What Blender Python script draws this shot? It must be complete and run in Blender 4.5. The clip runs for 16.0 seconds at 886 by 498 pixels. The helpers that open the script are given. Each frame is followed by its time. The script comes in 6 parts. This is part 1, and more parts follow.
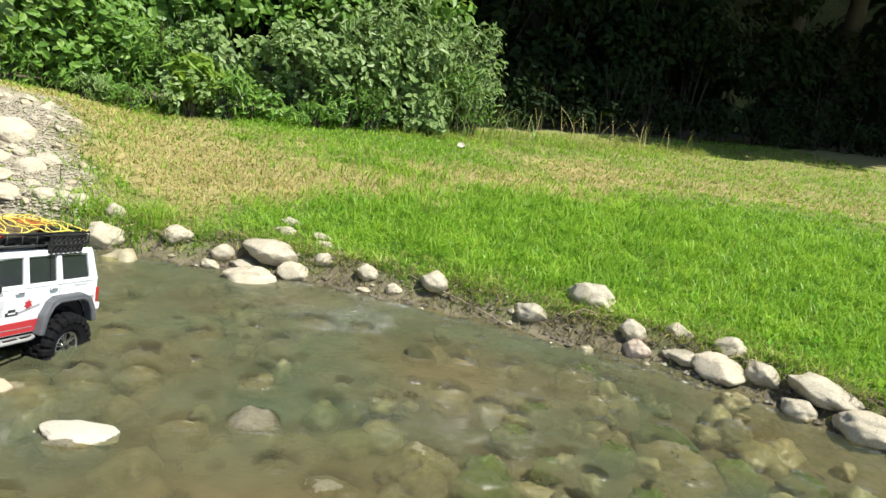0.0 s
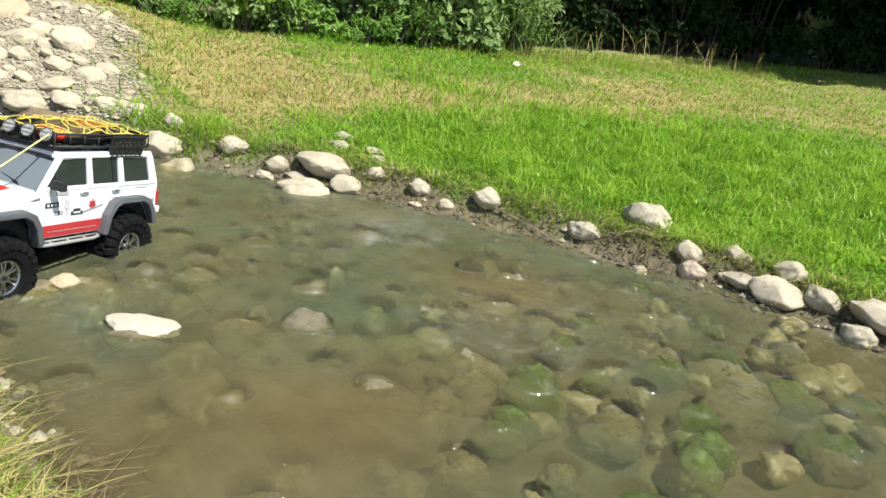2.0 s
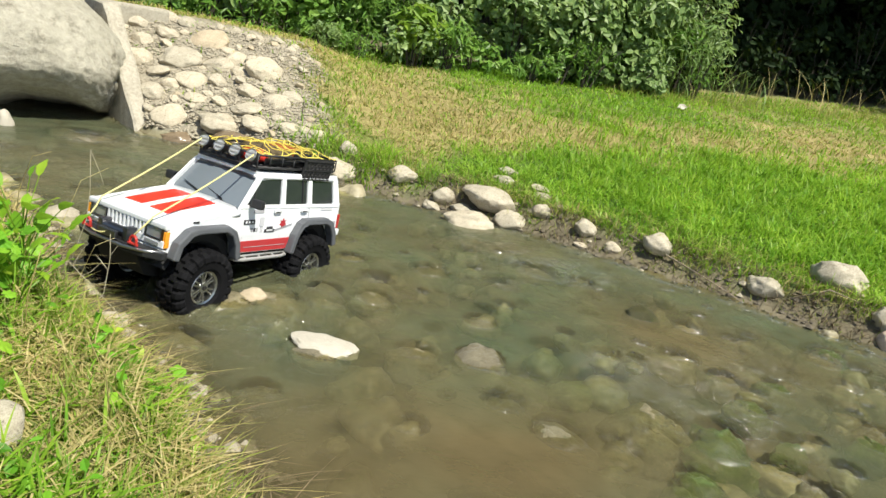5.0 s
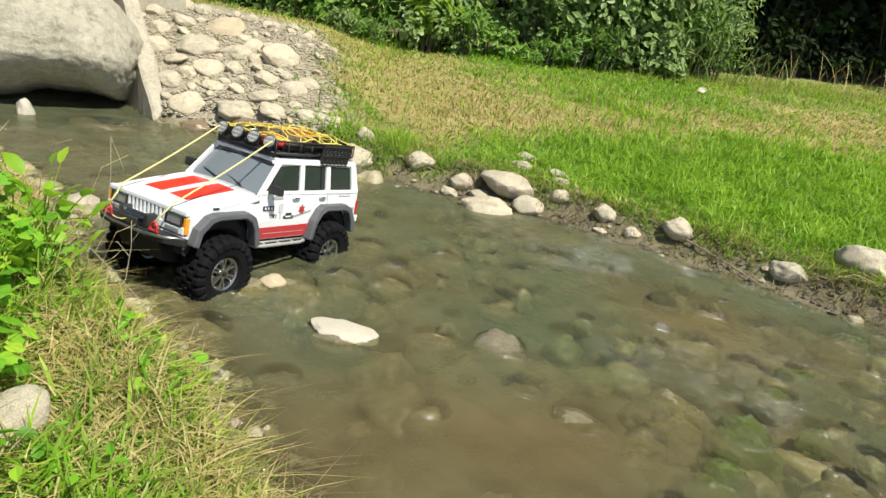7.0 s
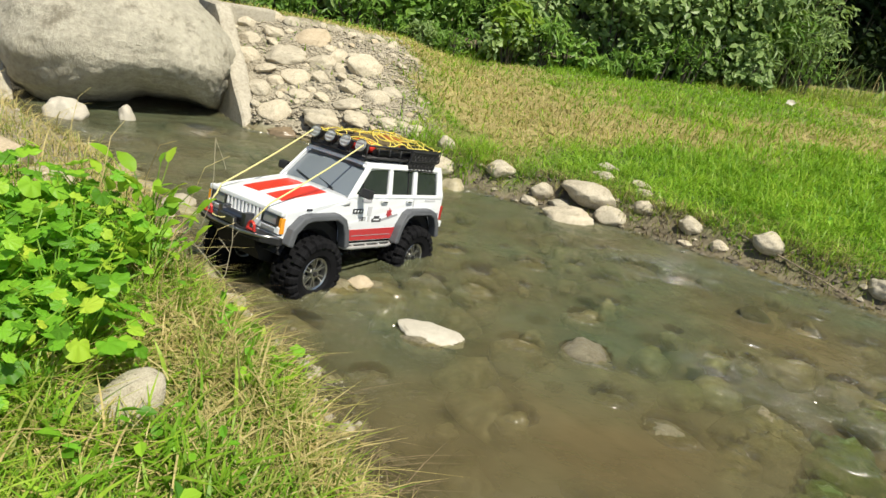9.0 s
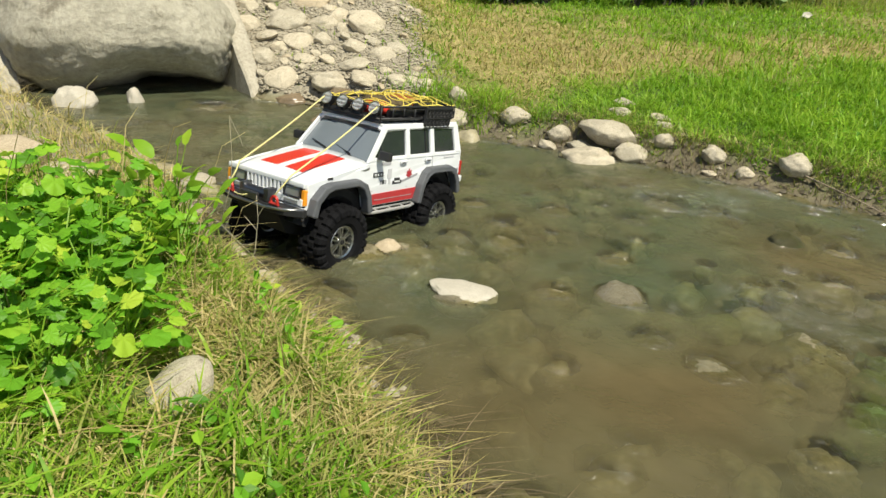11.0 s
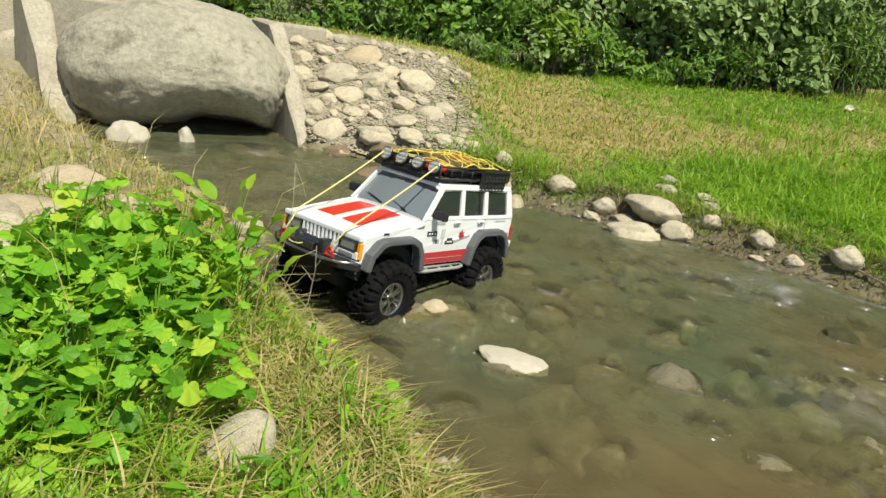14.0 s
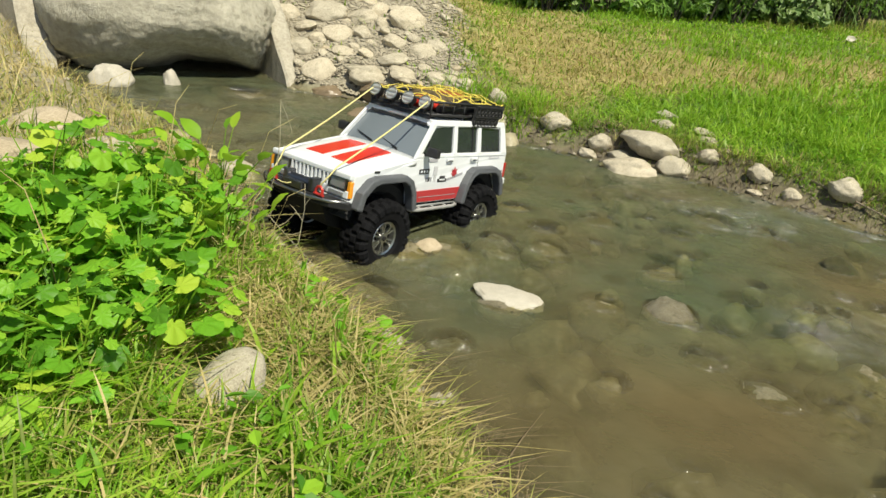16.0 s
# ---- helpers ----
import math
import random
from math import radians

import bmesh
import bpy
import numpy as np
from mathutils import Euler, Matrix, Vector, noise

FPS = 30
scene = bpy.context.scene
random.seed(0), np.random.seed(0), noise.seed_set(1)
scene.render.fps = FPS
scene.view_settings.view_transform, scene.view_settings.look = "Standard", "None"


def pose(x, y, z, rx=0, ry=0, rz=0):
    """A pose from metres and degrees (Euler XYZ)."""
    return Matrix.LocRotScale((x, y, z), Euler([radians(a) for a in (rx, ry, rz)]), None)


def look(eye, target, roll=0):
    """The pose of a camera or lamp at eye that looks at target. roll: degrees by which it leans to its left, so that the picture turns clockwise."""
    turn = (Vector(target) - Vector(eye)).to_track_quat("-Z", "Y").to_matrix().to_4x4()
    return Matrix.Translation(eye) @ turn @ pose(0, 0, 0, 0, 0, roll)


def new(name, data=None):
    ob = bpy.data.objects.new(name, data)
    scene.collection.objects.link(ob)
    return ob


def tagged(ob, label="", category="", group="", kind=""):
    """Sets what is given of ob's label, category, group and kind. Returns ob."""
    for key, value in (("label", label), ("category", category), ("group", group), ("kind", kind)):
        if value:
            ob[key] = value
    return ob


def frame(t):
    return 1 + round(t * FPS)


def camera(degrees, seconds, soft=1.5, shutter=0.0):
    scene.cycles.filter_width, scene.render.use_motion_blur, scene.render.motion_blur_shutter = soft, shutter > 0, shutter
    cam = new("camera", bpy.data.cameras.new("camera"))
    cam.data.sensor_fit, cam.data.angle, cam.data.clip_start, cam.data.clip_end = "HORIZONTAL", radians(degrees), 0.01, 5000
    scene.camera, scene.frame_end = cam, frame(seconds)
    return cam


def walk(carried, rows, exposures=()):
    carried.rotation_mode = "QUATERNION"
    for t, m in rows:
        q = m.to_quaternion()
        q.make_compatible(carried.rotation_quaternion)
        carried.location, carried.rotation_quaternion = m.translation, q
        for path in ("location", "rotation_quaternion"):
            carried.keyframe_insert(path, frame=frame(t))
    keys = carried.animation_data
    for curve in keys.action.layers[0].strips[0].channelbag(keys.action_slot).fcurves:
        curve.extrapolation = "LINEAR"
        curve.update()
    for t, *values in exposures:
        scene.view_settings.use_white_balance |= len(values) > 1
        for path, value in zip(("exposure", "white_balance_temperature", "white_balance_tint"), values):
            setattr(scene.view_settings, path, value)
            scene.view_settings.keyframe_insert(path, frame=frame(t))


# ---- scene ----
cam = camera(64.1, 16.0)
PATH = [
    (0, (0.295, -0.067, 0.638), (1.0, 1.757, 0.22), 9.6),
    (0.5, (0.29, -0.068, 0.63), (0.942, 1.764, 0.16), 9.5),
    (1, (0.29, -0.064, 0.614), (0.905, 1.763, 0.081), 9.5),
    (1.5, (0.292, -0.061, 0.603), (0.891, 1.754, 0.013), 10.1),
    (2, (0.297, -0.064, 0.6), (0.884, 1.739, -0.037), 10.2),
    (2.5, (0.289, -0.06, 0.599), (0.871, 1.744, -0.036), 10.1),
    (3, (0.275, -0.057, 0.607), (0.806, 1.781, 0.022), 9.9),
    (3.5, (0.255, -0.042, 0.601), (0.671, 1.832, 0.04), 11.2),
    (4, (0.241, -0.036, 0.591), (0.567, 1.859, 0.042), 12.8),
    (4.5, (0.22, -0.019, 0.581), (0.467, 1.879, 0.002), 11.7),
    (7, (0.212, -0.008, 0.569), (0.386, 1.876, -0.08), 10.5),
    (7.5, (0.21, -0.006, 0.574), (0.356, 1.892, -0.041), 10.3),
    (8, (0.195, -0.001, 0.56), (0.273, 1.902, -0.049), 11.3),
    (8.5, (0.182, 0.0, 0.561), (0.207, 1.903, -0.053), 10.7),
    (9, (0.178, -0.015, 0.55), (0.159, 1.877, -0.098), 10.1),
    (11.5, (0.151, 0.0, 0.56), (0.096, 1.835, -0.233), 3.8),
    (12, (0.111, 0.008, 0.542), (-0.019, 1.854, -0.216), 7.9),
    (12.5, (0.054, 0.023, 0.545), (-0.129, 1.836, -0.279), 12.7),
    (13, (0.092, 0.024, 0.555), (0.053, 1.887, -0.173), 6.9),
    (13.5, (0.094, 0.02, 0.551), (0.009, 1.895, -0.139), 6.6),
    (14, (0.095, 0.016, 0.551), (-0.027, 1.908, -0.086), 8.4),
    (14.5, (0.097, 0.025, 0.544), (-0.014, 1.915, -0.102), 8.0),
    (15, (0.099, 0.032, 0.532), (0.006, 1.904, -0.168), 7.9),
    (15.5, (0.1, 0.034, 0.526), (0.005, 1.883, -0.231), 7.9),
    (16, (0.103, 0.032, 0.532), (0.014, 1.872, -0.247), 7.6),
]
walk(cam, [(t, look(e, g, r)) for t, e, g, r in PATH],
     ((0.0, 0.70, 6100, 10), (1.5, 0.66, 6150, 10), (4.5, 0.55, 6250, 10), (7.0, 0.46, 6400, 10), (9.0, 0.38, 6500, 10), (11.5, 0.27, 6600, 7), (16.0, 0.26, 6650, 6)))

# ---- light ----
SUN_AZ, SUN_EL = radians(-50), radians(60)
world = bpy.data.worlds.new("sky")
scene.world = world
world.use_nodes = True
wn = world.node_tree.nodes
sky = wn.new("ShaderNodeTexSky")
sky.sky_type = "NISHITA"
sky.sun_disc = False
sky.sun_elevation = SUN_EL
sky.sun_rotation = radians(90) - SUN_AZ
wn["Background"].inputs["Strength"].default_value = 0.086
world.node_tree.links.new(sky.outputs["Color"], wn["Background"].inputs["Color"])
sun = new("sun", bpy.data.lights.new("sun", "SUN"))
sun.data.energy = 5.0
sun.data.angle = radians(0.55)
sun.data.color = (1.0, 0.94, 0.79)
sun_dir = Vector((math.cos(SUN_AZ) * math.cos(SUN_EL), math.sin(SUN_AZ) * math.cos(SUN_EL), math.sin(SUN_EL)))
sun.matrix_world = look(sun_dir * 20, (0, 0, 0))


# ---- materials ----
def nodes_of(name):
    m = bpy.data.materials.new(name)
    m.use_nodes = True
    return m, m.node_tree.nodes, m.node_tree.links, m.node_tree.nodes["Principled BSDF"]


def noise_tex(n, l, scale, detail=5, rough=0.6, coords="Object", stretch=None):
    co = n.new("ShaderNodeTexCoord")
    tx = n.new("ShaderNodeTexNoise")
    tx.inputs["Scale"].default_value = scale
    tx.inputs["Detail"].default_value = detail
    tx.inputs["Roughness"].default_value = rough
    if stretch:
        mp = n.new("ShaderNodeMapping")
        mp.inputs["Scale"].default_value = stretch
        l.new(co.outputs[coords], mp.inputs["Vector"])
        l.new(mp.outputs["Vector"], tx.inputs["Vector"])
    else:
        l.new(co.outputs[coords], tx.inputs["Vector"])
    return tx.outputs["Fac"]


def ramp(n, l, fac, stops):
    r = n.new("ShaderNodeValToRGB")
    el = r.color_ramp.elements
    while len(el) < len(stops):
        el.new(0.5)
    for e, (p, c) in zip(el, stops):
        e.position, e.color = p, (*c, 1)
    l.new(fac, r.inputs["Fac"])
    return r.outputs["Color"]


def mix_col(n, l, fac, a, b, mode="MIX"):
    m = n.new("ShaderNodeMix")
    m.data_type, m.blend_type = "RGBA", mode
    for key, v in ((0, fac), (6, a), (7, b)):
        if isinstance(v, (int, float)):
            m.inputs[key].default_value = v
        elif isinstance(v, tuple):
            m.inputs[key].default_value = (*v, 1)
        else:
            l.new(v, m.inputs[key])
    return m.outputs[2]


def bump(n, l, height, strength, distance, bsdf):
    b = n.new("ShaderNodeBump")
    b.inputs["Strength"].default_value = strength
    b.inputs["Distance"].default_value = distance
    l.new(height, b.inputs["Height"])
    l.new(b.outputs["Normal"], bsdf.inputs["Normal"])


def surface(name, dark, light, scale, roughness=0.7, relief=0.3, distance=0.002, metal=0.0, fine=8.0, spot=None, piece=0.0):
    """A worn surface: broad and fine variation between two colours, fine relief, optional spots, optional change from piece to piece."""
    m, n, l, p = nodes_of(name)
    broad = noise_tex(n, l, scale, 4)
    grain = noise_tex(n, l, scale * fine, 6, 0.7)
    col = ramp(n, l, broad, [(0.3, dark), (0.7, light)])
    col = mix_col(n, l, 0.55, col, ramp(n, l, grain, [(0.25, tuple(c * 0.55 for c in dark)), (0.6, light)]))
    if spot:
        sp = noise_tex(n, l, scale * 2.3, 7, 0.75)
        k = ramp(n, l, sp, [(0.56, (0, 0, 0)), (0.66, (1, 1, 1))])
        col = mix_col(n, l, k, col, spot)
    if piece:
        oi = n.new("ShaderNodeObjectInfo")
        k = ramp(n, l, oi.outputs["Random"], [(0.0, (1 - piece,) * 3), (1.0, (1.0, 1.0 - piece * 0.15, 1.0 - piece * 0.3))])
        col = mix_col(n, l, 1.0, col, k, "MULTIPLY")
    l.new(col, p.inputs["Base Color"])
    p.inputs["Roughness"].default_value = roughness
    p.inputs["Metallic"].default_value = metal
    if relief:
        bump(n, l, grain, relief, distance, p)
    return m


def plain(name, col, roughness=0.4, metal=0.0, coat=0.0, dirt=0.15, scale=30.0):
    """Paint, plastic or metal with faint dust and scuffs."""
    m, n, l, p = nodes_of(name)
    g = noise_tex(n, l, scale, 6, 0.7)
    dusty = tuple(c * (1 - dirt) + 0.25 * dirt for c in col)
    l.new(ramp(n, l, g, [(0.45, col), (0.75, dusty)]), p.inputs["Base Color"])
    r = n.new("ShaderNodeMapRange")
    r.inputs["To Min"].default_value, r.inputs["To Max"].default_value = roughness * 0.8, min(1.0, roughness * 1.35)
    l.new(g, r.inputs["Value"])
    l.new(r.outputs["Result"], p.inputs["Roughness"])
    p.inputs["Metallic"].default_value = metal
    p.inputs["Coat Weight"].default_value = coat
    return m


def leafy(name, stops, translucent=0.35, roughness=0.45, patch=0.0, blotch=0.35, sheen=0.35):
    """Leaf or grass-blade material that varies from blade to blade and lets light through."""
    m, n, l, p = nodes_of(name)
    geo = n.new("ShaderNodeNewGeometry")
    oi = n.new("ShaderNodeObjectInfo")
    add = n.new("ShaderNodeMath")
    add.operation = "ADD"
    l.new(geo.outputs["Random Per Island"], add.inputs[0])
    l.new(oi.outputs["Random"], add.inputs[1])
    fr = n.new("ShaderNodeMath")
    fr.operation = "FRACT"
    l.new(add.outputs[0], fr.inputs[0])
    col = ramp(n, l, fr.outputs[0], stops)
    g = noise_tex(n, l, 60, 4)
    col = mix_col(n, l, blotch, col, ramp(n, l, g, [(0.3, stops[0][1]), (0.7, stops[-1][1])]))
    if patch:
        k = ramp(n, l, noise_tex(n, l, 4.5, 7, 0.78), [(0.36, (1 - patch, 1 - 0.75 * patch, 1 - patch)), (0.64, (1 + patch * 0.55, 1 + 0.3 * patch, 1 + patch * 0.45))])
        col = mix_col(n, l, 1.0, col, k, "MULTIPLY")
    l.new(col, p.inputs["Base Color"])
    p.inputs["Roughness"].default_value = roughness
    p.inputs["Specular IOR Level"].default_value = sheen
    tr = n.new("ShaderNodeBsdfTranslucent")
    l.new(mix_col(n, l, 0.4, col, (0.35, 0.5, 0.05)), tr.inputs["Color"])
    mx = n.new("ShaderNodeMixShader")
    mx.inputs["Fac"].default_value = translucent
    l.new(p.outputs["BSDF"], mx.inputs[1])
    l.new(tr.outputs["BSDF"], mx.inputs[2])
    l.new(mx.outputs["Shader"], n["Material Output"].inputs["Surface"])
    return m


stone_pale = surface("pale_river_stone", (0.36, 0.31, 0.22), (0.66, 0.60, 0.46), 2.0, 0.8, 0.6, 0.004, spot=(0.27, 0.235, 0.17), piece=0.22)
stone_white = surface("bleached_stone", (0.40, 0.36, 0.28), (0.56, 0.52, 0.43), 2.4, 0.7, 0.3, 0.002, piece=0.05)
stone_tan = surface("sandy_stone", (0.33, 0.26, 0.16), (0.54, 0.46, 0.33), 2.2, 0.85, 0.4, 0.003, piece=0.15)
stone_pink = surface("pinkish_stone", (0.38, 0.26, 0.19), (0.60, 0.50, 0.40), 2.2, 0.7, 0.3, 0.002, piece=0.1)
stone_wet = surface("wet_brown_stone", (0.12, 0.09, 0.05), (0.26, 0.20, 0.13), 2.2, 0.25, 0.3, 0.002, piece=0.2)
sub_brown = surface("silted_stone", (0.15, 0.135, 0.075), (0.44, 0.40, 0.26), 2.4, 0.3, 0.6, 0.05, spot=(0.10, 0.13, 0.05), piece=0.3)
sub_green = surface("algae_stone", (0.05, 0.14, 0.03), (0.24, 0.32, 0.10), 2.4, 0.3, 0.6, 0.05, spot=(0.36, 0.33, 0.20), piece=0.35)
bed_stone, n, l, p = nodes_of("bed_cobble")
geo = n.new("ShaderNodeNewGeometry")
c = ramp(n, l, geo.outputs["Random Per Island"], [(0.0, (0.13, 0.115, 0.06)), (0.3, (0.32, 0.28, 0.17)), (0.55, (0.17, 0.20, 0.07)), (0.8, (0.44, 0.38, 0.25)), (1.0, (0.10, 0.16, 0.05))])
gb = noise_tex(n, l, 55, 6, 0.7)
l.new(mix_col(n, l, 0.45, c, ramp(n, l, gb, [(0.3, (0.09, 0.085, 0.045)), (0.68, (0.48, 0.42, 0.28))])), p.inputs["Base Color"])
p.inputs["Roughness"].default_value = 0.35
bump(n, l, gb, 0.5, 0.004, p)
stone_muddy = surface("muddy_wet_stone", (0.10, 0.085, 0.05), (0.36, 0.32, 0.22), 2.0, 0.3, 0.6, 0.05, spot=(0.07, 0.07, 0.035))
stone_moss = surface("dark_mossy_stone", (0.03, 0.035, 0.015), (0.16, 0.15, 0.06), 2.2, 0.45, 0.7, 0.06, spot=(0.05, 0.09, 0.02))
mud_clod = surface("dark_mud_clod", (0.045, 0.037, 0.024), (0.15, 0.125, 0.085), 60, 0.75, 0.4, 0.003)
boulder_mat = surface("weathered_boulder", (0.27, 0.25, 0.19), (0.46, 0.43, 0.34), 3.0, 0.9, 0.8, 0.012, fine=14, spot=(0.19, 0.17, 0.125))
concrete = surface("old_concrete", (0.30, 0.265, 0.20), (0.47, 0.43, 0.34), 9, 0.9, 0.5, 0.005, fine=10, spot=(0.28, 0.25, 0.19))
gravel_mat = surface("grey_gravel", (0.19, 0.165, 0.115), (0.45, 0.40, 0.30), 45, 0.9, 0.4, 0.003)
bark = surface("dark_bark", (0.03, 0.025, 0.02), (0.09, 0.075, 0.055), 12, 0.9, 0.6, 0.01)
twig_mat = surface("dry_twig", (0.16, 0.12, 0.08), (0.34, 0.28, 0.19), 40, 0.8, 0.3)
root_mat = surface("brown_roots", (0.07, 0.05, 0.028), (0.22, 0.165, 0.09), 40, 0.85, 0.3)
dead_twig = surface("grey_dead_twig", (0.22, 0.19, 0.13), (0.46, 0.41, 0.30), 40, 0.8, 0.3)
grass_green = leafy("green_grass", [(0.0, (0.09, 0.27, 0.014)), (0.5, (0.26, 0.52, 0.030)), (1.0, (0.48, 0.68, 0.075))], 0.5, patch=0.42)
grass_fresh = leafy("fresh_grass", [(0.0, (0.18, 0.38, 0.025)), (0.5, (0.34, 0.57, 0.05)), (1.0, (0.58, 0.74, 0.13))], 0.5, 0.4, patch=0.3)
grass_mixed = leafy("yellowing_grass", [(0.0, (0.14, 0.22, 0.025)), (0.5, (0.30, 0.345, 0.065)), (1.0, (0.48, 0.45, 0.15))], 0.4, patch=0.3)
grass_dry = leafy("dry_grass", [(0.0, (0.28, 0.22, 0.075)), (0.5, (0.48, 0.39, 0.15)), (1.0, (0.68, 0.57, 0.28))], 0.25, 0.6, patch=0.2)
hedge_leaf = leafy("hedge_leaf", [(0.0, (0.045, 0.12, 0.014)), (0.5, (0.12, 0.26, 0.035)), (1.0, (0.26, 0.41, 0.075))], 0.32)
pale_leaf = leafy("pale_leaf", [(0.0, (0.09, 0.16, 0.045)), (0.5, (0.17, 0.27, 0.080)), (1.0, (0.32, 0.42, 0.15))], 0.28)
lime_leaf = leafy("lime_leaf", [(0.0, (0.13, 0.26, 0.02)), (1.0, (0.30, 0.42, 0.05))], 0.4)
# leaves of the wood: its shade is put into a near-black leaf colour
wood_shade_leaf = leafy("wood_shade_leaf", [(0.0, (0.006, 0.014, 0.005)), (1.0, (0.022, 0.042, 0.012))], 0.1, 0.7, sheen=0.12)
weed_leaf = leafy("weed_leaf", [(0.0, (0.055, 0.20, 0.014)), (0.5, (0.17, 0.47, 0.026)), (0.85, (0.34, 0.62, 0.045)), (1.0, (0.56, 0.70, 0.07))], 0.46, 0.5, blotch=0.12)
sun_leaf = leafy("sun_leaf", [(0.0, (0.16, 0.38, 0.02)), (0.5, (0.30, 0.54, 0.03)), (1.0, (0.50, 0.66, 0.06))], 0.5, 0.5, blotch=0.12)

# ground: mud, soil, turf and gravel blended by the cover weights of the sheet
ground_mat, n, l, p = nodes_of("ground_cover")
att = n.new("ShaderNodeAttribute")
att.attribute_name = "cover"
sep = n.new("ShaderNodeSeparateColor")
l.new(att.outputs["Color"], sep.inputs["Color"])
ga, gb = noise_tex(n, l, 9, 5), noise_tex(n, l, 70, 6, 0.7)
turf_dry = ramp(n, l, gb, [(0.3, (0.24, 0.20, 0.075)), (0.7, (0.44, 0.37, 0.16))])
turf_green = ramp(n, l, gb, [(0.3, (0.035, 0.08, 0.008)), (0.7, (0.10, 0.18, 0.02))])
mud = ramp(n, l, gb, [(0.3, (0.055, 0.046, 0.03)), (0.7, (0.17, 0.142, 0.095))])
silt = ramp(n, l, ga, [(0.3, (0.10, 0.085, 0.045)), (0.55, (0.20, 0.17, 0.10)), (0.75, (0.10, 0.115, 0.05))])
scree = ramp(n, l, gb, [(0.3, (0.16, 0.14, 0.095)), (0.65, (0.38, 0.34, 0.255))])
c = mix_col(n, l, sep.outputs["Green"], turf_dry, turf_green)
c = mix_col(n, l, sep.outputs["Blue"], c, scree)
soil = mix_col(n, l, ga, mud, silt)
c = mix_col(n, l, sep.outputs["Red"], c, soil)
l.new(c, p.inputs["Base Color"])
p.inputs["Roughness"].default_value = 0.9
bump(n, l, gb, 0.6, 0.008, p)

# murky stream water
water_mat, n, l, p = nodes_of("stream_water")
n.remove(p)
co = n.new("ShaderNodeTexCoord")
wv = noise_tex(n, l, 9, 4, 0.55, stretch=(1.0, 1.5, 1.0))
wf = noise_tex(n, l, 42, 4, 0.6, stretch=(1.0, 1.3, 1.0))
hsum = n.new("ShaderNodeMath")
hsum.operation = "MULTIPLY_ADD"
hsum.inputs[1].default_value = 0.25
patch = n.new("ShaderNodeMath")
patch.operation = "MULTIPLY"
l.new(wf, patch.inputs[0])
l.new(ramp(n, l, noise_tex(n, l, 3.1, 3), [(0.42, (0.25,) * 3), (0.62, (1.6,) * 3)]), patch.inputs[1])
l.new(patch.outputs[0], hsum.inputs[0])
l.new(wv, hsum.inputs[2])
bp = n.new("ShaderNodeBump")
bp.inputs["Strength"].default_value, bp.inputs["Distance"].default_value = 0.55, 0.014
l.new(hsum.outputs[0], bp.inputs["Height"])
glint = n.new("ShaderNodeMath")
glint.operation = "MULTIPLY"
l.new(noise_tex(n, l, 62, 3, 0.65), glint.inputs[0])
flow_at = n.new("ShaderNodeAttribute")
flow_at.attribute_name = "flow"
flow_sep = n.new("ShaderNodeSeparateColor")
l.new(flow_at.outputs["Color"], flow_sep.inputs["Color"])
l.new(mix_col(n, l, 1.0, flow_sep.outputs["Green"], ramp(n, l, noise_tex(n, l, 14, 3), [(0.40, (0.15,) * 3), (0.58, (1.0,) * 3)]), "MULTIPLY"), glint.inputs[1])
bp2 = n.new("ShaderNodeBump")
bp2.inputs["Strength"].default_value, bp2.inputs["Distance"].default_value = 1.0, 0.060
l.new(glint.outputs[0], bp2.inputs["Height"])
l.new(bp.outputs["Normal"], bp2.inputs["Normal"])
clear = n.new("ShaderNodeBsdfTransparent")
l.new(ramp(n, l, noise_tex(n, l, 2.2, 3), [(0.35, (0.93, 0.90, 0.74)), (0.7, (0.85, 0.90, 0.74))]), clear.inputs["Color"])
murk = n.new("ShaderNodeBsdfDiffuse")
haze = ramp(n, l, noise_tex(n, l, 2.6, 4), [(0.35, (0.130, 0.117, 0.062)), (0.65, (0.090, 0.112, 0.064))])
l.new(mix_col(n, l, flow_sep.outputs["Blue"], haze, (0.120, 0.096, 0.047)), murk.inputs["Color"])
body = n.new("ShaderNodeMixShader")
l.new(mix_col(n, l, 1.0, ramp(n, l, noise_tex(n, l, 3.4, 5), [(0.34, (0.62,) * 3), (0.68, (1.0,) * 3)]), flow_sep.outputs["Red"], "MULTIPLY"), body.inputs["Fac"])
l.new(clear.outputs[0], body.inputs[1])
l.new(murk.outputs[0], body.inputs[2])
gloss = n.new("ShaderNodeBsdfGlossy")
gloss.inputs["Roughness"].default_value = 0.12
l.new(bp2.outputs["Normal"], gloss.inputs["Normal"])
fres = n.new("ShaderNodeFresnel")
fres.inputs["IOR"].default_value = 1.33
l.new(bp.outputs["Normal"], fres.inputs["Normal"])
top = n.new("ShaderNodeMixShader")
l.new(fres.outputs[0], top.inputs["Fac"])
l.new(body.outputs[0], top.inputs[1])
l.new(gloss.outputs[0], top.inputs[2])
l.new(top.outputs[0], n["Material Output"].inputs["Surface"])

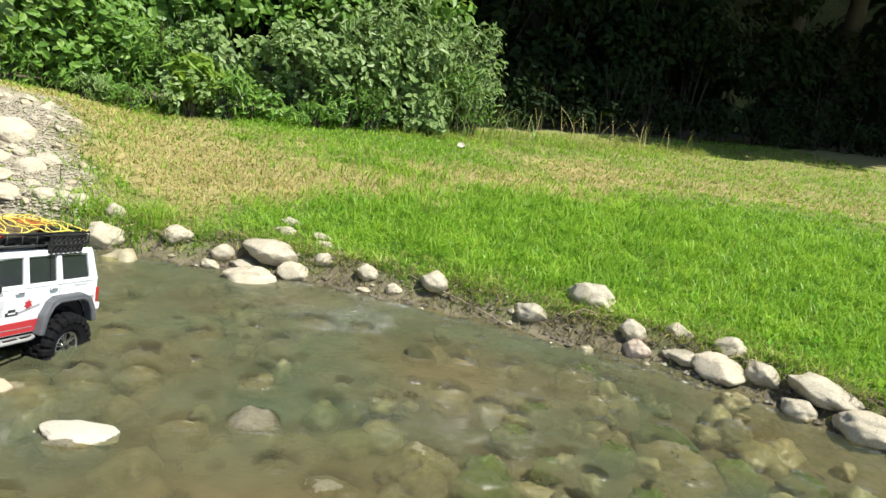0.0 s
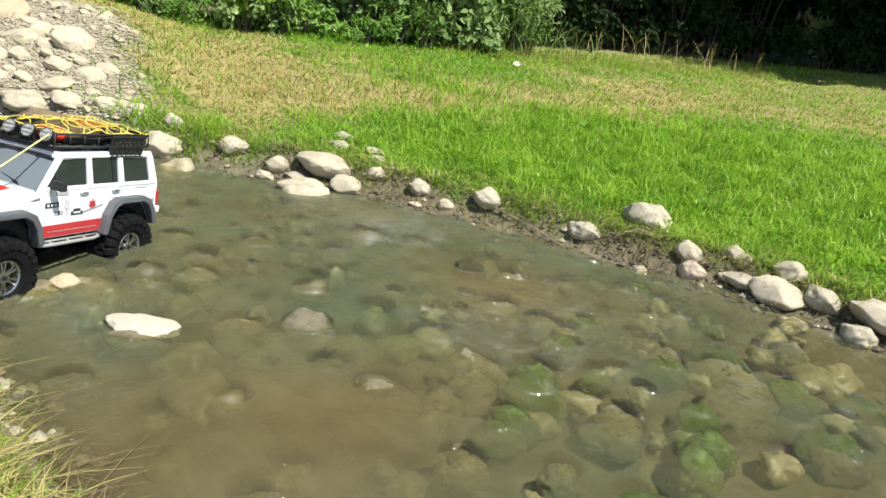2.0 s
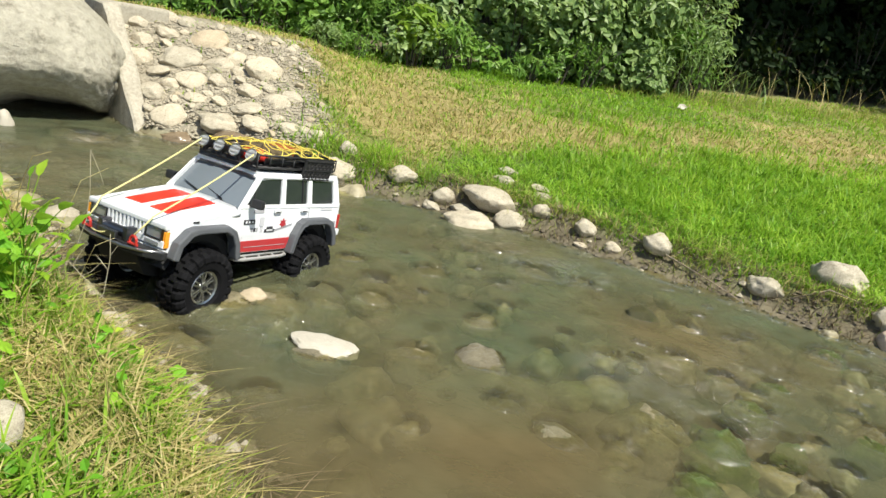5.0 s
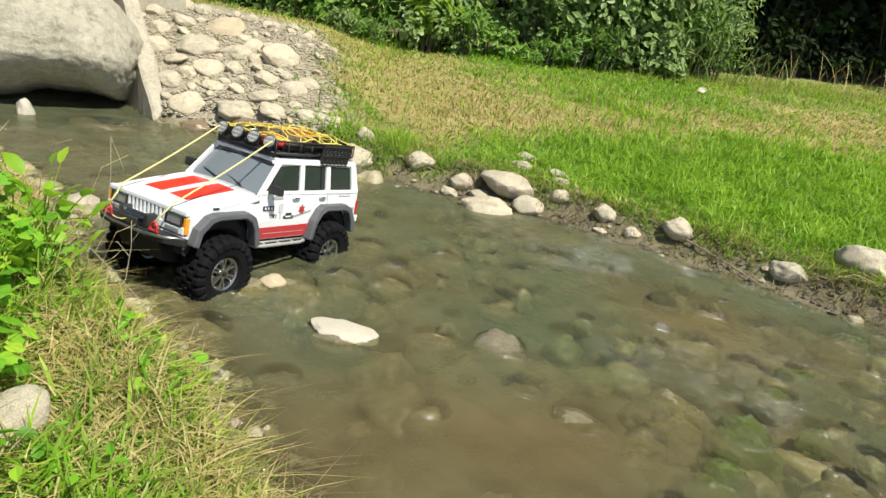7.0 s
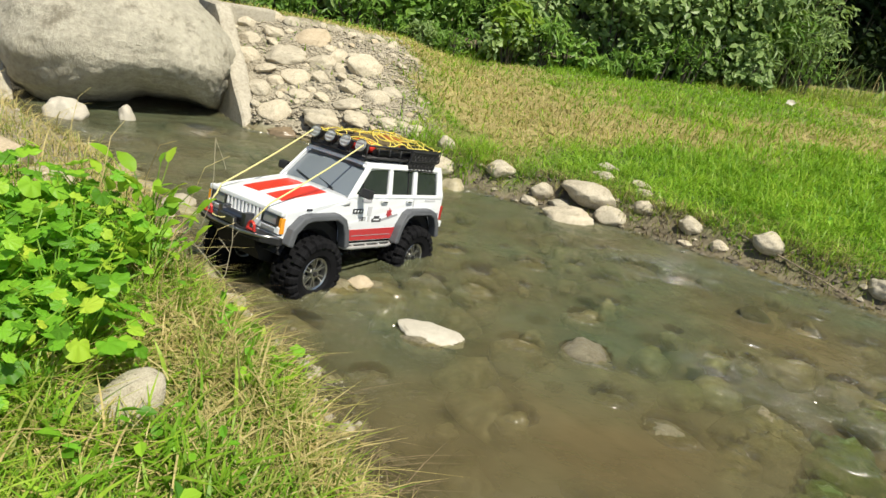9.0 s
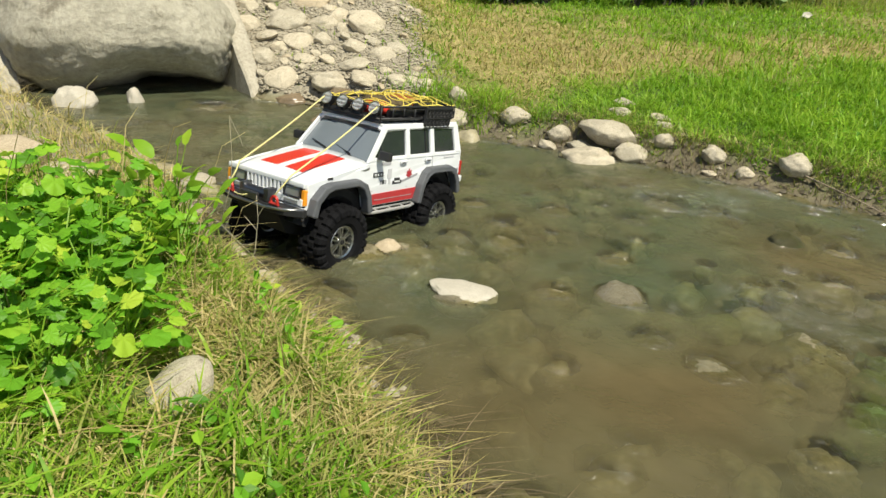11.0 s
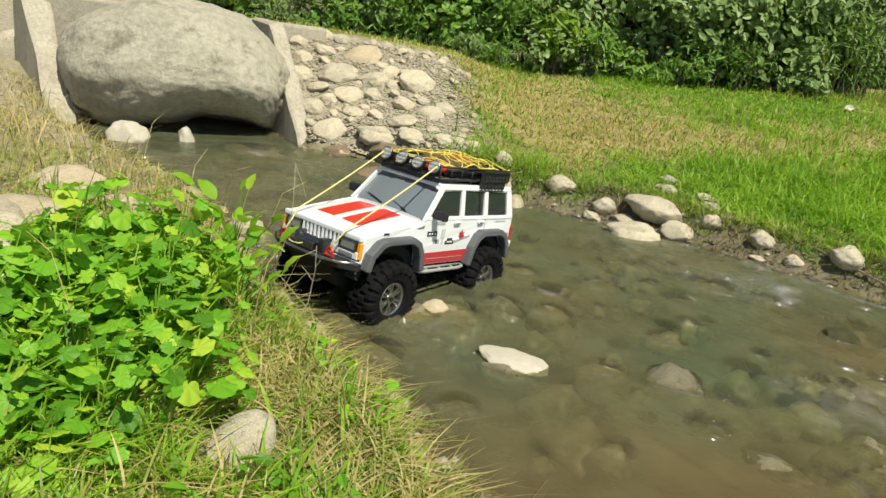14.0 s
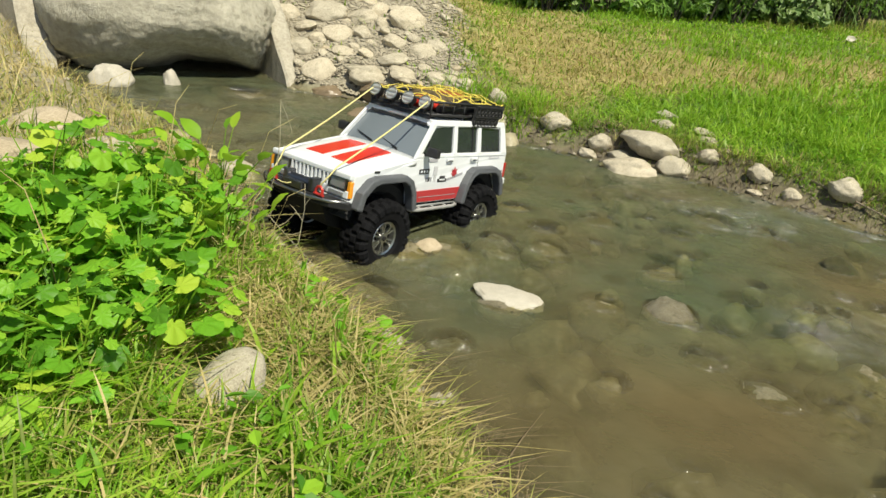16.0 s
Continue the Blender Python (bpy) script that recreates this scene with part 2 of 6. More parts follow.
white_paint = plain("white_body_paint", (0.75, 0.77, 0.79), 0.3, coat=0.4, dirt=0.10)
red_paint = plain("red_stripe_paint", (0.62, 0.035, 0.02), 0.35, coat=0.3, dirt=0.08)
flare_grey = plain("grey_flare_plastic", (0.085, 0.09, 0.10), 0.55)
black_plastic = plain("black_plastic", (0.014, 0.014, 0.015), 0.5, dirt=0.05)
tyre_rubber = plain("tyre_rubber", (0.007, 0.007, 0.008), 0.8, dirt=0.015)
tyre_rubber.node_tree.nodes["Principled BSDF"].inputs["Specular IOR Level"].default_value = 0.1
chassis_black = plain("chassis_black", (0.007, 0.007, 0.007), 0.8, dirt=0.01)
sill_red = plain("sill_stripe_red", (0.47, 0.03, 0.035), 0.35, coat=0.3, dirt=0.10)
silver = plain("silver_metal", (0.50, 0.50, 0.48), 0.3, metal=1.0)
slider_grey = plain("scuffed_grey_tube", (0.30, 0.30, 0.29), 0.5, dirt=0.3)
gunmetal = plain("dark_metal", (0.20, 0.20, 0.21), 0.35, metal=1.0)
glass_dark = plain("tinted_glass", (0.022, 0.026, 0.03), 0.07, dirt=0.05)
# hazy plastic; reflected sky is also put into the grey-blue base
screen_glass = plain("hazy_sky_windscreen", (0.15, 0.175, 0.195), 0.22, coat=0.4, dirt=0.08)
lamp_glass = plain("lamp_glass", (0.42, 0.44, 0.45), 0.12, metal=0.5, dirt=0.05)
spot_glass = plain("spotlight_glass", (0.42, 0.43, 0.42), 0.2, dirt=0.05)
amber = plain("amber_lens", (0.85, 0.33, 0.02), 0.15, coat=0.5, dirt=0.05)
red_lens = plain("red_lens", (0.40, 0.02, 0.015), 0.15, coat=0.5)
red_metal = plain("red_anodised", (0.60, 0.04, 0.03), 0.35, metal=0.4)
rope_yellow = plain("yellow_cord", (0.74, 0.60, 0.10), 0.75, scale=200)
rope_pale = plain("pale_yellow_cord", (0.66, 0.60, 0.26), 0.75, scale=200)
bag_orange = surface("orange_canvas", (0.20, 0.06, 0.015), (0.42, 0.15, 0.03), 40, 0.85, 0.4, 0.001)
bag_brown = surface("olive_canvas", (0.05, 0.038, 0.018), (0.15, 0.11, 0.05), 40, 0.85, 0.4, 0.001)
decal_black = plain("black_print", (0.03, 0.03, 0.035), 0.4)
decal_grey = plain("grey_print", (0.35, 0.35, 0.37), 0.4)
decal_faint = plain("faint_grey_print", (0.55, 0.55, 0.57), 0.4)
decal_red = plain("dark_red_print", (0.42, 0.03, 0.04), 0.4)
seat_grey = plain("grey_seat", (0.10, 0.10, 0.105), 0.8)


# ---- mesh helpers ----
def part(name, bm, material, parent=None, label="", smooth=False, m=None):
    me = bpy.data.meshes.new(name)
    bm.normal_update()
    bm.to_mesh(me)
    bm.free()
    return part_of(name, me, material, parent, label, smooth, m)


def part_of(name, me, material, parent=None, label="", smooth=False, m=None):
    if material and not me.materials:
        me.materials.append(material)
    if smooth:
        me.polygons.foreach_set("use_smooth", [True] * len(me.polygons))
    ob = new(name, me)
    if parent:
        ob.parent = parent
    if m is not None:
        ob.matrix_basis = m
    if label:
        ob["label"] = label
    return ob


def mesh_from(name, verts, faces):
    me = bpy.data.meshes.new(name)
    me.from_pydata(verts, [], faces)
    me.update()
    return me


def box(bm, lo, hi, bev=0.0, m=None):
    g = bmesh.ops.create_cube(bm, size=1)["verts"]
    sz = [b - a for a, b in zip(lo, hi)]
    ce = [(a + b) / 2 for a, b in zip(lo, hi)]
    for v in g:
        v.co = Vector((v.co.x * sz[0] + ce[0], v.co.y * sz[1] + ce[1], v.co.z * sz[2] + ce[2]))
    if bev:
        edges = list({e for v in g for e in v.link_edges})
        r = bmesh.ops.bevel(bm, geom=edges, offset=bev, segments=2, affect="EDGES", profile=0.6)
        g = list({v for v in r["verts"]} | {v for v in g if v.is_valid})
    if m is not None:
        for v in g:
            v.co = m @ v.co
    return g


def rod(bm, a, b, r, seg=8, r2=None):
    a, b = Vector(a), Vector(b)
    d = b - a
    m = Matrix.Translation((a + b) / 2) @ d.to_track_quat("Z", "Y").to_matrix().to_4x4()
    bmesh.ops.create_cone(bm, cap_ends=True, segments=seg, radius1=r, radius2=r if r2 is None else r2, depth=d.length, matrix=m)


def tube(bm, pts, r, seg=6, taper=1.0):
    pts = [Vector(q) for q in pts]
    rings = []
    for i, q in enumerate(pts):
        d = (pts[min(i + 1, len(pts) - 1)] - pts[max(i - 1, 0)]).normalized()
        s = d.cross(Vector((0.31, 0.17, 0.93)))
        s = s.normalized() if s.length > 0.05 else d.cross(Vector((1, 0, 0))).normalized()
        u = d.cross(s)
        rr = r * (1 + (taper - 1) * i / max(1, len(pts) - 1))
        rings.append([bm.verts.new(q + (s * math.cos(a) + u * math.sin(a)) * rr) for a in (2 * math.pi * k / seg for k in range(seg))])
    for p0, p1 in zip(rings, rings[1:]):
        for k in range(seg):
            bm.faces.new((p0[k], p0[(k + 1) % seg], p1[(k + 1) % seg], p1[k]))
    bm.faces.new(rings[0][::-1])
    bm.faces.new(rings[-1])


def plate(bm, outline, depth, place):
    """A flat outline (u, v), given thickness, each point put in space by place(u, v, w), w from 0 to depth."""
    a = [bm.verts.new(place(u, v, 0)) for u, v in outline]
    b = [bm.verts.new(place(u, v, depth)) for u, v in outline]
    bm.faces.new(a)
    bm.faces.new(b[::-1])
    k = len(a)
    for i in range(k):
        bm.faces.new((a[i], b[i], b[(i + 1) % k], a[(i + 1) % k]))
    bmesh.ops.recalc_face_normals(bm, faces=bm.faces[:])


def soften(ob, width=0.002, segments=2):
    mod = ob.modifiers.new("bevel", "BEVEL")
    mod.width, mod.segments, mod.limit_method, mod.angle_limit = width, segments, "ANGLE", radians(35)
    return ob


# ---- plan of the stream ----
FAR_BANK = [(-3.2, 3.15), (-1.45, 2.98), (-1.0, 3.05), (-0.92, 2.93), (-0.62, 2.57), (-0.35, 2.52), (-0.1, 2.40), (0.2, 2.25), (0.43, 2.20), (0.72, 2.08), (1.0, 1.93),
            (1.2, 1.78), (1.4, 1.64), (1.6, 1.50), (1.8, 1.28), (1.95, 0.95), (2.1, 0.4), (2.4, -1.0), (3.2, -4.0)]
NEAR_BANK = [(-3.2, 3.05), (-1.72, 2.72), (-1.38, 2.26), (-1.1, 2.0), (-0.83, 1.82), (-0.5, 1.53), (-0.33, 1.25), (-0.2, 1.10), (-0.04, 0.93), (0.09, 0.76),
             (0.19, 0.6), (0.27, 0.35), (0.34, 0.0), (0.5, -0.6), (0.9, -1.6), (1.5, -4.0)]


def bank_distance(line, x, y):
    """Signed distance of the points from a bank line, positive on its far side."""
    best = np.full(x.shape, 1e9)
    sign = np.ones(x.shape)
    for (ax, ay), (bx, by) in zip(line, line[1:]):
        dx, dy = bx - ax, by - ay
        u = np.clip(((x - ax) * dx + (y - ay) * dy) / (dx * dx + dy * dy), 0, 1)
        d = np.hypot(x - ax - u * dx, y - ay - u * dy)
        near = d < best - 1e-9
        best = np.where(near, d, best)
        sign = np.where(near, np.where(dx * (y - ay) - dy * (x - ax) > 0, 1, -1), sign)
    return best * sign


def ease(a, b, v):
    u = np.clip((v - a) / (b - a), 0, 1)
    return u * u * (3 - 2 * u)


def wob(x, y, s, seed=0.0):
    """Smooth uneven field between about -1 and 1."""
    return (np.sin(x * s * 1.7 + seed + 1.3 * np.sin(y * s * 1.1 + seed)) + np.sin(y * s * 2.3 + 2 * seed + 1.7 * np.sin(x * s * 0.9))
            + np.sin((x + y) * s * 3.1 + seed * 3) * 0.6) / 2.6


def land(x, y):
    x, y = np.asarray(x, float), np.asarray(y, float)
    f = bank_distance(FAR_BANK, x, y)
    nb = -bank_distance(NEAR_BANK, x, y)
    fe = np.minimum(f, 7 + 0.25 * (f - 7))
    z_far = 0.055 * ease(0, 0.1, f) + 0.1 * fe + np.minimum(0.36 * f, 0.22) * ease(2.0, 0.7, f) * ease(0.35, -0.3, x)
    behind_wing = ease(-0.01, 0.04, (x + 0.635) * 0.774 + (y - 2.565) * 0.634) * ease(-0.15, -0.45, x) * ease(3.9, 3.4, y)
    z_far = np.maximum(z_far, np.clip(0.49 * (y - 2.505), 0, 0.355) * behind_wing)
    z_near = 0.09 * ease(0, 0.12, nb) + 0.10 * ease(0.05, 0.6, nb)
    z_near = z_near + 0.05 * ease(-1.2, -1.9, x) * ease(1.6, 2.4, y)
    z_bed = -0.062 * ease(0, 0.16, np.minimum(-f, -nb)) + 0.008 * wob(x, y, 9)
    z = np.where(f > 0, z_far, np.where(nb > 0, z_near, z_bed))
    return z + 0.006 * wob(x, y, 14, 2.0) * ease(0.02, 0.2, np.maximum(f, nb)), f, nb


def ground_z(x, y):
    return float(land(np.array([x]), np.array([y]))[0][0])


def greenness(x, y, f):
    """0 where the turf is dried out, 1 where it is lush."""
    strip = 0.25 + 0.74 * np.clip(x - 0.3, 0, 3.2)
    g = ease(strip + 0.28, strip - 0.18, f + 0.16 * wob(x, y, 3.3, 1.0) + 0.08 * wob(x, y, 10, 2.0))
    g = np.maximum(g, 0.6 * ease(0.05, 0.6, wob(x, y, 1.9, 4.0) + 0.4 * wob(x, y, 6.0, 1.0) + 0.25 * wob(x, y, 17.0, 2.0)) * ease(0.3, 0.7, f))
    g = np.maximum(g, 0.9 * ease(1.85, 2.3, f + 0.1 * wob(x, y, 4, 3.0)) * ease(2.6, 1.9, x))
    g = np.maximum(g, 0.35 * ease(2.6, 3.4, f))
    return np.clip(g, 0, 1)


# ---- ground sheet to the horizon ----
def axis(lo, hi, step, far):
    inner = np.arange(lo, hi + step / 2, step)
    out = np.geomspace(0.25, far, 16)
    return np.concatenate([lo - out[::-1], inner, hi + out])


gx, gy = axis(-2.6, 6.0, 0.036, 120), axis(-1.0, 6.4, 0.036, 120)
X, Y = np.meshgrid(gx, gy)
Z, F, N = land(X, Y)
nx, ny = len(gx), len(gy)
idx = np.arange(nx * ny).reshape(ny, nx)
quads = np.stack([idx[:-1, :-1], idx[:-1, 1:], idx[1:, 1:], idx[1:, :-1]], -1).reshape(-1, 4)
me = mesh_from("ground", np.stack([X, Y, Z], -1).reshape(-1, 3).tolist(), quads.tolist())
wet = np.where(F > 0, ease(0.16, 0.05, F + 0.05 * wob(X, Y, 11)), np.where(N > 0, ease(0.10, 0.02, N + 0.04 * wob(X, Y, 11)), 1.0))
green = np.where(F > 0, greenness(X, Y, F), np.maximum(0.75 * ease(1.25, 0.95, Y + 0.1 * wob(X, Y, 7)) * ease(-0.55, -0.40, X + 0.25 * (Y - 0.8)), 0.5 * ease(0.7, 1.1, N + 0.2 * wob(X, Y, 3))))
scree_w = ease(0.12, -0.12, X + 0.22 * (Y - 2.4) + 0.08 * wob(X, Y, 6)) * ease(0.95, 0.75, F) * (F > 0) * ease(-3.0, -2.4, X)
scree_w = np.maximum(scree_w, 0.85 * ease(-0.42, -0.62, X + 0.12 * wob(X, Y, 5)) * ease(0.75, 1.0, Y) * ease(-2.5, -1.9, X + 0.15 * wob(X, Y, 3)) * (N > 0.02))
# wood floor takes the dark soil colours in place of its shade
wood_floor_shade = ease(0.10, 0.35, Y - 4.95 - 0.25 * np.maximum(0, X - 1.2))
cover = np.stack([np.maximum(wet * (1 - 0.9 * scree_w), wood_floor_shade), green, scree_w, np.ones_like(wet)], -1).reshape(-1)
me.attributes.new("cover", "FLOAT_COLOR", "POINT").data.foreach_set("color", cover.astype(np.float32))
ground = tagged(part_of("ground", me, ground_mat, smooth=True), "sloping stream bank of dry turf, mud and silty stream bed", "ground", kind="structure")


# ---- culvert mouth ----
def wing_wall(foot, top, width, name, label):
    """A sloping concrete wing board: its face rises from foot to top, its body runs down behind into the bank."""
    f, t = Vector(foot), Vector(top)
    side = Vector((t.y - f.y, f.x - t.x, 0)).normalized() * width / 2
    back = Vector((t.x - f.x, t.y - f.y, 0))
    bm = bmesh.new()
    rows = []
    k = 9
    for i in range(k + 1):
        u = i / k
        c = f.lerp(t, u)
        wv_ = 1 + 0.10 * math.sin(u * 9 + foot[0] * 5)
        up = Vector((0, 0, 0.006 * math.sin(u * 17 + foot[0])))
        low = Vector((c.x, c.y, -0.12))
        rows.append([bm.verts.new(q) for q in (low - side, c - side * wv_ + up, c - side * 0.7 * wv_ + up + Vector((0, 0, 0.008)), c + side * 0.7 * wv_ + up + Vector((0, 0, 0.008)), c + side * wv_ + up, low + side)])
    e = t + back * 0.5
    rows.append([bm.verts.new(q) for q in (Vector((e.x, e.y, -0.12)) - side, e - side, e - side * 0.7 + Vector((0, 0, 0.008)), e + side * 0.7 + Vector((0, 0, 0.008)), e + side, Vector((e.x, e.y, -0.12)) + side)])
    for a, b in zip(rows, rows[1:]):
        for j in range(5):
            bm.faces.new((a[j], a[j + 1], b[j + 1], b[j]))
    bm.faces.new(rows[0][::-1])
    bm.faces.new(rows[-1])
    bmesh.ops.recalc_face_normals(bm, faces=bm.faces[:])
    return tagged(part(name, bm, concrete, label=label), label, "wing wall", kind="structure")


wing_wall((-0.625, 2.573, -0.02), (-0.875, 2.878, 0.40), 0.066, "wall_culvert_wing", "sloping weathered concrete wing wall beside the boulder")
wing_wall((-1.395, 2.29, -0.02), (-1.66, 2.55, 0.37), 0.085, "wall_culvert_wing_pitted", "sloping pitted concrete wing wall at the stream's edge")
bm = bmesh.new()
box(bm, (-0.55, -0.05, -0.1), (0.66, 0.05, 0.395), 0.01, pose(-1.38, 2.98, 0, 0, 0, 25))
tagged(part("wall_culvert_head", bm, concrete), "grey concrete headwall behind the boulder", "wall", kind="structure")


# ---- stones ----
def rock_mesh(name, seed, rough=0.16, sub=3, grit=0.0, worn=0.0):
    bm = bmesh.new()
    bmesh.ops.create_icosphere(bm, subdivisions=sub, radius=1)
    o = Vector((seed * 3.17, seed * 1.71, seed * 2.39))
    cr = random.Random(seed * 7)
    cuts = [(Vector((cr.gauss(0, 1), cr.gauss(0, 1), cr.gauss(0.2, 0.8))).normalized(), cr.uniform(0.70, 0.93) + worn) for _ in range(10 if grit < 0.1 else 3)]
    for v in bm.verts:
        d = v.co.normalized()
        k = 1 + rough * noise.noise(d * 1.1 + o) * 1.9 + rough * 0.9 * abs(noise.noise(d * 1.9 + o)) + rough * 0.4 * noise.noise(d * 3.7 + o) + 0.03 * noise.noise(d * 8 + o) + grit * noise.noise(d * 4.0 + o) + grit * 0.7 * abs(noise.noise(d * 8 + o)) + grit * 0.4 * noise.noise(d * 17 + o)
        q = d * k
        for cut_n, cut_d in cuts:
            over = q.dot(cut_n) - cut_d
            if over > 0:
                q -= cut_n * over * 0.85
        v.co = q * 1.06
    me = bpy.data.meshes.new(name)
    bm.to_mesh(me)
    bm.free()
    me.polygons.foreach_set("use_smooth", [True] * len(me.polygons))
    return me


ROCKS = {}
rock_count = [0]


def rock_data(material, worn=0.07):
    """One of nine shapes in this material, rounded off where it is worn."""
    i = rock_count[0] = rock_count[0] + 1
    key = (material.name, i % 9, worn)
    if key not in ROCKS:
        below = material in (sub_brown, sub_green)
        ROCKS[key] = rock_mesh("river_stone", i % 9 + 1, (0.17 if below else 0.13) + 0.02 * (i % 4), 4 if worn < 0.1 else 3, 0.16 if below else 0.035, worn)
        ROCKS[key].materials.append(material)
    return ROCKS[key]


STONE_WORDS = {"pale_river_stone": "rounded pale grey river stone on the muddy bank", "bleached_stone": "flat bleached white stone breaking the stream surface",
               "sandy_stone": "sandy tan stone half sunk in the bank", "pinkish_stone": "pinkish rounded stone at the water's edge",
               "wet_brown_stone": "wet brown stone at the waterline", "silted_stone": "silt-covered brown stone under the murky water",
               "algae_stone": "green algae-covered stone under the murky water"}
rnd = random.Random(11)
SUNK = []


def stone(x, y, z, a, b, c, yaw, material, label=""):
    ob = new("river_stone", rock_data(material))
    if z < 0.0:
        SUNK.append((x, y, z, (a + b) * 0.52, c))
    ob.matrix_world = pose(x, y, z, rnd.uniform(-10, 10), rnd.uniform(-10, 10), yaw + rnd.uniform(-15, 15)) @ Matrix.Diagonal((a, b, c, 1))
    return tagged(ob, label or STONE_WORDS[material.name], "stone", "stones along the stream")


embankment = tagged(new("cobbled_embankment"), "cobbled embankment of rounded grey stones set in gravel beside the culvert", "embankment")


def cobble(x, y, z, a, b, c, yaw, material):
    ob = new("cobble", rock_data(material, 0.04))
    ob.parent = embankment
    ob.matrix_basis = pose(x, y, min(z, ground_z(x, y) + 0.012) - 0.16 * c, 24 + rnd.uniform(-14, 14), rnd.uniform(-16, 16), yaw + rnd.uniform(-40, 40)) @ Matrix.Diagonal((a * 1.10, b * rnd.uniform(1.0, 1.2), c * 0.72, 1))


# boulder in the culvert mouth, hollowed underneath
bm = bmesh.new()
bmesh.ops.create_icosphere(bm, subdivisions=6, radius=1)
for v in bm.verts:
    d = v.co.normalized()
    pits = max(0.0, min(1.0, 0.55 - d.z)) * max(0.0, min(1.0, d.x + 0.75))
    k = 1 + 0.10 * noise.noise(d * 1.2 + Vector((4, 1, 7))) + 0.06 * noise.noise(d * 2.3 + Vector((1, 5, 2))) + 0.025 * noise.noise(d * 5) + 0.012 * noise.noise(d * 12) + 0.006 * noise.noise(d * 30) - pits * (0.05 * abs(noise.noise(d * 7)) + 0.035 * abs(noise.noise(d * 15)) + 0.02 * abs(noise.noise(d * 31)))
    q = d * k
    low = max(0.0, min(1.0, (0.15 - q.z) / 0.9))
    right = float(ease(-0.6, 0.5, np.float64(q.x)))
    front = float(ease(0.7, 0.0, np.float64(q.y)))
    q.y += (0.22 + 0.42 * float(ease(-0.40, 0.10, np.float64(q.x)))) * low * low * front
    q.x += 0.20 * low * right
    q.z += (0.05 + 0.26 * float(ease(-0.35, 0.15, np.float64(q.x))) * float(ease(0.85, 0.55, np.float64(q.x)))) * low * front
    if q.z < -0.35:
        q.z = -0.35 + (q.z + 0.35) * 0.95
    q.x += 0.10 * q.z * (1 - 1.6 * right)
    q.z += low * front * (0.16 * noise.noise(Vector((d.x * 1.9 + 0.7, 2.0, 5.0))) + 0.07 * noise.noise(Vector((d.x * 5.0, 1.0, 3.0))))
    q = Vector([math.copysign(abs(e) ** w_, e) for e, w_ in zip(q, (0.86, 0.9, 0.97))])
    v.co = Vector((q.x * 0.405, q.y * 0.31, q.z * 0.285))
boulder = part("boulder", bm, boulder_mat, smooth=True, m=pose(-1.150, 2.62, 0.172, 0, 0, 25))
tagged(boulder, "huge smooth grey boulder wedged between concrete wing walls", "boulder")

cobble(-0.864, 3.170, 0.330, 0.038, 0.033, 0.036, 17, stone_pale)
cobble(-0.836, 3.347, 0.363, 0.064, 0.055, 0.032, 16, stone_pale)
cobble(-0.811, 3.056, 0.280, 0.037, 0.031, 0.029, 17, stone_pale)
cobble(-0.732, 3.123, 0.316, 0.049, 0.041, 0.030, 15, stone_pale)
cobble(-0.770, 2.932, 0.226, 0.043, 0.036, 0.040, 17, stone_pale)
cobble(-0.639, 2.976, 0.255, 0.078, 0.066, 0.060, 14, stone_pale)
cobble(-0.687, 2.869, 0.197, 0.041, 0.035, 0.024, 15, stone_pale)
cobble(-0.661, 2.743, 0.142, 0.046, 0.039, 0.044, 16, stone_pale)
cobble(-0.540, 2.843, 0.197, 0.054, 0.046, 0.037, 13, stone_pale)
cobble(-0.443, 2.827, 0.190, 0.033, 0.028, 0.032, 11, stone_pale)
cobble(-0.485, 2.970, 0.257, 0.053, 0.045, 0.038, 11, stone_pale)
cobble(-0.422, 3.019, 0.283, 0.046, 0.039, 0.032, 10, stone_pale)
cobble(-0.389, 2.908, 0.232, 0.031, 0.026, 0.029, 10, stone_pale)
cobble(-0.285, 2.931, 0.259, 0.068, 0.058, 0.058, 8, stone_pale)
cobble(-0.316, 2.781, 0.184, 0.046, 0.039, 0.036, 9, stone_pale)
cobble(-0.496, 2.710, 0.136, 0.039, 0.033, 0.019, 12, stone_pale)
cobble(-0.298, 2.670, 0.138, 0.057, 0.048, 0.028, 9, stone_pale)
cobble(-0.551, 2.620, 0.074, 0.054, 0.046, 0.044, 14, stone_pale)
cobble(-0.387, 2.587, 0.070, 0.049, 0.042, 0.030, 11, stone_pale)
cobble(-0.510, 2.554, 0.011, 0.049, 0.042, 0.030, 13, stone_wet)
cobble(-0.198, 2.718, 0.169, 0.044, 0.038, 0.035, 6, stone_pale)
cobble(-0.120, 2.555, 0.112, 0.039, 0.033, 0.024, 5, stone_pale)
cobble(-0.241, 2.570, 0.103, 0.048, 0.041, 0.030, 8, stone_pale)
cobble(-0.570, 3.132, 0.318, 0.072, 0.062, 0.034, 12, stone_tan)
cobble(-0.751, 3.437, 0.361, 0.033, 0.028, 0.020, 14, stone_pale)
cobble(-0.155, 2.777, 0.193, 0.039, 0.033, 0.026, 5, stone_pale)
cobble(-0.171, 2.613, 0.126, 0.021, 0.018, 0.020, 6, stone_pale)
cobble(-0.019, 2.498, 0.101, 0.035, 0.030, 0.015, 3, stone_pale)
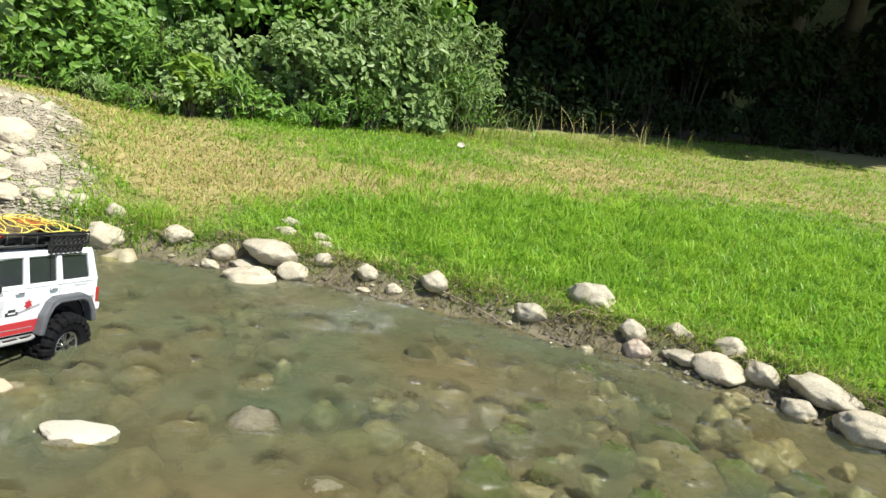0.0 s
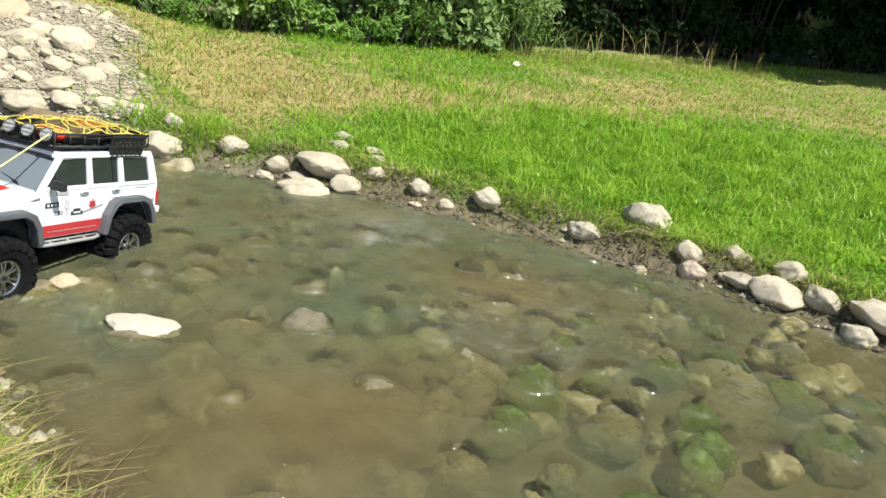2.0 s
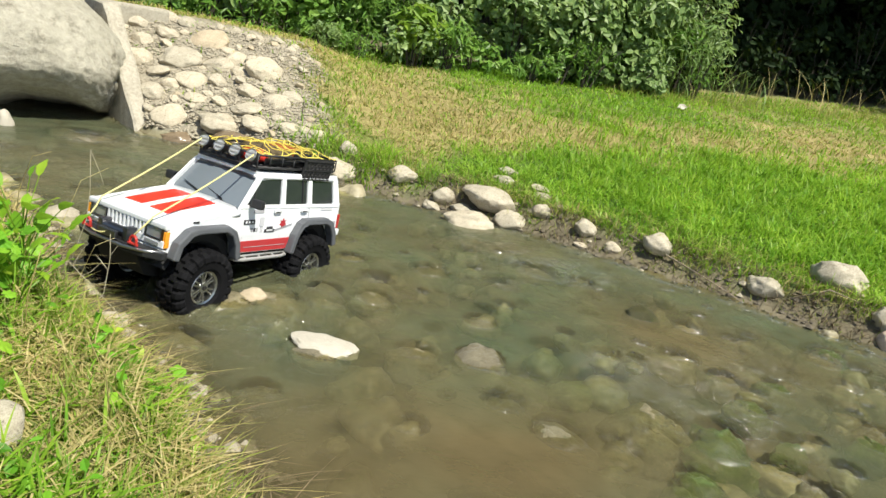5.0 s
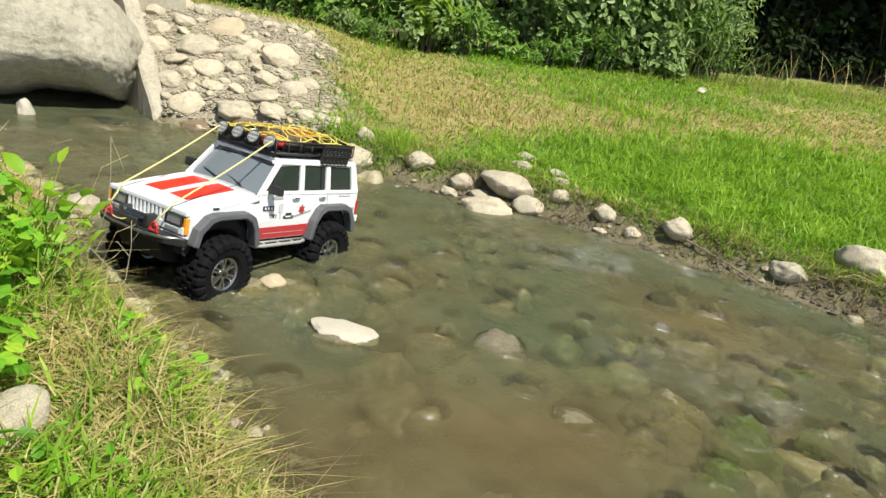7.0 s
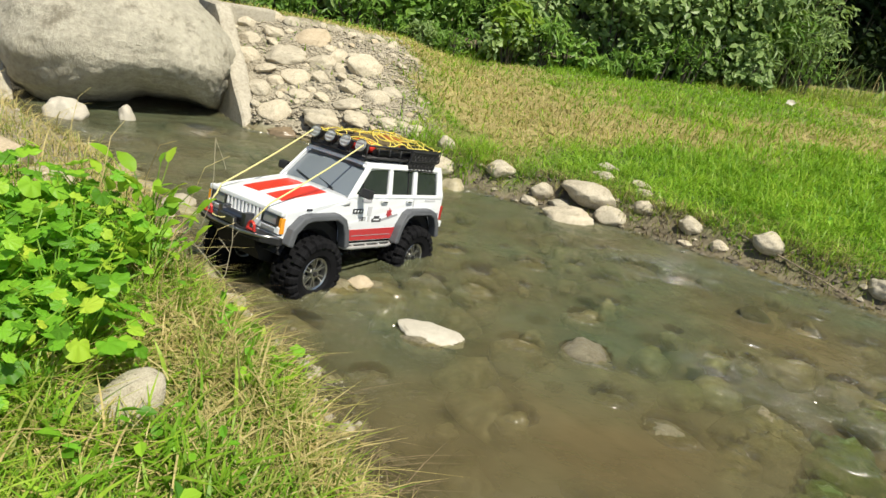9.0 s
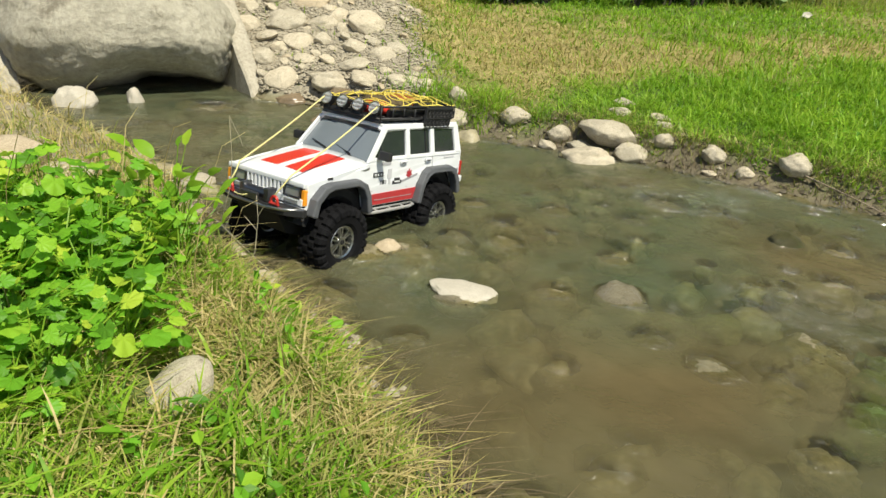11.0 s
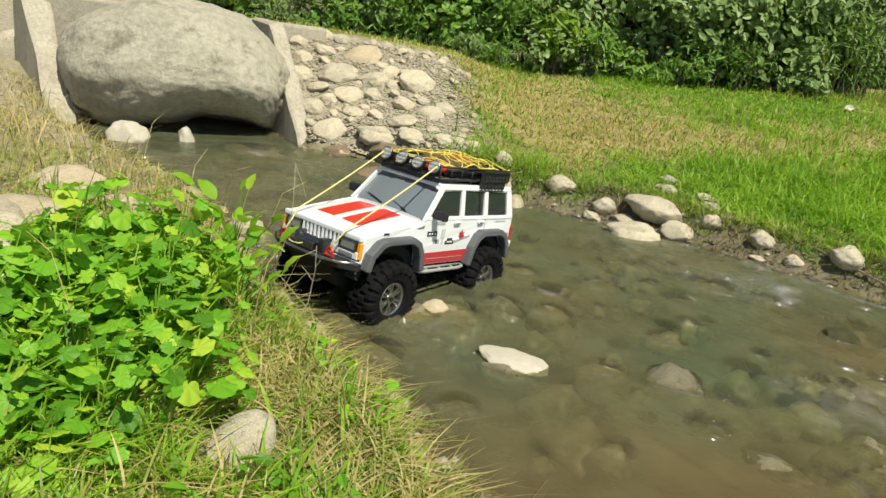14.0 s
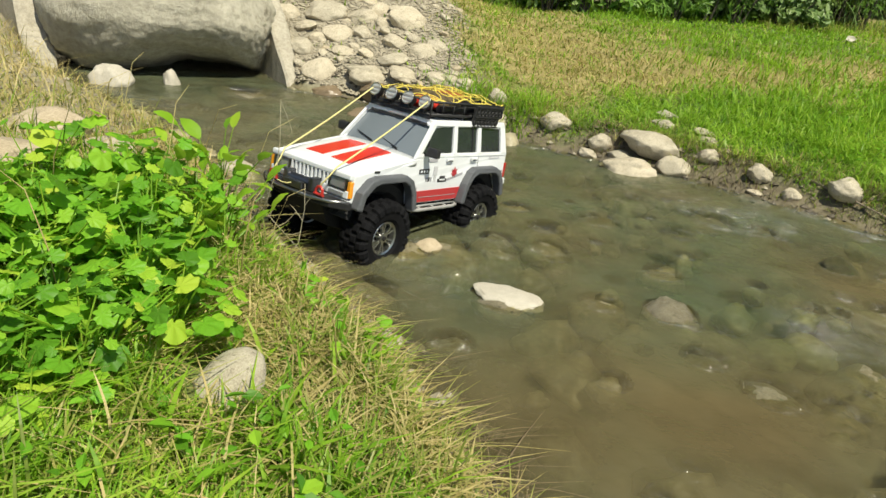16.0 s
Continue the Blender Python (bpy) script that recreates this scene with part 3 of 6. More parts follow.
# smaller cobbles fill the gaps
placed = [ob for ob in embankment.children]
spots = [(ob.matrix_basis.translation.x, ob.matrix_basis.translation.y, ob.matrix_basis.to_scale().x) for ob in placed]
fill = random.Random(31)
tries = 0
while tries < 190:
    tries += 1
    x0, y0 = fill.uniform(-0.95, 0.06), fill.uniform(2.5, 3.35)
    z0, f0, n0 = (float(v[0]) for v in land(np.array([x0]), np.array([y0])))
    r0 = fill.uniform(0.012, 0.032)
    if 0.02 < f0 < 0.72 and x0 + 0.25 * (y0 - 2.4) < 0.08 and x0 > -0.6 - 0.8 * (y0 - 2.55) and all(math.hypot(x0 - a, y0 - b) > 0.82 * (r0 + r) for a, b, r in spots):
        spots.append((x0, y0, r0))
        cobble(x0, y0, z0 + 0.3 * r0, r0, r0 * fill.uniform(0.7, 0.95), r0 * 0.7, fill.uniform(0, 90), stone_pale if fill.random() < 0.85 else stone_tan)

stone(0.101, 2.443, 0.088, 0.031, 0.026, 0.029, -0, stone_pale)
stone(0.295, 2.313, 0.066, 0.045, 0.038, 0.029, -5, stone_pale)
stone(0.438, 2.242, 0.034, 0.039, 0.033, 0.026, -9, stone_pale)
stone(0.592, 2.203, 0.058, 0.083, 0.070, 0.035, -13, stone_pale)
stone(0.505, 2.183, 0.010, 0.041, 0.035, 0.017, -11, stone_pale)
stone(0.511, 2.083, 0.002, 0.072, 0.056, 0.036, -11, stone_pale)
stone(0.651, 2.131, 0.016, 0.048, 0.041, 0.030, -15, stone_pale)
stone(0.401, 2.194, 0.006, 0.031, 0.026, 0.013, -8, stone_pale)
stone(0.748, 2.150, 0.057, 0.031, 0.026, 0.026, -17, stone_pale)
stone(0.874, 2.067, 0.049, 0.035, 0.030, 0.025, -21, stone_pale)
stone(0.948, 1.996, 0.020, 0.025, 0.021, 0.020, -23, stone_pale)
stone(1.072, 1.966, 0.061, 0.048, 0.041, 0.027, -27, stone_pale)
stone(0.861, 2.017, 0.005, 0.020, 0.017, 0.009, -21, stone_pale)
stone(0.679, 2.499, 0.099, 0.035, 0.030, 0.015, -13, stone_pale)
stone(0.651, 2.400, 0.089, 0.034, 0.029, 0.014, -13, stone_pale)
stone(0.775, 2.341, 0.088, 0.033, 0.028, 0.014, -16, stone_pale)
stone(0.772, 2.260, 0.080, 0.032, 0.027, 0.014, -17, stone_pale)
stone(0.815, 2.191, 0.072, 0.016, 0.013, 0.009, -18, stone_pale)
stone(0.077, 2.342, 0.029, 0.063, 0.054, 0.042, 5, stone_pale)
stone(-0.108, 2.364, 0.001, 0.038, 0.032, 0.027, 9, stone_pale)
stone(-0.015, 2.519, 0.107, 0.034, 0.029, 0.019, 7, stone_pale)
stone(-0.206, 2.465, 0.017, 0.056, 0.048, 0.024, 11, stone_pale)
stone(-0.304, 2.526, 0.033, 0.069, 0.059, 0.033, 13, stone_wet)
stone(-0.381, 2.590, 0.078, 0.065, 0.055, 0.035, 14, stone_pale)
stone(-0.301, 2.317, -0.005, 0.070, 0.059, 0.029, 14, stone_wet)
stone(1.320, 1.767, 0.045, 0.051, 0.043, 0.025, -29, stone_pale)
stone(1.545, 1.793, 0.090, 0.076, 0.065, 0.053, -34, stone_pale)
stone(1.575, 1.602, 0.055, 0.040, 0.034, 0.032, -38, stone_pale)
stone(1.567, 1.555, 0.017, 0.037, 0.031, 0.031, -38, stone_pink)
stone(1.650, 1.504, 0.027, 0.026, 0.022, 0.012, -41, stone_pale)
stone(1.678, 1.472, 0.029, 0.045, 0.038, 0.019, -42, stone_pale)
stone(1.706, 1.559, 0.073, 0.033, 0.028, 0.024, -41, stone_pale)
stone(1.798, 1.446, 0.073, 0.040, 0.034, 0.032, -45, stone_pale)
stone(1.735, 1.396, 0.027, 0.068, 0.058, 0.037, -45, stone_pale)
stone(1.823, 1.334, 0.044, 0.050, 0.042, 0.028, -48, stone_pale)
stone(1.818, 1.188, 0.006, 0.043, 0.036, 0.032, -51, stone_pale)
stone(1.908, 1.208, 0.050, 0.094, 0.070, 0.032, -52, stone_pale)
stone(1.925, 1.060, 0.012, 0.088, 0.070, 0.046, -55, stone_pale)
stone(1.077, 1.981, 0.067, 0.036, 0.031, 0.027, -21, stone_pale)
stone(1.319, 1.452, -0.050, 0.057, 0.048, 0.042, -34, sub_brown)
stone(1.502, 1.567, -0.037, 0.031, 0.027, 0.030, -37, sub_brown)
stone(1.210, 1.100, -0.044, 0.039, 0.034, 0.037, -38, sub_brown)
stone(1.331, 1.024, -0.050, 0.084, 0.071, 0.042, -44, sub_brown)
stone(0.868, 1.015, -0.051, 0.054, 0.046, 0.043, -28, sub_green)
stone(0.763, 1.028, -0.049, 0.059, 0.050, 0.041, -23, sub_brown)
stone(0.967, 0.865, -0.041, 0.052, 0.044, 0.034, -36, sub_brown)
stone(0.770, 0.866, -0.040, 0.044, 0.037, 0.033, -27, sub_green)
stone(1.111, 0.797, -0.042, 0.054, 0.046, 0.035, -44, sub_green)
stone(1.372, 0.773, -0.049, 0.054, 0.046, 0.041, -52, sub_green)
stone(0.742, 1.040, -0.053, 0.058, 0.049, 0.045, -27, sub_brown)
stone(1.338, 1.466, -0.053, 0.062, 0.053, 0.045, -37, sub_green)
stone(-0.131, 1.222, -0.024, 0.045, 0.038, 0.019, 16, sub_brown)
stone(0.183, 1.609, -0.028, 0.041, 0.035, 0.022, 1, sub_brown)
stone(-0.150, 1.781, -0.035, 0.069, 0.059, 0.029, 11, sub_brown)
stone(0.456, 1.165, -0.020, 0.052, 0.045, 0.034, -18, stone_muddy, "wet brown stone breaking the murky surface")
stone(0.890, 1.520, -0.012, 0.042, 0.032, 0.034, -27, stone_moss, "dark mossy stone breaking the surface")
stone(-0.064, 1.072, -0.030, 0.058, 0.049, 0.024, 9, sub_brown)
stone(0.146, 1.388, -0.027, 0.041, 0.035, 0.021, -2, sub_brown)
stone(0.251, 1.375, -0.022, 0.041, 0.035, 0.017, -7, sub_brown)
stone(0.661, 1.730, -0.039, 0.075, 0.064, 0.032, -18, sub_brown)
stone(0.380, 1.606, -0.029, 0.054, 0.046, 0.023, -10, sub_brown)
stone(-0.736, 2.377, -0.053, 0.143, 0.122, 0.045, 20, sub_brown)
stone(0.476, 1.341, -0.022, 0.042, 0.035, 0.017, -16, sub_brown)
stone(-0.199, 1.527, -0.028, 0.052, 0.044, 0.022, 11, sub_brown)
stone(0.565, 0.944, -0.030, 0.057, 0.048, 0.024, -27, sub_brown)
flat_rock = new("river_stone", rock_mesh("flat_stone", 6, 0.14, 4, 0.0, 0.1))
flat_rock.data.materials.append(stone_white)
flat_rock.matrix_world = pose(0.174, 1.116, 0.002, 6, 3, -10) @ Matrix.Diagonal((0.058, 0.031, 0.0105, 1))
tagged(flat_rock, STONE_WORDS["bleached_stone"], "stone", "stones along the stream")
stone(0.165, 1.105, -0.017, 0.058, 0.030, 0.020, -6, stone_muddy, "wet muddy stone under the bleached slab")
stone(0.016, 1.291, -0.004, 0.025, 0.020, 0.017, 4, stone_tan, "tan stone breaking the surface beside the tyre")
stone(0.060, 1.295, -0.030, 0.055, 0.045, 0.024, 24, sub_brown)
stone(-0.020, 1.255, -0.022, 0.045, 0.035, 0.022, 50, sub_brown)
stone(-1.135, 2.237, 0.002, 0.060, 0.052, 0.056, 29, stone_white, "bleached white stone standing in the culvert water")
stone(-0.990, 2.345, 0.000, 0.027, 0.024, 0.044, 25, stone_white, "small upright pale stone in the culvert water")
stone(-0.850, 1.440, 0.050, 0.075, 0.055, 0.042, 30, stone_tan)
stone(-0.700, 1.400, 0.070, 0.040, 0.030, 0.026, 10, stone_tan)
stone(-1.080, 1.620, 0.085, 0.050, 0.040, 0.030, 35, stone_tan)
stone(-0.484, 1.588, -0.003, 0.042, 0.036, 0.018, 20, stone_pale)
stone(-0.180, 1.063, 0.009, 0.036, 0.031, 0.015, 15, stone_pale)
slab = new("river_stone", rock_mesh("rounded_slab", 7, 0.05, 4, 0.0, 0.06))
slab.data.materials.append(stone_pale)
slab.matrix_world = pose(-0.108, 0.575, 0.130, 36, 12, -24) @ Matrix.Diagonal((0.030, 0.040, 0.017, 1))
tagged(slab, "smooth pale grey stone lying in the near bank grass", "stone", "stones along the stream")
stone(-0.420, 0.728, 0.168, 0.030, 0.026, 0.027, 36, stone_pale)
stone(-0.589, 1.232, 0.124, 0.041, 0.034, 0.017, 30, stone_pale)
stone(-1.947, 2.850, 0.143, 0.084, 0.071, 0.080, 36, stone_pale)
stone(-1.841, 2.689, 0.024, 0.080, 0.068, 0.076, 36, stone_pale)
stone(-0.735, 0.970, 0.190, 0.070, 0.050, 0.034, 40, stone_pale)
stone(-0.600, 0.850, 0.185, 0.075, 0.060, 0.042, 38, stone_pale)
stone(-0.610, 0.960, 0.170, 0.075, 0.055, 0.034, 35, stone_tan)
stone(-0.475, 0.700, 0.190, 0.090, 0.070, 0.040, 37, stone_pale)
stone(-0.690, 1.210, 0.140, 0.075, 0.050, 0.038, 32, stone_tan)


# ---- radio-controlled car ----
car = tagged(new("rc_car"), "white model off-road wagon with red stripes and big tyres", "model car")
car.matrix_world = Matrix.Translation((-0.1635, 1.2741, 0.0338)) @ Euler((radians(-0.46), radians(7.5), radians(58.6)), "XYZ").to_matrix().to_4x4()


def lower_y(z):
    return 0.100 - 0.9 * max(0.0, z - 0.12) ** 1.5 - 0.05 * max(0, 0.09 - z)


def upper_y(z):
    return 0.0975 - (z - 0.147) * 0.19


# side panels with wheel arches
side_line = [(-0.085, 0.066), (-0.086, 0.095), (-0.084, 0.115), (0.0, 0.129), (0.080, 0.141), (0.094, 0.147), (0.25, 0.148), (0.41, 0.147), (0.415, 0.10), (0.412, 0.076),
             (0.384, 0.074), (0.376, 0.088), (0.358, 0.107), (0.272, 0.107), (0.252, 0.088), (0.242, 0.053),
             (0.073, 0.053), (0.062, 0.090), (0.042, 0.104), (-0.036, 0.102), (-0.060, 0.090), (-0.071, 0.066)]
for s in (-1, 1):
    bm = bmesh.new()
    plate(bm, side_line, 0.007, lambda u, v, w: (u, s * (lower_y(v) - w), v))
    soften(part("side_panel", bm, white_paint, car), 0.0018)
    bm = bmesh.new()
    plate(bm, [(0.074, 0.0555), (0.240, 0.0555), (0.250, 0.080), (0.069, 0.078)], 0.0012, lambda u, v, w: (u, s * (lower_y(v) + 0.0013 - w), v))
    part("side_stripe", bm, sill_red, car, "red stripe along the sill")
    bm = bmesh.new()
    plate(bm, [(0.104, 0.0652), (0.228, 0.0652), (0.228, 0.0663), (0.104, 0.0663)], 0.0006, lambda u, v, w: (u, s * (lower_y(v) + 0.0020 - w), v))
    part("pinstripe", bm, decal_grey, car, "thin pale line in the red stripe")
    # flares
    for path in ([(-0.084, 0.058), (-0.077, 0.088), (-0.054, 0.109), (-0.036, 0.114), (0.042, 0.115), (0.062, 0.105), (0.076, 0.082), (0.085, 0.048)],
                 [(0.234, 0.048), (0.243, 0.088), (0.258, 0.112), (0.276, 0.121), (0.354, 0.121), (0.374, 0.112), (0.390, 0.088), (0.399, 0.058)]):
        cx = sum(q[0] for q in path) / len(path)
        inner = [(cx + (u - cx) * 0.84, 0.03 + (v - 0.03) * 0.86) for u, v in path]
        bm = bmesh.new()
        plate(bm, path + inner[::-1], 0.021, lambda u, v, w: (u, s * (0.096 + w * (1.0 - 0.25 * max(0.0, (v - 0.11) / 0.02))), v))
        soften(part("wheel_arch_flare", bm, flare_grey, car), 0.003)
    # pillars, belt and roof rail in one frame
    bm = bmesh.new()
    for outline in ([(0.075, 0.141), (0.092, 0.144), (0.143, 0.204), (0.129, 0.206)], [(0.200, 0.146), (0.214, 0.146), (0.214, 0.204), (0.202, 0.204)],
                    [(0.289, 0.146), (0.304, 0.146), (0.302, 0.204), (0.289, 0.204)], [(0.386, 0.146), (0.410, 0.146), (0.398, 0.206), (0.380, 0.206)],
                    [(0.129, 0.202), (0.398, 0.202), (0.394, 0.213), (0.137, 0.213)], [(0.090, 0.143), (0.405, 0.143), (0.405, 0.150), (0.092, 0.150)]):
        plate(bm, outline, 0.006, lambda u, v, w: (u, s * (upper_y(v) - w), v))
    soften(part("window_frame", bm, white_paint, car), 0.0012)
    for outline in ([(0.097, 0.151), (0.199, 0.151), (0.201, 0.201), (0.140, 0.201)], [(0.215, 0.151), (0.288, 0.151), (0.288, 0.201), (0.215, 0.201)],
                    [(0.305, 0.151), (0.385, 0.151), (0.379, 0.201), (0.303, 0.201)]):
        bm = bmesh.new()
        plate(bm, outline, 0.0015, lambda u, v, w: (u, s * (upper_y(v) - 0.004 - w), v))
        part("side_window", bm, glass_dark, car, "dark tinted side window")
    for u0 in (0.122, 0.272):
        bm = bmesh.new()
        plate(bm, [(u0, 0.152), (u0 + 0.0035, 0.152), (u0 + 0.0035, 0.2), (u0, 0.2)] if u0 > 0.2 else [(u0 - 0.001, 0.152), (u0 + 0.002, 0.152), (u0 + 0.002, 0.176), (u0 - 0.001, 0.173)], 0.002, lambda u, v, w: (u, s * (upper_y(v) - 0.0025 - w), v))
        part("window_divider", bm, black_plastic, car)
    # door gaps, handles, mirror, step
    for u0, u1 in ((0.094, 0.0955), (0.2065, 0.208), (0.2955, 0.297)):
        bm = bmesh.new()
        plate(bm, [(u0, 0.083 if u0 < 0.25 else 0.115), (u1, 0.083 if u0 < 0.25 else 0.115), (u1, 0.147), (u0, 0.147)], 0.0006, lambda u, v, w: (u, s * (lower_y(v) + 0.0004 - w), v))
        part("door_gap", bm, decal_grey, car, "thin grey door seam")
    for u0 in (0.178, 0.266):
        bm = bmesh.new()
        box(bm, (u0, -0.002, 0.1345), (u0 + 0.022, 0.002, 0.1405), 0.0012, Matrix.Translation((0, s * 0.1005, 0)))
        h_ = part("door_handle", bm, white_paint, car)
        bm = bmesh.new()
        box(bm, (u0 + 0.003, -0.0006, 0.1355), (u0 + 0.017, 0.0006, 0.1372), 0, Matrix.Translation((0, s * 0.1027, 0)))
        part("handle_recess", bm, decal_black, h_)
    bm = bmesh.new()
    box(bm, (0.098, -0.013, 0.148), (0.112, 0.013, 0.166), 0.004, Matrix.Translation((0, s * 0.116, 0)))
    rod(bm, (0.108, s * 0.094, 0.148), (0.106, s * 0.112, 0.153), 0.003)
    mir = part("side_mirror", bm, black_plastic, car, "black door mirror")
    bm = bmesh.new()
    box(bm, (0.1118, -0.010, 0.1505), (0.1128, 0.010, 0.1635), 0, Matrix.Translation((0, s * 0.116, 0)))
    part("mirror_glass", bm, lamp_glass, mir)
    bm = bmesh.new()
    tube(bm, [(0.078, s * 0.090, 0.045), (0.084, s * 0.105, 0.043), (0.10, s * 0.108, 0.043), (0.215, s * 0.108, 0.043), (0.232, s * 0.104, 0.044), (0.238, s * 0.09, 0.046)], 0.0036, 8)
    tube(bm, [(0.085, s * 0.094, 0.046), (0.232, s * 0.094, 0.046)], 0.003, 6)
    for u0 in (0.115, 0.158, 0.2):
        rod(bm, (u0, s * 0.06, 0.047), (u0, s * 0.107, 0.043), 0.002, 6)
    part("rock_slider", bm, slider_grey, car, "scuffed grey tube step under the sill", True)

# hood with a slight crown, falling towards the nose
def hood_rise(u):
    return 0.1185 + 0.0235 * u - 0.004 * (1 - u) ** 4


bm = bmesh.new()
cols = []
for i in range(9):
    u = i / 8
    xh = -0.088 + 0.170 * u
    rowv = []
    for j in range(13):
        v = -1 + j / 6
        drop = 0.006 * max(0, (abs(v) - 0.85) / 0.15) ** 2
        zh = hood_rise(u) + 0.0045 * (1 - v * v) - drop
        rowv.append(bm.verts.new((xh, v * (0.0985 - 0.001 * (1 - u)), zh)))
    cols.append(rowv)
for a, b in zip(cols, cols[1:]):
    for j in range(12):
        bm.faces.new((a[j], b[j], b[j + 1], a[j + 1]))
ext = bmesh.ops.extrude_face_region(bm, geom=bm.faces[:])
for v in [e for e in ext["geom"] if isinstance(e, bmesh.types.BMVert)]:
    v.co.z -= 0.008
bmesh.ops.recalc_face_normals(bm, faces=bm.faces[:])
hood = part("hood", bm, white_paint, car, smooth=True)


def hood_z(x, y):
    u, v = (x + 0.088) / 0.170, y / 0.0985
    return hood_rise(u) + 0.0045 * (1 - v * v)


for y0, y1 in ((-0.054, -0.0105), (0.0105, 0.054)):
    bm = bmesh.new()
    g = [[[bm.verts.new((x, y, hood_z(x, y) + dz)) for y in np.linspace(y0, y1, 4)] for x in np.linspace(-0.055, 0.058, 6)] for dz in (0.0012, -0.001)]
    for i in range(5):
        for j in range(3):
            bm.faces.new((g[0][i][j], g[0][i + 1][j], g[0][i + 1][j + 1], g[0][i][j + 1]))
    for i in range(5):
        for j in (0, 3):
            bm.faces.new((g[0][i][j], g[0][i + 1][j], g[1][i + 1][j], g[1][i][j]))
    for j in range(3):
        for i in (0, 5):
            bm.faces.new((g[0][i][j], g[0][i][j + 1], g[1][i][j + 1], g[1][i][j]))
    bmesh.ops.recalc_face_normals(bm, faces=bm.faces[:])
    part("hood_stripe", bm, red_paint, hood, "wide red hood stripe")

# roof and windscreen
bm = bmesh.new()
cols = []
for i in range(8):
    u = i / 7
    rowv = []
    for j in range(11):
        v = -1 + j / 5
        zz = 0.2105 + 0.005 * (1 - v * v) - 0.004 * (2 * u - 1) ** 4 - 0.003 * max(0, abs(v) - 0.8) * 5
        rowv.append(bm.verts.new((0.128 + 0.270 * u, v * 0.0855, zz)))
    cols.append(rowv)
for a, b in zip(cols, cols[1:]):
    for j in range(10):
        bm.faces.new((a[j], b[j], b[j + 1], a[j + 1]))
ext = bmesh.ops.extrude_face_region(bm, geom=bm.faces[:])
for v in [e for e in ext["geom"] if isinstance(e, bmesh.types.BMVert)]:
    v.co.z -= 0.007
bmesh.ops.recalc_face_normals(bm, faces=bm.faces[:])
part("roof", bm, white_paint, car, smooth=True)
bm = bmesh.new()
for i in range(9):
    v = -1 + i / 4
    for u, z, hw in ((0.0810, 0.1415, 0.092), (0.1335, 0.2045, 0.081)):
        for w in (0, 0.002):
            bm.verts.new((u + 0.006 * v * v + w, v * hw, z))
bm.verts.ensure_lookup_table()
for i in range(8):
    k = i * 4
    q = bm.verts
    bm.faces.new((q[k], q[k + 4], q[k + 6], q[k + 2]))
    bm.faces.new((q[k + 1], q[k + 3], q[k + 7], q[k + 5]))
bmesh.ops.recalc_face_normals(bm, faces=bm.faces[:])
part("windscreen", bm, screen_glass, car, "large dark windscreen", True)
bm = bmesh.new()
box(bm, (0.129, -0.082, 0.2025), (0.142, 0.082, 0.2125), 0.002)
part("windscreen_header", bm, white_paint, car)
bm = bmesh.new()
box(bm, (0.1265, -0.072, 0.1995), (0.1305, 0.072, 0.2045), 0.001)
part("sun_strip", bm, decal_black, car, "dark strip over the windscreen")
bm = bmesh.new()
box(bm, (0.078, -0.090, 0.130), (0.094, 0.090, 0.1400), 0.002)
part("cowl", bm, black_plastic, car)
for y0 in (-0.052, 0.012):
    bm = bmesh.new()
    tube(bm, [(0.083, y0, 0.143), (0.086, y0 + 0.012, 0.147), (0.094, y0 + 0.05, 0.153)], 0.0012, 5)
    tube(bm, [(0.0865, y0 + 0.010, 0.149), (0.0955, y0 + 0.058, 0.158)], 0.0009, 5)
    part("wiper", bm, black_plastic, car)

# nose
nose = bmesh.new()
box(nose, (-0.087, -0.096, 0.074), (-0.081, 0.096, 0.128), 0.001)
nose = part("nose_panel", nose, black_plastic, car, "dark panel behind the grille")
bm = bmesh.new()
box(bm, (-0.094, -0.099, 0.121), (-0.083, 0.099, 0.133), 0.003)
box(bm, (-0.094, -0.097, 0.081), (-0.084, 0.097, 0.0975), 0.002)
box(bm, (-0.093, -0.097, 0.066), (-0.082, 0.097, 0.078), 0.002)
for i in range(10):
    y0 = -0.045 + i * 0.01
    box(bm, (-0.0935, y0 - 0.0021, 0.096), (-0.085, y0 + 0.0021, 0.123), 0.0006)
part("grille", bm, white_paint, car, "white grille with upright slots")
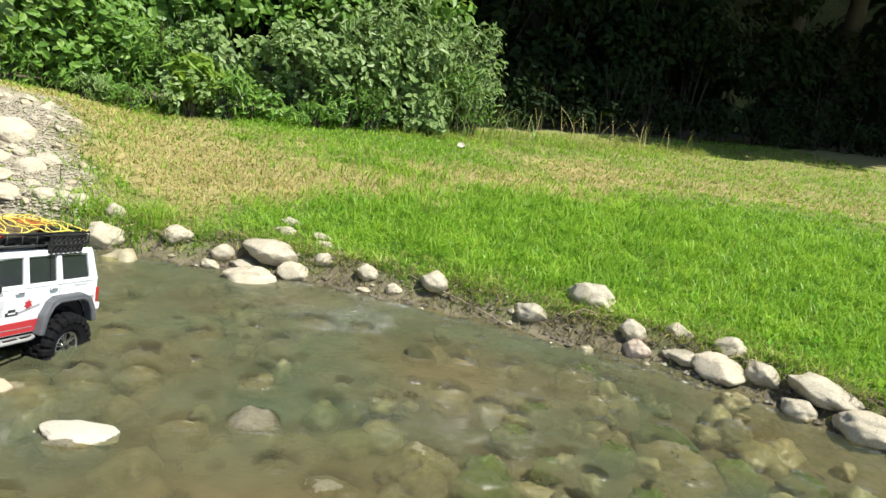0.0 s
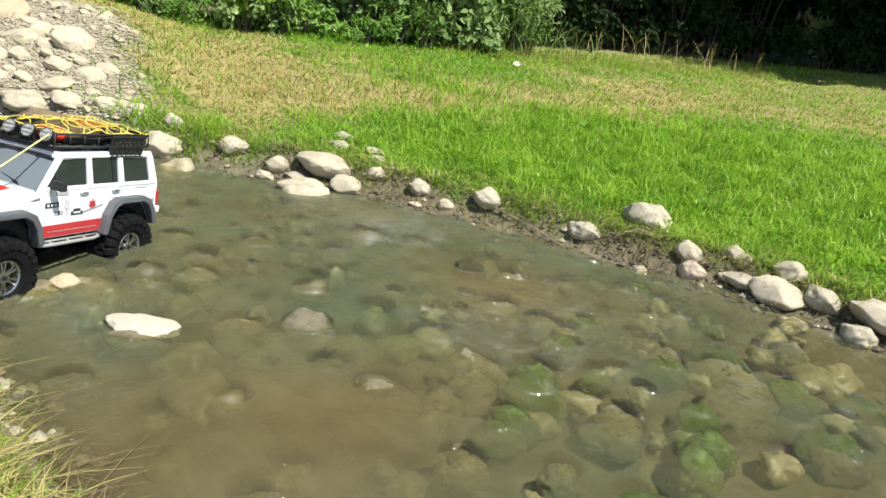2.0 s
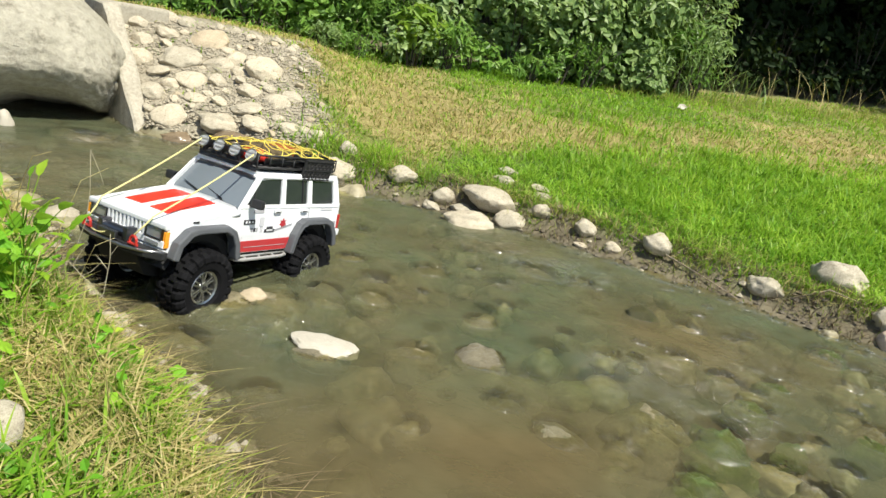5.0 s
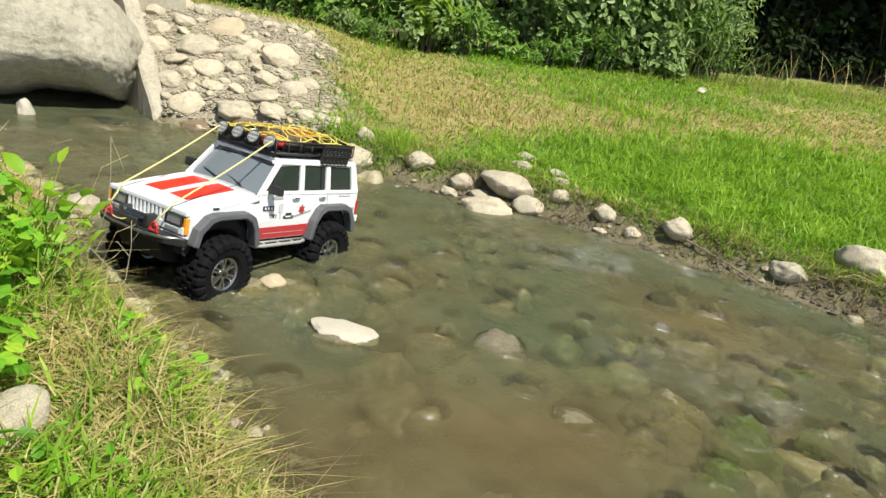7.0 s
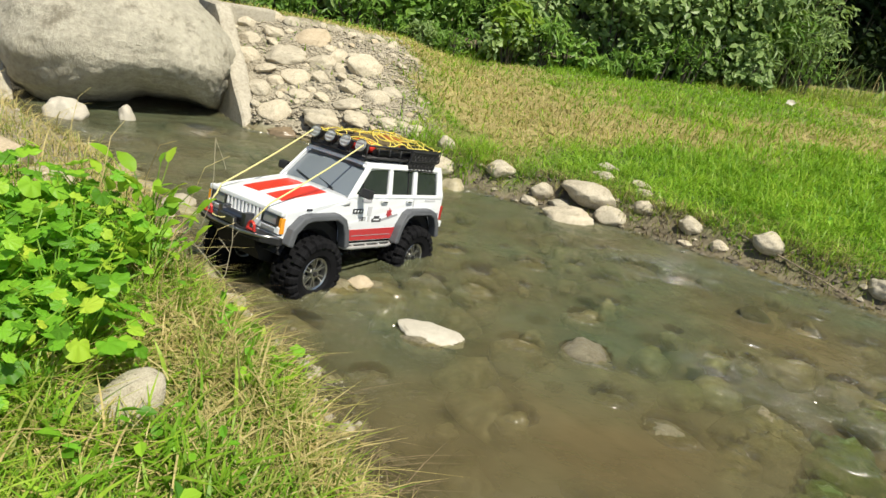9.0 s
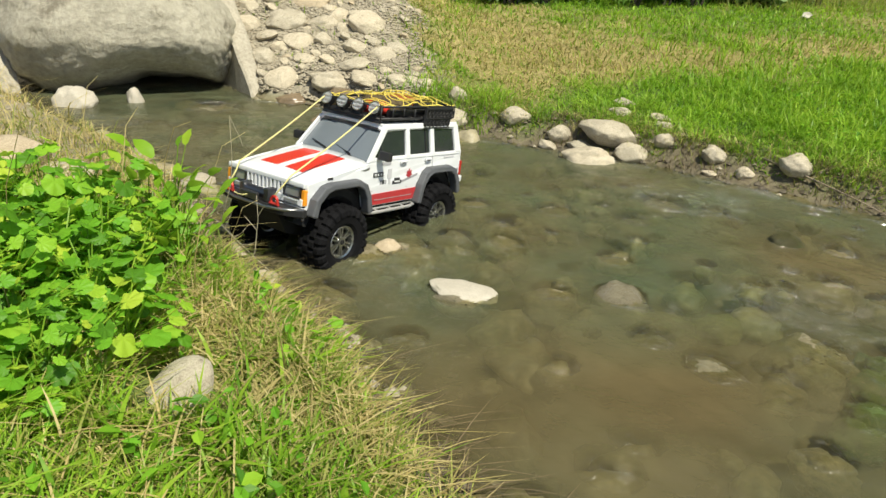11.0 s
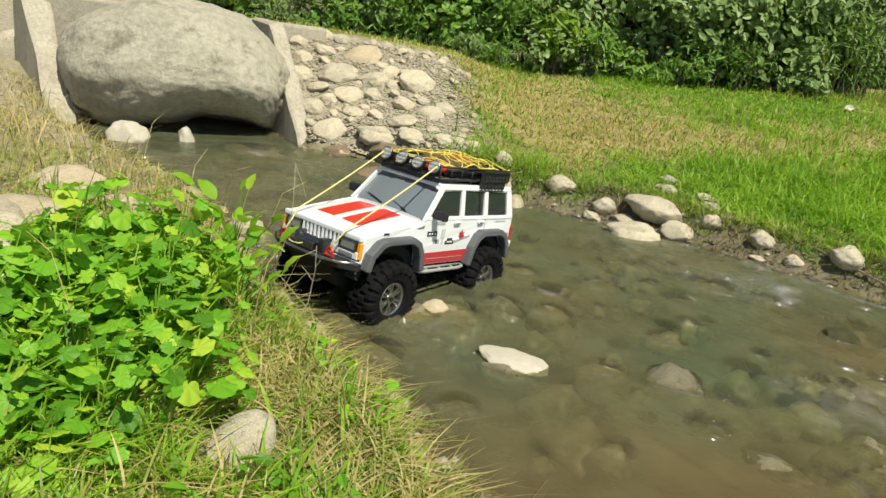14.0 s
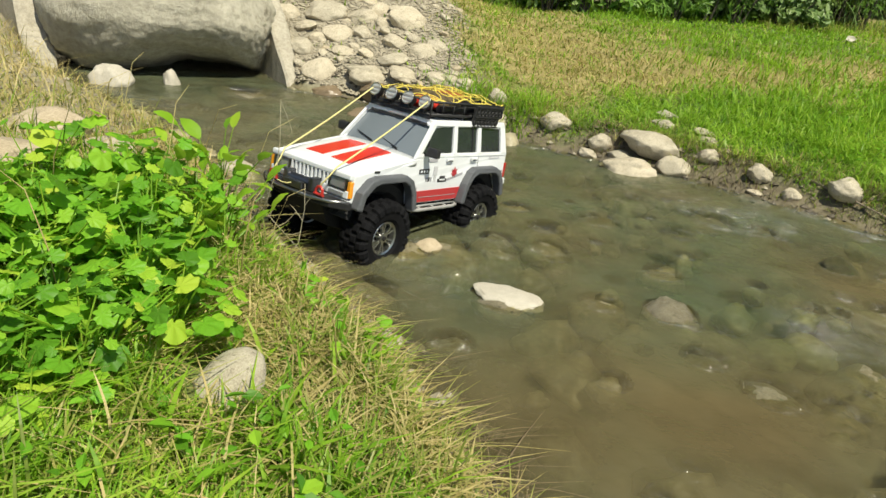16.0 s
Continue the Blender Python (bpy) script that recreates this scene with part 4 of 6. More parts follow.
for s in (-1, 1):
    bm = bmesh.new()
    box(bm, (-0.0930, s * 0.070 - 0.018, 0.0985), (-0.084, s * 0.070 + 0.018, 0.1185), 0.002)
    hl = part("headlight", bm, lamp_glass, car, "rectangular headlight")
    bm = bmesh.new()
    for a, b in (((-0.0945, -0.0205, 0.1185), (-0.085, 0.0205, 0.1215)), ((-0.0945, -0.0205, 0.0955), (-0.085, 0.0205, 0.0985)), ((-0.0945, -0.0205, 0.0955), (-0.085, -0.018, 0.1215)), ((-0.0945, 0.018, 0.0955), (-0.085, 0.0205, 0.1215))):
        box(bm, a, b, 0.0005, Matrix.Translation((0, s * 0.070, 0)))
    part("headlight_frame", bm, gunmetal, hl)
    bm = bmesh.new()
    box(bm, (-0.0925, s * 0.0965 - 0.0032, 0.083), (-0.083, s * 0.0965 + 0.0042, 0.118), 0.0014)
    part("corner_lamp", bm, amber, car, "amber corner lamp")
    bm = bmesh.new()
    box(bm, (-0.0955, s * 0.070 - 0.017, 0.0835), (-0.090, s * 0.070 + 0.017, 0.0925), 0.001)
    part("marker_lamp", bm, lamp_glass, car)
    bm = bmesh.new()
    box(bm, (-0.036, -0.0007, 0.1265), (-0.022, 0.0007, 0.1305), 0, Matrix.Translation((0, s * 0.0998, 0)))
    part("fender_badge", bm, decal_black, car)

# the nose is lower than the hood's rear edge
for ob in [o for o in car.children_recursive if o.name.split(".")[0] in ("nose_panel", "grille", "headlight", "headlight_frame", "corner_lamp", "marker_lamp")]:
    for v in ob.data.vertices:
        v.co.z = 0.062 + (v.co.z - 0.066) * 0.82
for ob in [o for o in car.children if o.name.split(".")[0] == "fender_badge"]:
    for v in ob.data.vertices:
        v.co.z -= 0.008
# front bumper, winch and shackles
bm = bmesh.new()
plate(bm, [(-0.100, -0.108), (-0.118, -0.080), (-0.124, -0.045), (-0.124, 0.045), (-0.118, 0.080), (-0.100, 0.108), (-0.090, 0.108), (-0.096, 0.0), (-0.090, -0.108)], 0.014, lambda u, v, w: (u, v, 0.057 + w))
bumper = soften(part("front_bumper", bm, black_plastic, car, "black steel front bumper"), 0.002)
bm = bmesh.new()
tube(bm, [(-0.096, -0.105, 0.070), (-0.118, -0.078, 0.068), (-0.1265, -0.04, 0.066), (-0.1265, 0.04, 0.066), (-0.118, 0.078, 0.068), (-0.096, 0.105, 0.070)], 0.003, 8)
part("bumper_edge_tube", bm, silver, bumper, smooth=True)
bm = bmesh.new()
rod(bm, (-0.109, -0.030, 0.083), (-0.109, 0.030, 0.083), 0.0095, 14)
box(bm, (-0.119, -0.037, 0.072), (-0.098, -0.026, 0.096), 0.002)
box(bm, (-0.119, 0.026, 0.072), (-0.098, 0.037, 0.096), 0.002)
box(bm, (-0.130, -0.022, 0.072), (-0.123, 0.022, 0.086), 0.002)
winch = part("winch", bm, gunmetal, car, "dark winch on the bumper")
bm = bmesh.new()
tube(bm, [(-0.128, 0.0, 0.080), (-0.133, 0.010, 0.076), (-0.131, 0.025, 0.074), (-0.127, 0.040, 0.074)], 0.0012, 6)
part("winch_line", bm, rope_pale, winch)
for s in (-1, 1):
    bm = bmesh.new()
    tube(bm, [(-0.122, s * 0.058 + 0.008 * math.cos(a), 0.079 + 0.009 * math.sin(a)) for a in np.linspace(-0.4, 3.55, 10)], 0.0026, 7)
    rod(bm, (-0.122, s * 0.058 - 0.011, 0.0745), (-0.122, s * 0.058 + 0.011, 0.0745), 0.0026, 8)
    part("shackle", bm, red_metal, bumper, "red towing shackle")

# tail
bm = bmesh.new()
box(bm, (0.405, -0.096, 0.070), (0.413, 0.096, 0.150), 0.002)
tail = part("tailgate", bm, white_paint, car)
bm = bmesh.new()
plate(bm, [(-0.093, 0.149), (0.093, 0.149), (0.084, 0.209), (-0.084, 0.209)], 0.004, lambda u, v, w: (0.4085 - (v - 0.149) * 0.2 - w, u, v))
part("rear_frame", bm, white_paint, tail)
bm = bmesh.new()
plate(bm, [(-0.078, 0.156), (0.078, 0.156), (0.069, 0.200), (-0.069, 0.200)], 0.002, lambda u, v, w: (0.4108 - (v - 0.149) * 0.2 - w, u, v))
part("rear_window", bm, glass_dark, tail)
for s in (-1, 1):
    bm = bmesh.new()
    box(bm, (0.409, s * 0.092 - 0.0075, 0.092), (0.4175, s * 0.092 + 0.0075, 0.126), 0.0015)
    part("tail_lamp", bm, red_lens, car, "dark red tail lamp")
bm = bmesh.new()
box(bm, (0.408, -0.098, 0.074), (0.428, 0.098, 0.090), 0.003)
part("rear_bumper", bm, white_paint, car)

# cabin and chassis
bm = bmesh.new()
box(bm, (0.09, -0.078, 0.06), (0.40, 0.078, 0.125), 0.003)
part("cabin_floor", bm, chassis_black, car)
bm = bmesh.new()
box(bm, (-0.08, -0.045, 0.05), (0.09, 0.045, 0.105), 0.003)
part("engine_bay", bm, chassis_black, car)
for x0 in (0.165, 0.255):
    for y0 in (-0.04, 0.04):
        bm = bmesh.new()
        box(bm, (x0, y0 - 0.024, 0.125), (x0 + 0.04, y0 + 0.024, 0.14), 0.004)
        box(bm, (x0 + 0.034, y0 - 0.022, 0.135), (x0 + 0.046, y0 + 0.022, 0.185), 0.004)
        part("seat", bm, seat_grey, car)
bm = bmesh.new()
for s in (-1, 1):
    box(bm, (-0.09, s * 0.036 - 0.004, 0.03), (0.40, s * 0.036 + 0.004, 0.052), 0.001)
box(bm, (0.10, -0.036, 0.020), (0.21, 0.036, 0.032), 0.003)
chassis = part("chassis", bm, chassis_black, car)
for x0 in (0.0, 0.313):
    bm = bmesh.new()
    rod(bm, (x0, -0.078, 0), (x0, 0.078, 0), 0.007, 10)
    bmesh.ops.create_uvsphere(bm, u_segments=14, v_segments=8, radius=0.019, matrix=Matrix.Translation((x0, 0.018, 0)))
    part("axle", bm, chassis_black, chassis, smooth=True)
    sg = 1 if x0 == 0 else -1
    for s in (-1, 1):
        bm = bmesh.new()
        rod(bm, (x0, s * 0.045, 0.006), (x0 + sg * 0.115, s * 0.032, 0.028), 0.003, 6)
        part("link_arm", bm, gunmetal, chassis)
        bm = bmesh.new()
        rod(bm, (x0 + sg * 0.012, s * 0.055, 0.004), (x0 + sg * 0.022, s * 0.05, 0.080), 0.0065, 10)
        for k in range(7):
            zz = 0.02 + 0.008 * k
            rod(bm, (x0 + sg * (0.013 + zz * 0.12), s * 0.0545, zz), (x0 + sg * (0.0135 + zz * 0.12), s * 0.0545, zz + 0.0025), 0.0095, 12)
        part("shock_absorber", bm, gunmetal, chassis)
bm = bmesh.new()
rod(bm, (0.02, 0.018, 0.003), (0.13, 0.0, 0.022), 0.004, 8)
rod(bm, (0.18, 0.0, 0.022), (0.295, 0.018, 0.003), 0.004, 8)
part("drive_shaft", bm, gunmetal, chassis)


# black masses added to deepen the shade underneath: well liners, skid plate, floor pan
for x0 in (0.0, 0.313):
    for s in (-1, 1):
        bm = bmesh.new()
        tube(bm, [(x0 + 0.082 * math.cos(a), s * 0.072, 0.026 + (0.068 if x0 == 0 else 0.082) * math.sin(a)) for a in np.linspace(0.15, math.pi - 0.15, 9)], 0.021, 8)
        part("wheel_well", bm, chassis_black, car)
bm = bmesh.new()
plate(bm, [(-0.112, 0.060), (-0.085, 0.014), (-0.045, 0.004), (-0.045, 0.05), (-0.085, 0.062)], 0.110, lambda u, v, w: (u, w - 0.055, v))
part("skid_plate", bm, chassis_black, car)
bm = bmesh.new()
box(bm, (-0.075, -0.060, 0.045), (0.40, 0.060, 0.066), 0.002)
part("floor_pan", bm, chassis_black, car)

# wheels: shared meshes, axis along y
def tyre_mesh():
    """One closed casing whose tread stands up in staggered lugs, with ribs down the shoulders."""
    bm = bmesh.new()
    prof = [(0.030, -0.020, 0), (0.038, -0.0265, 0), (0.051, -0.0285, 0), (0.0535, -0.0288, 1), (0.0625, -0.0275, 1), (0.0660, -0.0245, 2), (0.0672, -0.0160, 2), (0.0672, -0.0135, 0), (0.0672, -0.0120, 3), (0.0674, -0.0015, 3),
            (0.0672, 0.0, 0), (0.0674, 0.0015, 4), (0.0672, 0.0120, 4), (0.0672, 0.0135, 0), (0.0672, 0.0160, 5), (0.0660, 0.0245, 5), (0.0625, 0.0275, 6), (0.0535, 0.0288, 6), (0.051, 0.0285, 0), (0.038, 0.0255, 0), (0.030, 0.020, 0)]
    seg = 132
    rings = []
    for k in range(seg):
        a = 2 * math.pi * k / seg
        row = []
        for r, y, lug in prof:
            up = (k + (0, 0, 0, 3, 0, 3, 3)[lug]) % 6 < 4
            if lug in (1, 6):
                y, r = (y + math.copysign(0.0028, y) if up else y), r + (0.001 if up else -0.001)
            elif lug:
                r += 0.0036 if up else -0.0012
            row.append(bm.verts.new((r * math.cos(a), y, r * math.sin(a))))
        rings.append(row)
    for k in range(seg):
        p0, p1 = rings[k], rings[(k + 1) % seg]
        for j in range(len(prof) - 1):
            bm.faces.new((p0[j], p0[j + 1], p1[j + 1], p1[j]))
    bmesh.ops.recalc_face_normals(bm, faces=bm.faces[:])
    me = bpy.data.meshes.new("wheel")
    bm.to_mesh(me)
    bm.free()
    me.materials.append(tyre_rubber)
    return me


def rim_mesh():
    """Rim that faces -y."""
    bm = bmesh.new()
    prof = [(0.0305, -0.0195), (0.0325, -0.0215), (0.0315, -0.0225), (0.0285, -0.021), (0.0275, -0.012), (0.027, 0.018), (0.0305, 0.0195)]
    seg = 32
    rings = [[bm.verts.new((r * math.cos(a), y, r * math.sin(a))) for r, y in prof] for a in (2 * math.pi * k / seg for k in range(seg))]
    for k in range(seg):
        a, b = rings[k], rings[(k + 1) % seg]
        for j in range(len(prof) - 1):
            bm.faces.new((a[j], a[j + 1], b[j + 1], b[j]))
    for k in range(6):
        for da in (-0.16, 0.16):
            m = Matrix.Rotation(-(2 * math.pi * k / 6 + da), 4, "Y")
            box(bm, (0.007, -0.0185, -0.0015), (0.0285, -0.0135, 0.0015), 0.0005, m)
    rod(bm, (0, -0.0205, 0), (0, -0.010, 0), 0.0095, 18)
    for k in range(6):
        a = 2 * math.pi * (k + 0.5) / 6
        rod(bm, (0.0265 * math.cos(a), -0.0225, 0.0265 * math.sin(a)), (0.0265 * math.cos(a), -0.017, 0.0265 * math.sin(a)), 0.0022, 6)
    me = bpy.data.meshes.new("rim")
    bmesh.ops.recalc_face_normals(bm, faces=bm.faces[:])
    bm.to_mesh(me)
    bm.free()
    me.materials.append(silver)
    return me


def hub_mesh():
    bm = bmesh.new()
    rod(bm, (0, -0.011, 0), (0, -0.006, 0), 0.0285, 28)
    rod(bm, (0, -0.0235, 0), (0, -0.020, 0), 0.0045, 6)
    me = bpy.data.meshes.new("brake_disc")
    bm.to_mesh(me)
    bm.free()
    me.materials.append(chassis_black)
    return me


TYRE, RIM, HUB = tyre_mesh(), rim_mesh(), hub_mesh()
for x0 in (0.0, 0.313):
    for s in (-1, 1):
        spin = Matrix.Rotation(0.4 + x0 * 3 + s, 4, "Y")
        wheel = part_of("wheel", TYRE, None, car, "lugged black tyre", m=Matrix.Translation((x0, s * 0.096, 0.012 if x0 else 0.0)) @ (Matrix.Identity(4) if s < 0 else Matrix.Rotation(math.pi, 4, "Z")) @ spin)
        part_of("rim", RIM, None, wheel, "silver spoked rim")
        part_of("hub", HUB, None, wheel, "black hub")

# roof rack
bm = bmesh.new()
for z0, r0 in ((0.2215, 0.0024), (0.2455, 0.0024)):
    tube(bm, [(0.128, -0.074, z0), (0.126, 0.0, z0), (0.128, 0.074, z0), (0.26, 0.077, z0), (0.392, 0.074, z0), (0.392, -0.074, z0), (0.26, -0.077, z0), (0.128, -0.074, z0)], r0, 7)
for i in range(8):
    x0 = 0.128 + i * 0.0377
    for s in (-1, 1):
        rod(bm, (x0, s * 0.0755, 0.214 if i % 3 == 0 else 0.2215), (x0, s * 0.0755, 0.2455), 0.0017, 6)
    rod(bm, (x0, -0.075, 0.2215), (x0, 0.075, 0.2215), 0.0018, 6)
for i in range(5):
    y0 = -0.06 + 0.03 * i
    rod(bm, (0.126, y0, 0.2215), (0.126, y0, 0.2455), 0.0015, 6)
    rod(bm, (0.392, y0, 0.2215), (0.392, y0, 0.2455), 0.0015, 6)
    rod(bm, (0.128, y0, 0.2215), (0.392, y0, 0.2215), 0.0014, 6)
rack = part("roof_rack", bm, black_plastic, car, "black tube roof rack", True)
bm = bmesh.new()
box(bm, (0.130, -0.074, 0.2175), (0.390, 0.074, 0.2195), 0.0006)
part("rack_floor", bm, black_plastic, rack)
bm = bmesh.new()
plate(bm, [(-0.076, 0.2125), (0.076, 0.2125), (0.072, 0.2285), (-0.072, 0.2285)], 0.002, lambda u, v, w: (0.1255 + (v - 0.2125) * 0.3 + w, u, v))
part("wind_deflector", bm, black_plastic, rack)
for y0 in (-0.063, -0.021, 0.021, 0.063):
    bm = bmesh.new()
    rod(bm, (0.136, y0, 0.2375), (0.121, y0, 0.2425), 0.0100, 18, 0.0130)
    rod(bm, (0.129, y0, 0.222), (0.129, y0, 0.234), 0.003, 6)
    lamp = part("spotlight", bm, black_plastic, rack, "round roof spotlight")
    aim = Matrix.Translation((0.1205, y0, 0.2428)) @ Matrix.Rotation(radians(18), 4, "Y")
    bm = bmesh.new()
    rod(bm, aim @ Vector((0.001, 0, 0)), aim @ Vector((-0.0012, 0, 0)), 0.0112, 18)
    part("lens", bm, spot_glass, lamp, "white spotlight lens")
    bm = bmesh.new()
    tube(bm, [aim @ Vector((-0.001, 0.0122 * math.cos(a), 0.0122 * math.sin(a))) for a in np.linspace(0, 2 * math.pi, 19)], 0.0014, 6)
    for q in (-0.004, 0.004):
        rod(bm, aim @ Vector((-0.0028, -0.0115, q)), aim @ Vector((-0.0028, 0.0115, q)), 0.0007, 5)
    part("lamp_guard", bm, silver, lamp)


def bundle(name, c, r, seed, material, label):
    bm = bmesh.new()
    bmesh.ops.create_icosphere(bm, subdivisions=3, radius=1)
    for v in bm.verts:
        d = v.co.normalized()
        k = 1 + 0.22 * noise.noise(d * 2.2 + Vector((seed, 0, 3))) + 0.08 * noise.noise(d * 6 + Vector((0, seed, 0)))
        v.co = Vector([math.copysign(abs(a) ** 0.75, a) * k * b + e for a, b, e in zip(d, r, c)])
    return part(name, bm, material, car, label, True)


bundle("cargo_bag", (0.235, 0.0, 0.2405), (0.060, 0.050, 0.015), 1, bag_brown, "olive canvas roof bag")
bundle("cargo_bag", (0.325, 0.022, 0.2405), (0.045, 0.035, 0.015), 5, bag_orange, "orange canvas roof bag")
bundle("cargo_bag", (0.172, -0.025, 0.2365), (0.022, 0.030, 0.013), 8, red_paint, "small red bag")
bm = bmesh.new()
rod(bm, (0.17, -0.062, 0.231), (0.385, -0.062, 0.233), 0.007, 10)
rod(bm, (0.33, -0.055, 0.236), (0.33, 0.0, 0.240), 0.012, 12)
part("jack", bm, black_plastic, rack, "black lifting jack")
# cargo net over the load
bm = bmesh.new()


def net_z(x, y):
    u, v = (x - 0.26) / 0.125, y / 0.072
    return 0.2475 + 0.0165 * max(0.0, 1 - u * u) ** 0.6 * max(0.0, 1 - v * v * 0.9) + 0.0035 * math.sin(x * 75 + y * 50) + 0.0025 * math.sin(x * 31 - y * 90)


for k in range(-3, 8):
    for sg in (-1, 1):
        pts = []
        for i in range(25):
            v = -1 + i / 12
            x0 = 0.180 + 0.034 * k + sg * v * 0.045 + 0.005 * math.sin(i * 1.1 + k * 2.3 + sg)
            if 0.132 <= x0 <= 0.39:
                pts.append((x0, v * 0.073, net_z(x0, v * 0.073) + (0.0008 if sg > 0 else -0.0004)))
        if len(pts) > 3:
            tube(bm, pts, 0.00105, 5)
for s in (-1, 1):
    tube(bm, [(0.132 + 0.258 * i / 16, s * 0.074, net_z(0.132 + 0.258 * i / 16, s * 0.073) + 0.0015 * math.sin(i * 2.1)) for i in range(17)], 0.0016, 5)
tube(bm, [(0.133, 0.074 * (-1 + i / 6), 0.249 + 0.002 * math.sin(i)) for i in range(13)], 0.0016, 5)
part("cargo_net", bm, rope_yellow, car, "yellow cord cargo net", True)
# limb lines from rack to bumper
for s in (-1, 1):
    bm = bmesh.new()
    a, b = Vector((0.126, s * 0.070, 0.248)), Vector((-0.096, s * 0.066, 0.1230))
    tube(bm, [a.lerp(b, i / 8) - Vector((0, 0, 0.003 * math.sin(math.pi * i / 8))) for i in range(9)] + [(-0.106, s * 0.062, 0.108), (-0.122, s * 0.058, 0.090)], 0.0016, 6)
    part("limb_line", bm, rope_pale, car, "taut pale yellow cord", True)
# recovery board on the side of the rack
bm = bmesh.new()
tilt = Matrix.Translation((0.312, -0.0865, 0.224)) @ Matrix.Rotation(radians(10), 4, "X")
box(bm, (-0.050, -0.003, -0.023), (0.050, 0.003, 0.023), 0.002, tilt)
for i in range(7):
    for z0 in (-0.011, 0.010):
        m = tilt @ Matrix.Translation((-0.041 + i * 0.0137 + (0.004 if z0 > 0 else 0), -0.0035, z0))
        tube(bm, [m @ Vector((0.0052 * math.cos(a), 0, 0.0075 * math.sin(a))) for a in np.linspace(0, 2 * math.pi, 9)], 0.0013, 5)
for z0 in (-0.021, 0.0, 0.021):
    rod(bm, tilt @ Vector((-0.049, -0.004, z0)), tilt @ Vector((0.049, -0.004, z0)), 0.0016, 6)
part("recovery_board", bm, black_plastic, car, "black studded recovery board")


# decals on both sides: bars where the print is too small to read
def decal(x0, z0, w, h_, material, s, skew=0.0, shape=None, lift=0.0006):
    bm = bmesh.new()
    outline = shape or [(-w / 2, -h_ / 2), (w / 2, -h_ / 2 + skew), (w / 2, h_ / 2 + skew), (-w / 2, h_ / 2)]
    plate(bm, [(x0 + u, z0 + v) for u, v in outline], 0.0006, lambda u, v, q: (u, s * (lower_y(v) + lift - q), v))
    part("decal", bm, material, car)


leaf_shape = [(0.010 * math.cos(a) * k, 0.009 * math.sin(a) * k) for a, k in ((math.pi * 2 * i / 14 + 0.22, 1.0 if i % 2 else 0.55) for i in range(14))]
for s in (-1, 1):
    decal(0.134, 0.138, 0.030, 0.0065, decal_grey, s)
    decal(0.109, 0.117, 0.031, 0.0095, decal_black, s)
    for k in range(3):
        decal(0.100 + k * 0.009, 0.117, 0.005, 0.0045, white_paint, s, lift=0.0009)
    decal(0.120, 0.1005, 0.006, 0.0085, decal_grey, s)
    decal(0.127, 0.1005, 0.005, 0.0085, decal_black, s)
    decal(0.134, 0.1005, 0.005, 0.0085, decal_grey, s)
    decal(0.146, 0.117, 0.012, 0.018, decal_faint, s)
    decal(0.147, 0.100, 0.007, 0.011, decal_faint, s)
    decal(0.172, 0.097, 0.030, 0.0075, decal_black, s)
    decal(0.172, 0.103, 0.018, 0.006, decal_black, s)
    decal(0.172, 0.0985, 0.018, 0.0030, white_paint, s, lift=0.0009)
    decal(0.212, 0.111, 0, 0, decal_red, s, shape=[(u * 1.15, v * 1.35) for u, v in leaf_shape])
    decal(0.214, 0.0965, 0.056, 0.005, decal_grey, s, 0.012)
    decal(0.395, 0.106, 0.013, 0.009, decal_grey, s)
    decal(0.360, 0.139, 0.04, 0.004, decal_faint, s)

# ---- grass ----
def blades(name, x, y, length, width, lean, material, rng, label, base_drop=0.004, segs=2, cast=None):
    """Curved tapering blades rooted at (x, y), one mesh."""
    k = len(x)
    z = land(x, y)[0] - base_drop
    turn = rng.uniform(0, 2 * np.pi, k)
    cast_x, cast_y = np.cos(turn), np.sin(turn)
    if cast is not None:
        cast_x, cast_y = cast_x + cast[0], cast_y + cast[1]
    ln = length * rng.uniform(0.55, 1.2, k)
    wd = width * rng.uniform(0.6, 1.25, k)
    le = lean * rng.uniform(0.2, 1.4, k)
    face = turn + np.pi / 2 + rng.uniform(-0.6, 0.6, k)
    sx, sy = np.cos(face) * wd / 2, np.sin(face) * wd / 2
    verts = []
    for i in range(segs):
        u = i / segs
        cx, cy, cz = x + cast_x * ln * le * u ** 1.8, y + cast_y * ln * le * u ** 1.8, z + ln * np.maximum(u - 0.35 * le * u * u, 0.15 * u)
        tp = 1 - 0.45 * u
        verts += [np.stack([cx - sx * tp, cy - sy * tp, cz], -1), np.stack([cx + sx * tp, cy + sy * tp, cz], -1)]
    verts.append(np.stack([x + cast_x * ln * le, y + cast_y * ln * le, z + ln * np.maximum(1 - 0.35 * le, 0.12)], -1))
    v = np.stack(verts, 1)
    per = 2 * segs + 1
    base = np.arange(k)[:, None] * per
    faces = []
    for i in range(segs - 1):
        faces.append(base + np.array([2 * i, 2 * i + 1, 2 * i + 3, 2 * i + 2]))
    quads_ = np.concatenate(faces).tolist() if faces else []
    tris = (base + np.array([2 * segs - 2, 2 * segs - 1, 2 * segs])).tolist()
    me = mesh_from(name, v.reshape(-1, 3).tolist(), quads_ + tris)
    return tagged(part_of(name, me, material), label, "grass", kind="stuff")


rng = np.random.default_rng(5)


def scatter(count, x0, x1, y0, y1):
    return rng.uniform(x0, x1, count), rng.uniform(y0, y1, count)


def on_scree(x, y, f):
    return ease(0.10, -0.16, x + 0.22 * (y - 2.4) + 0.10 * wob(x, y, 8)) * ease(1.0, 0.7, f) * (f > 0)


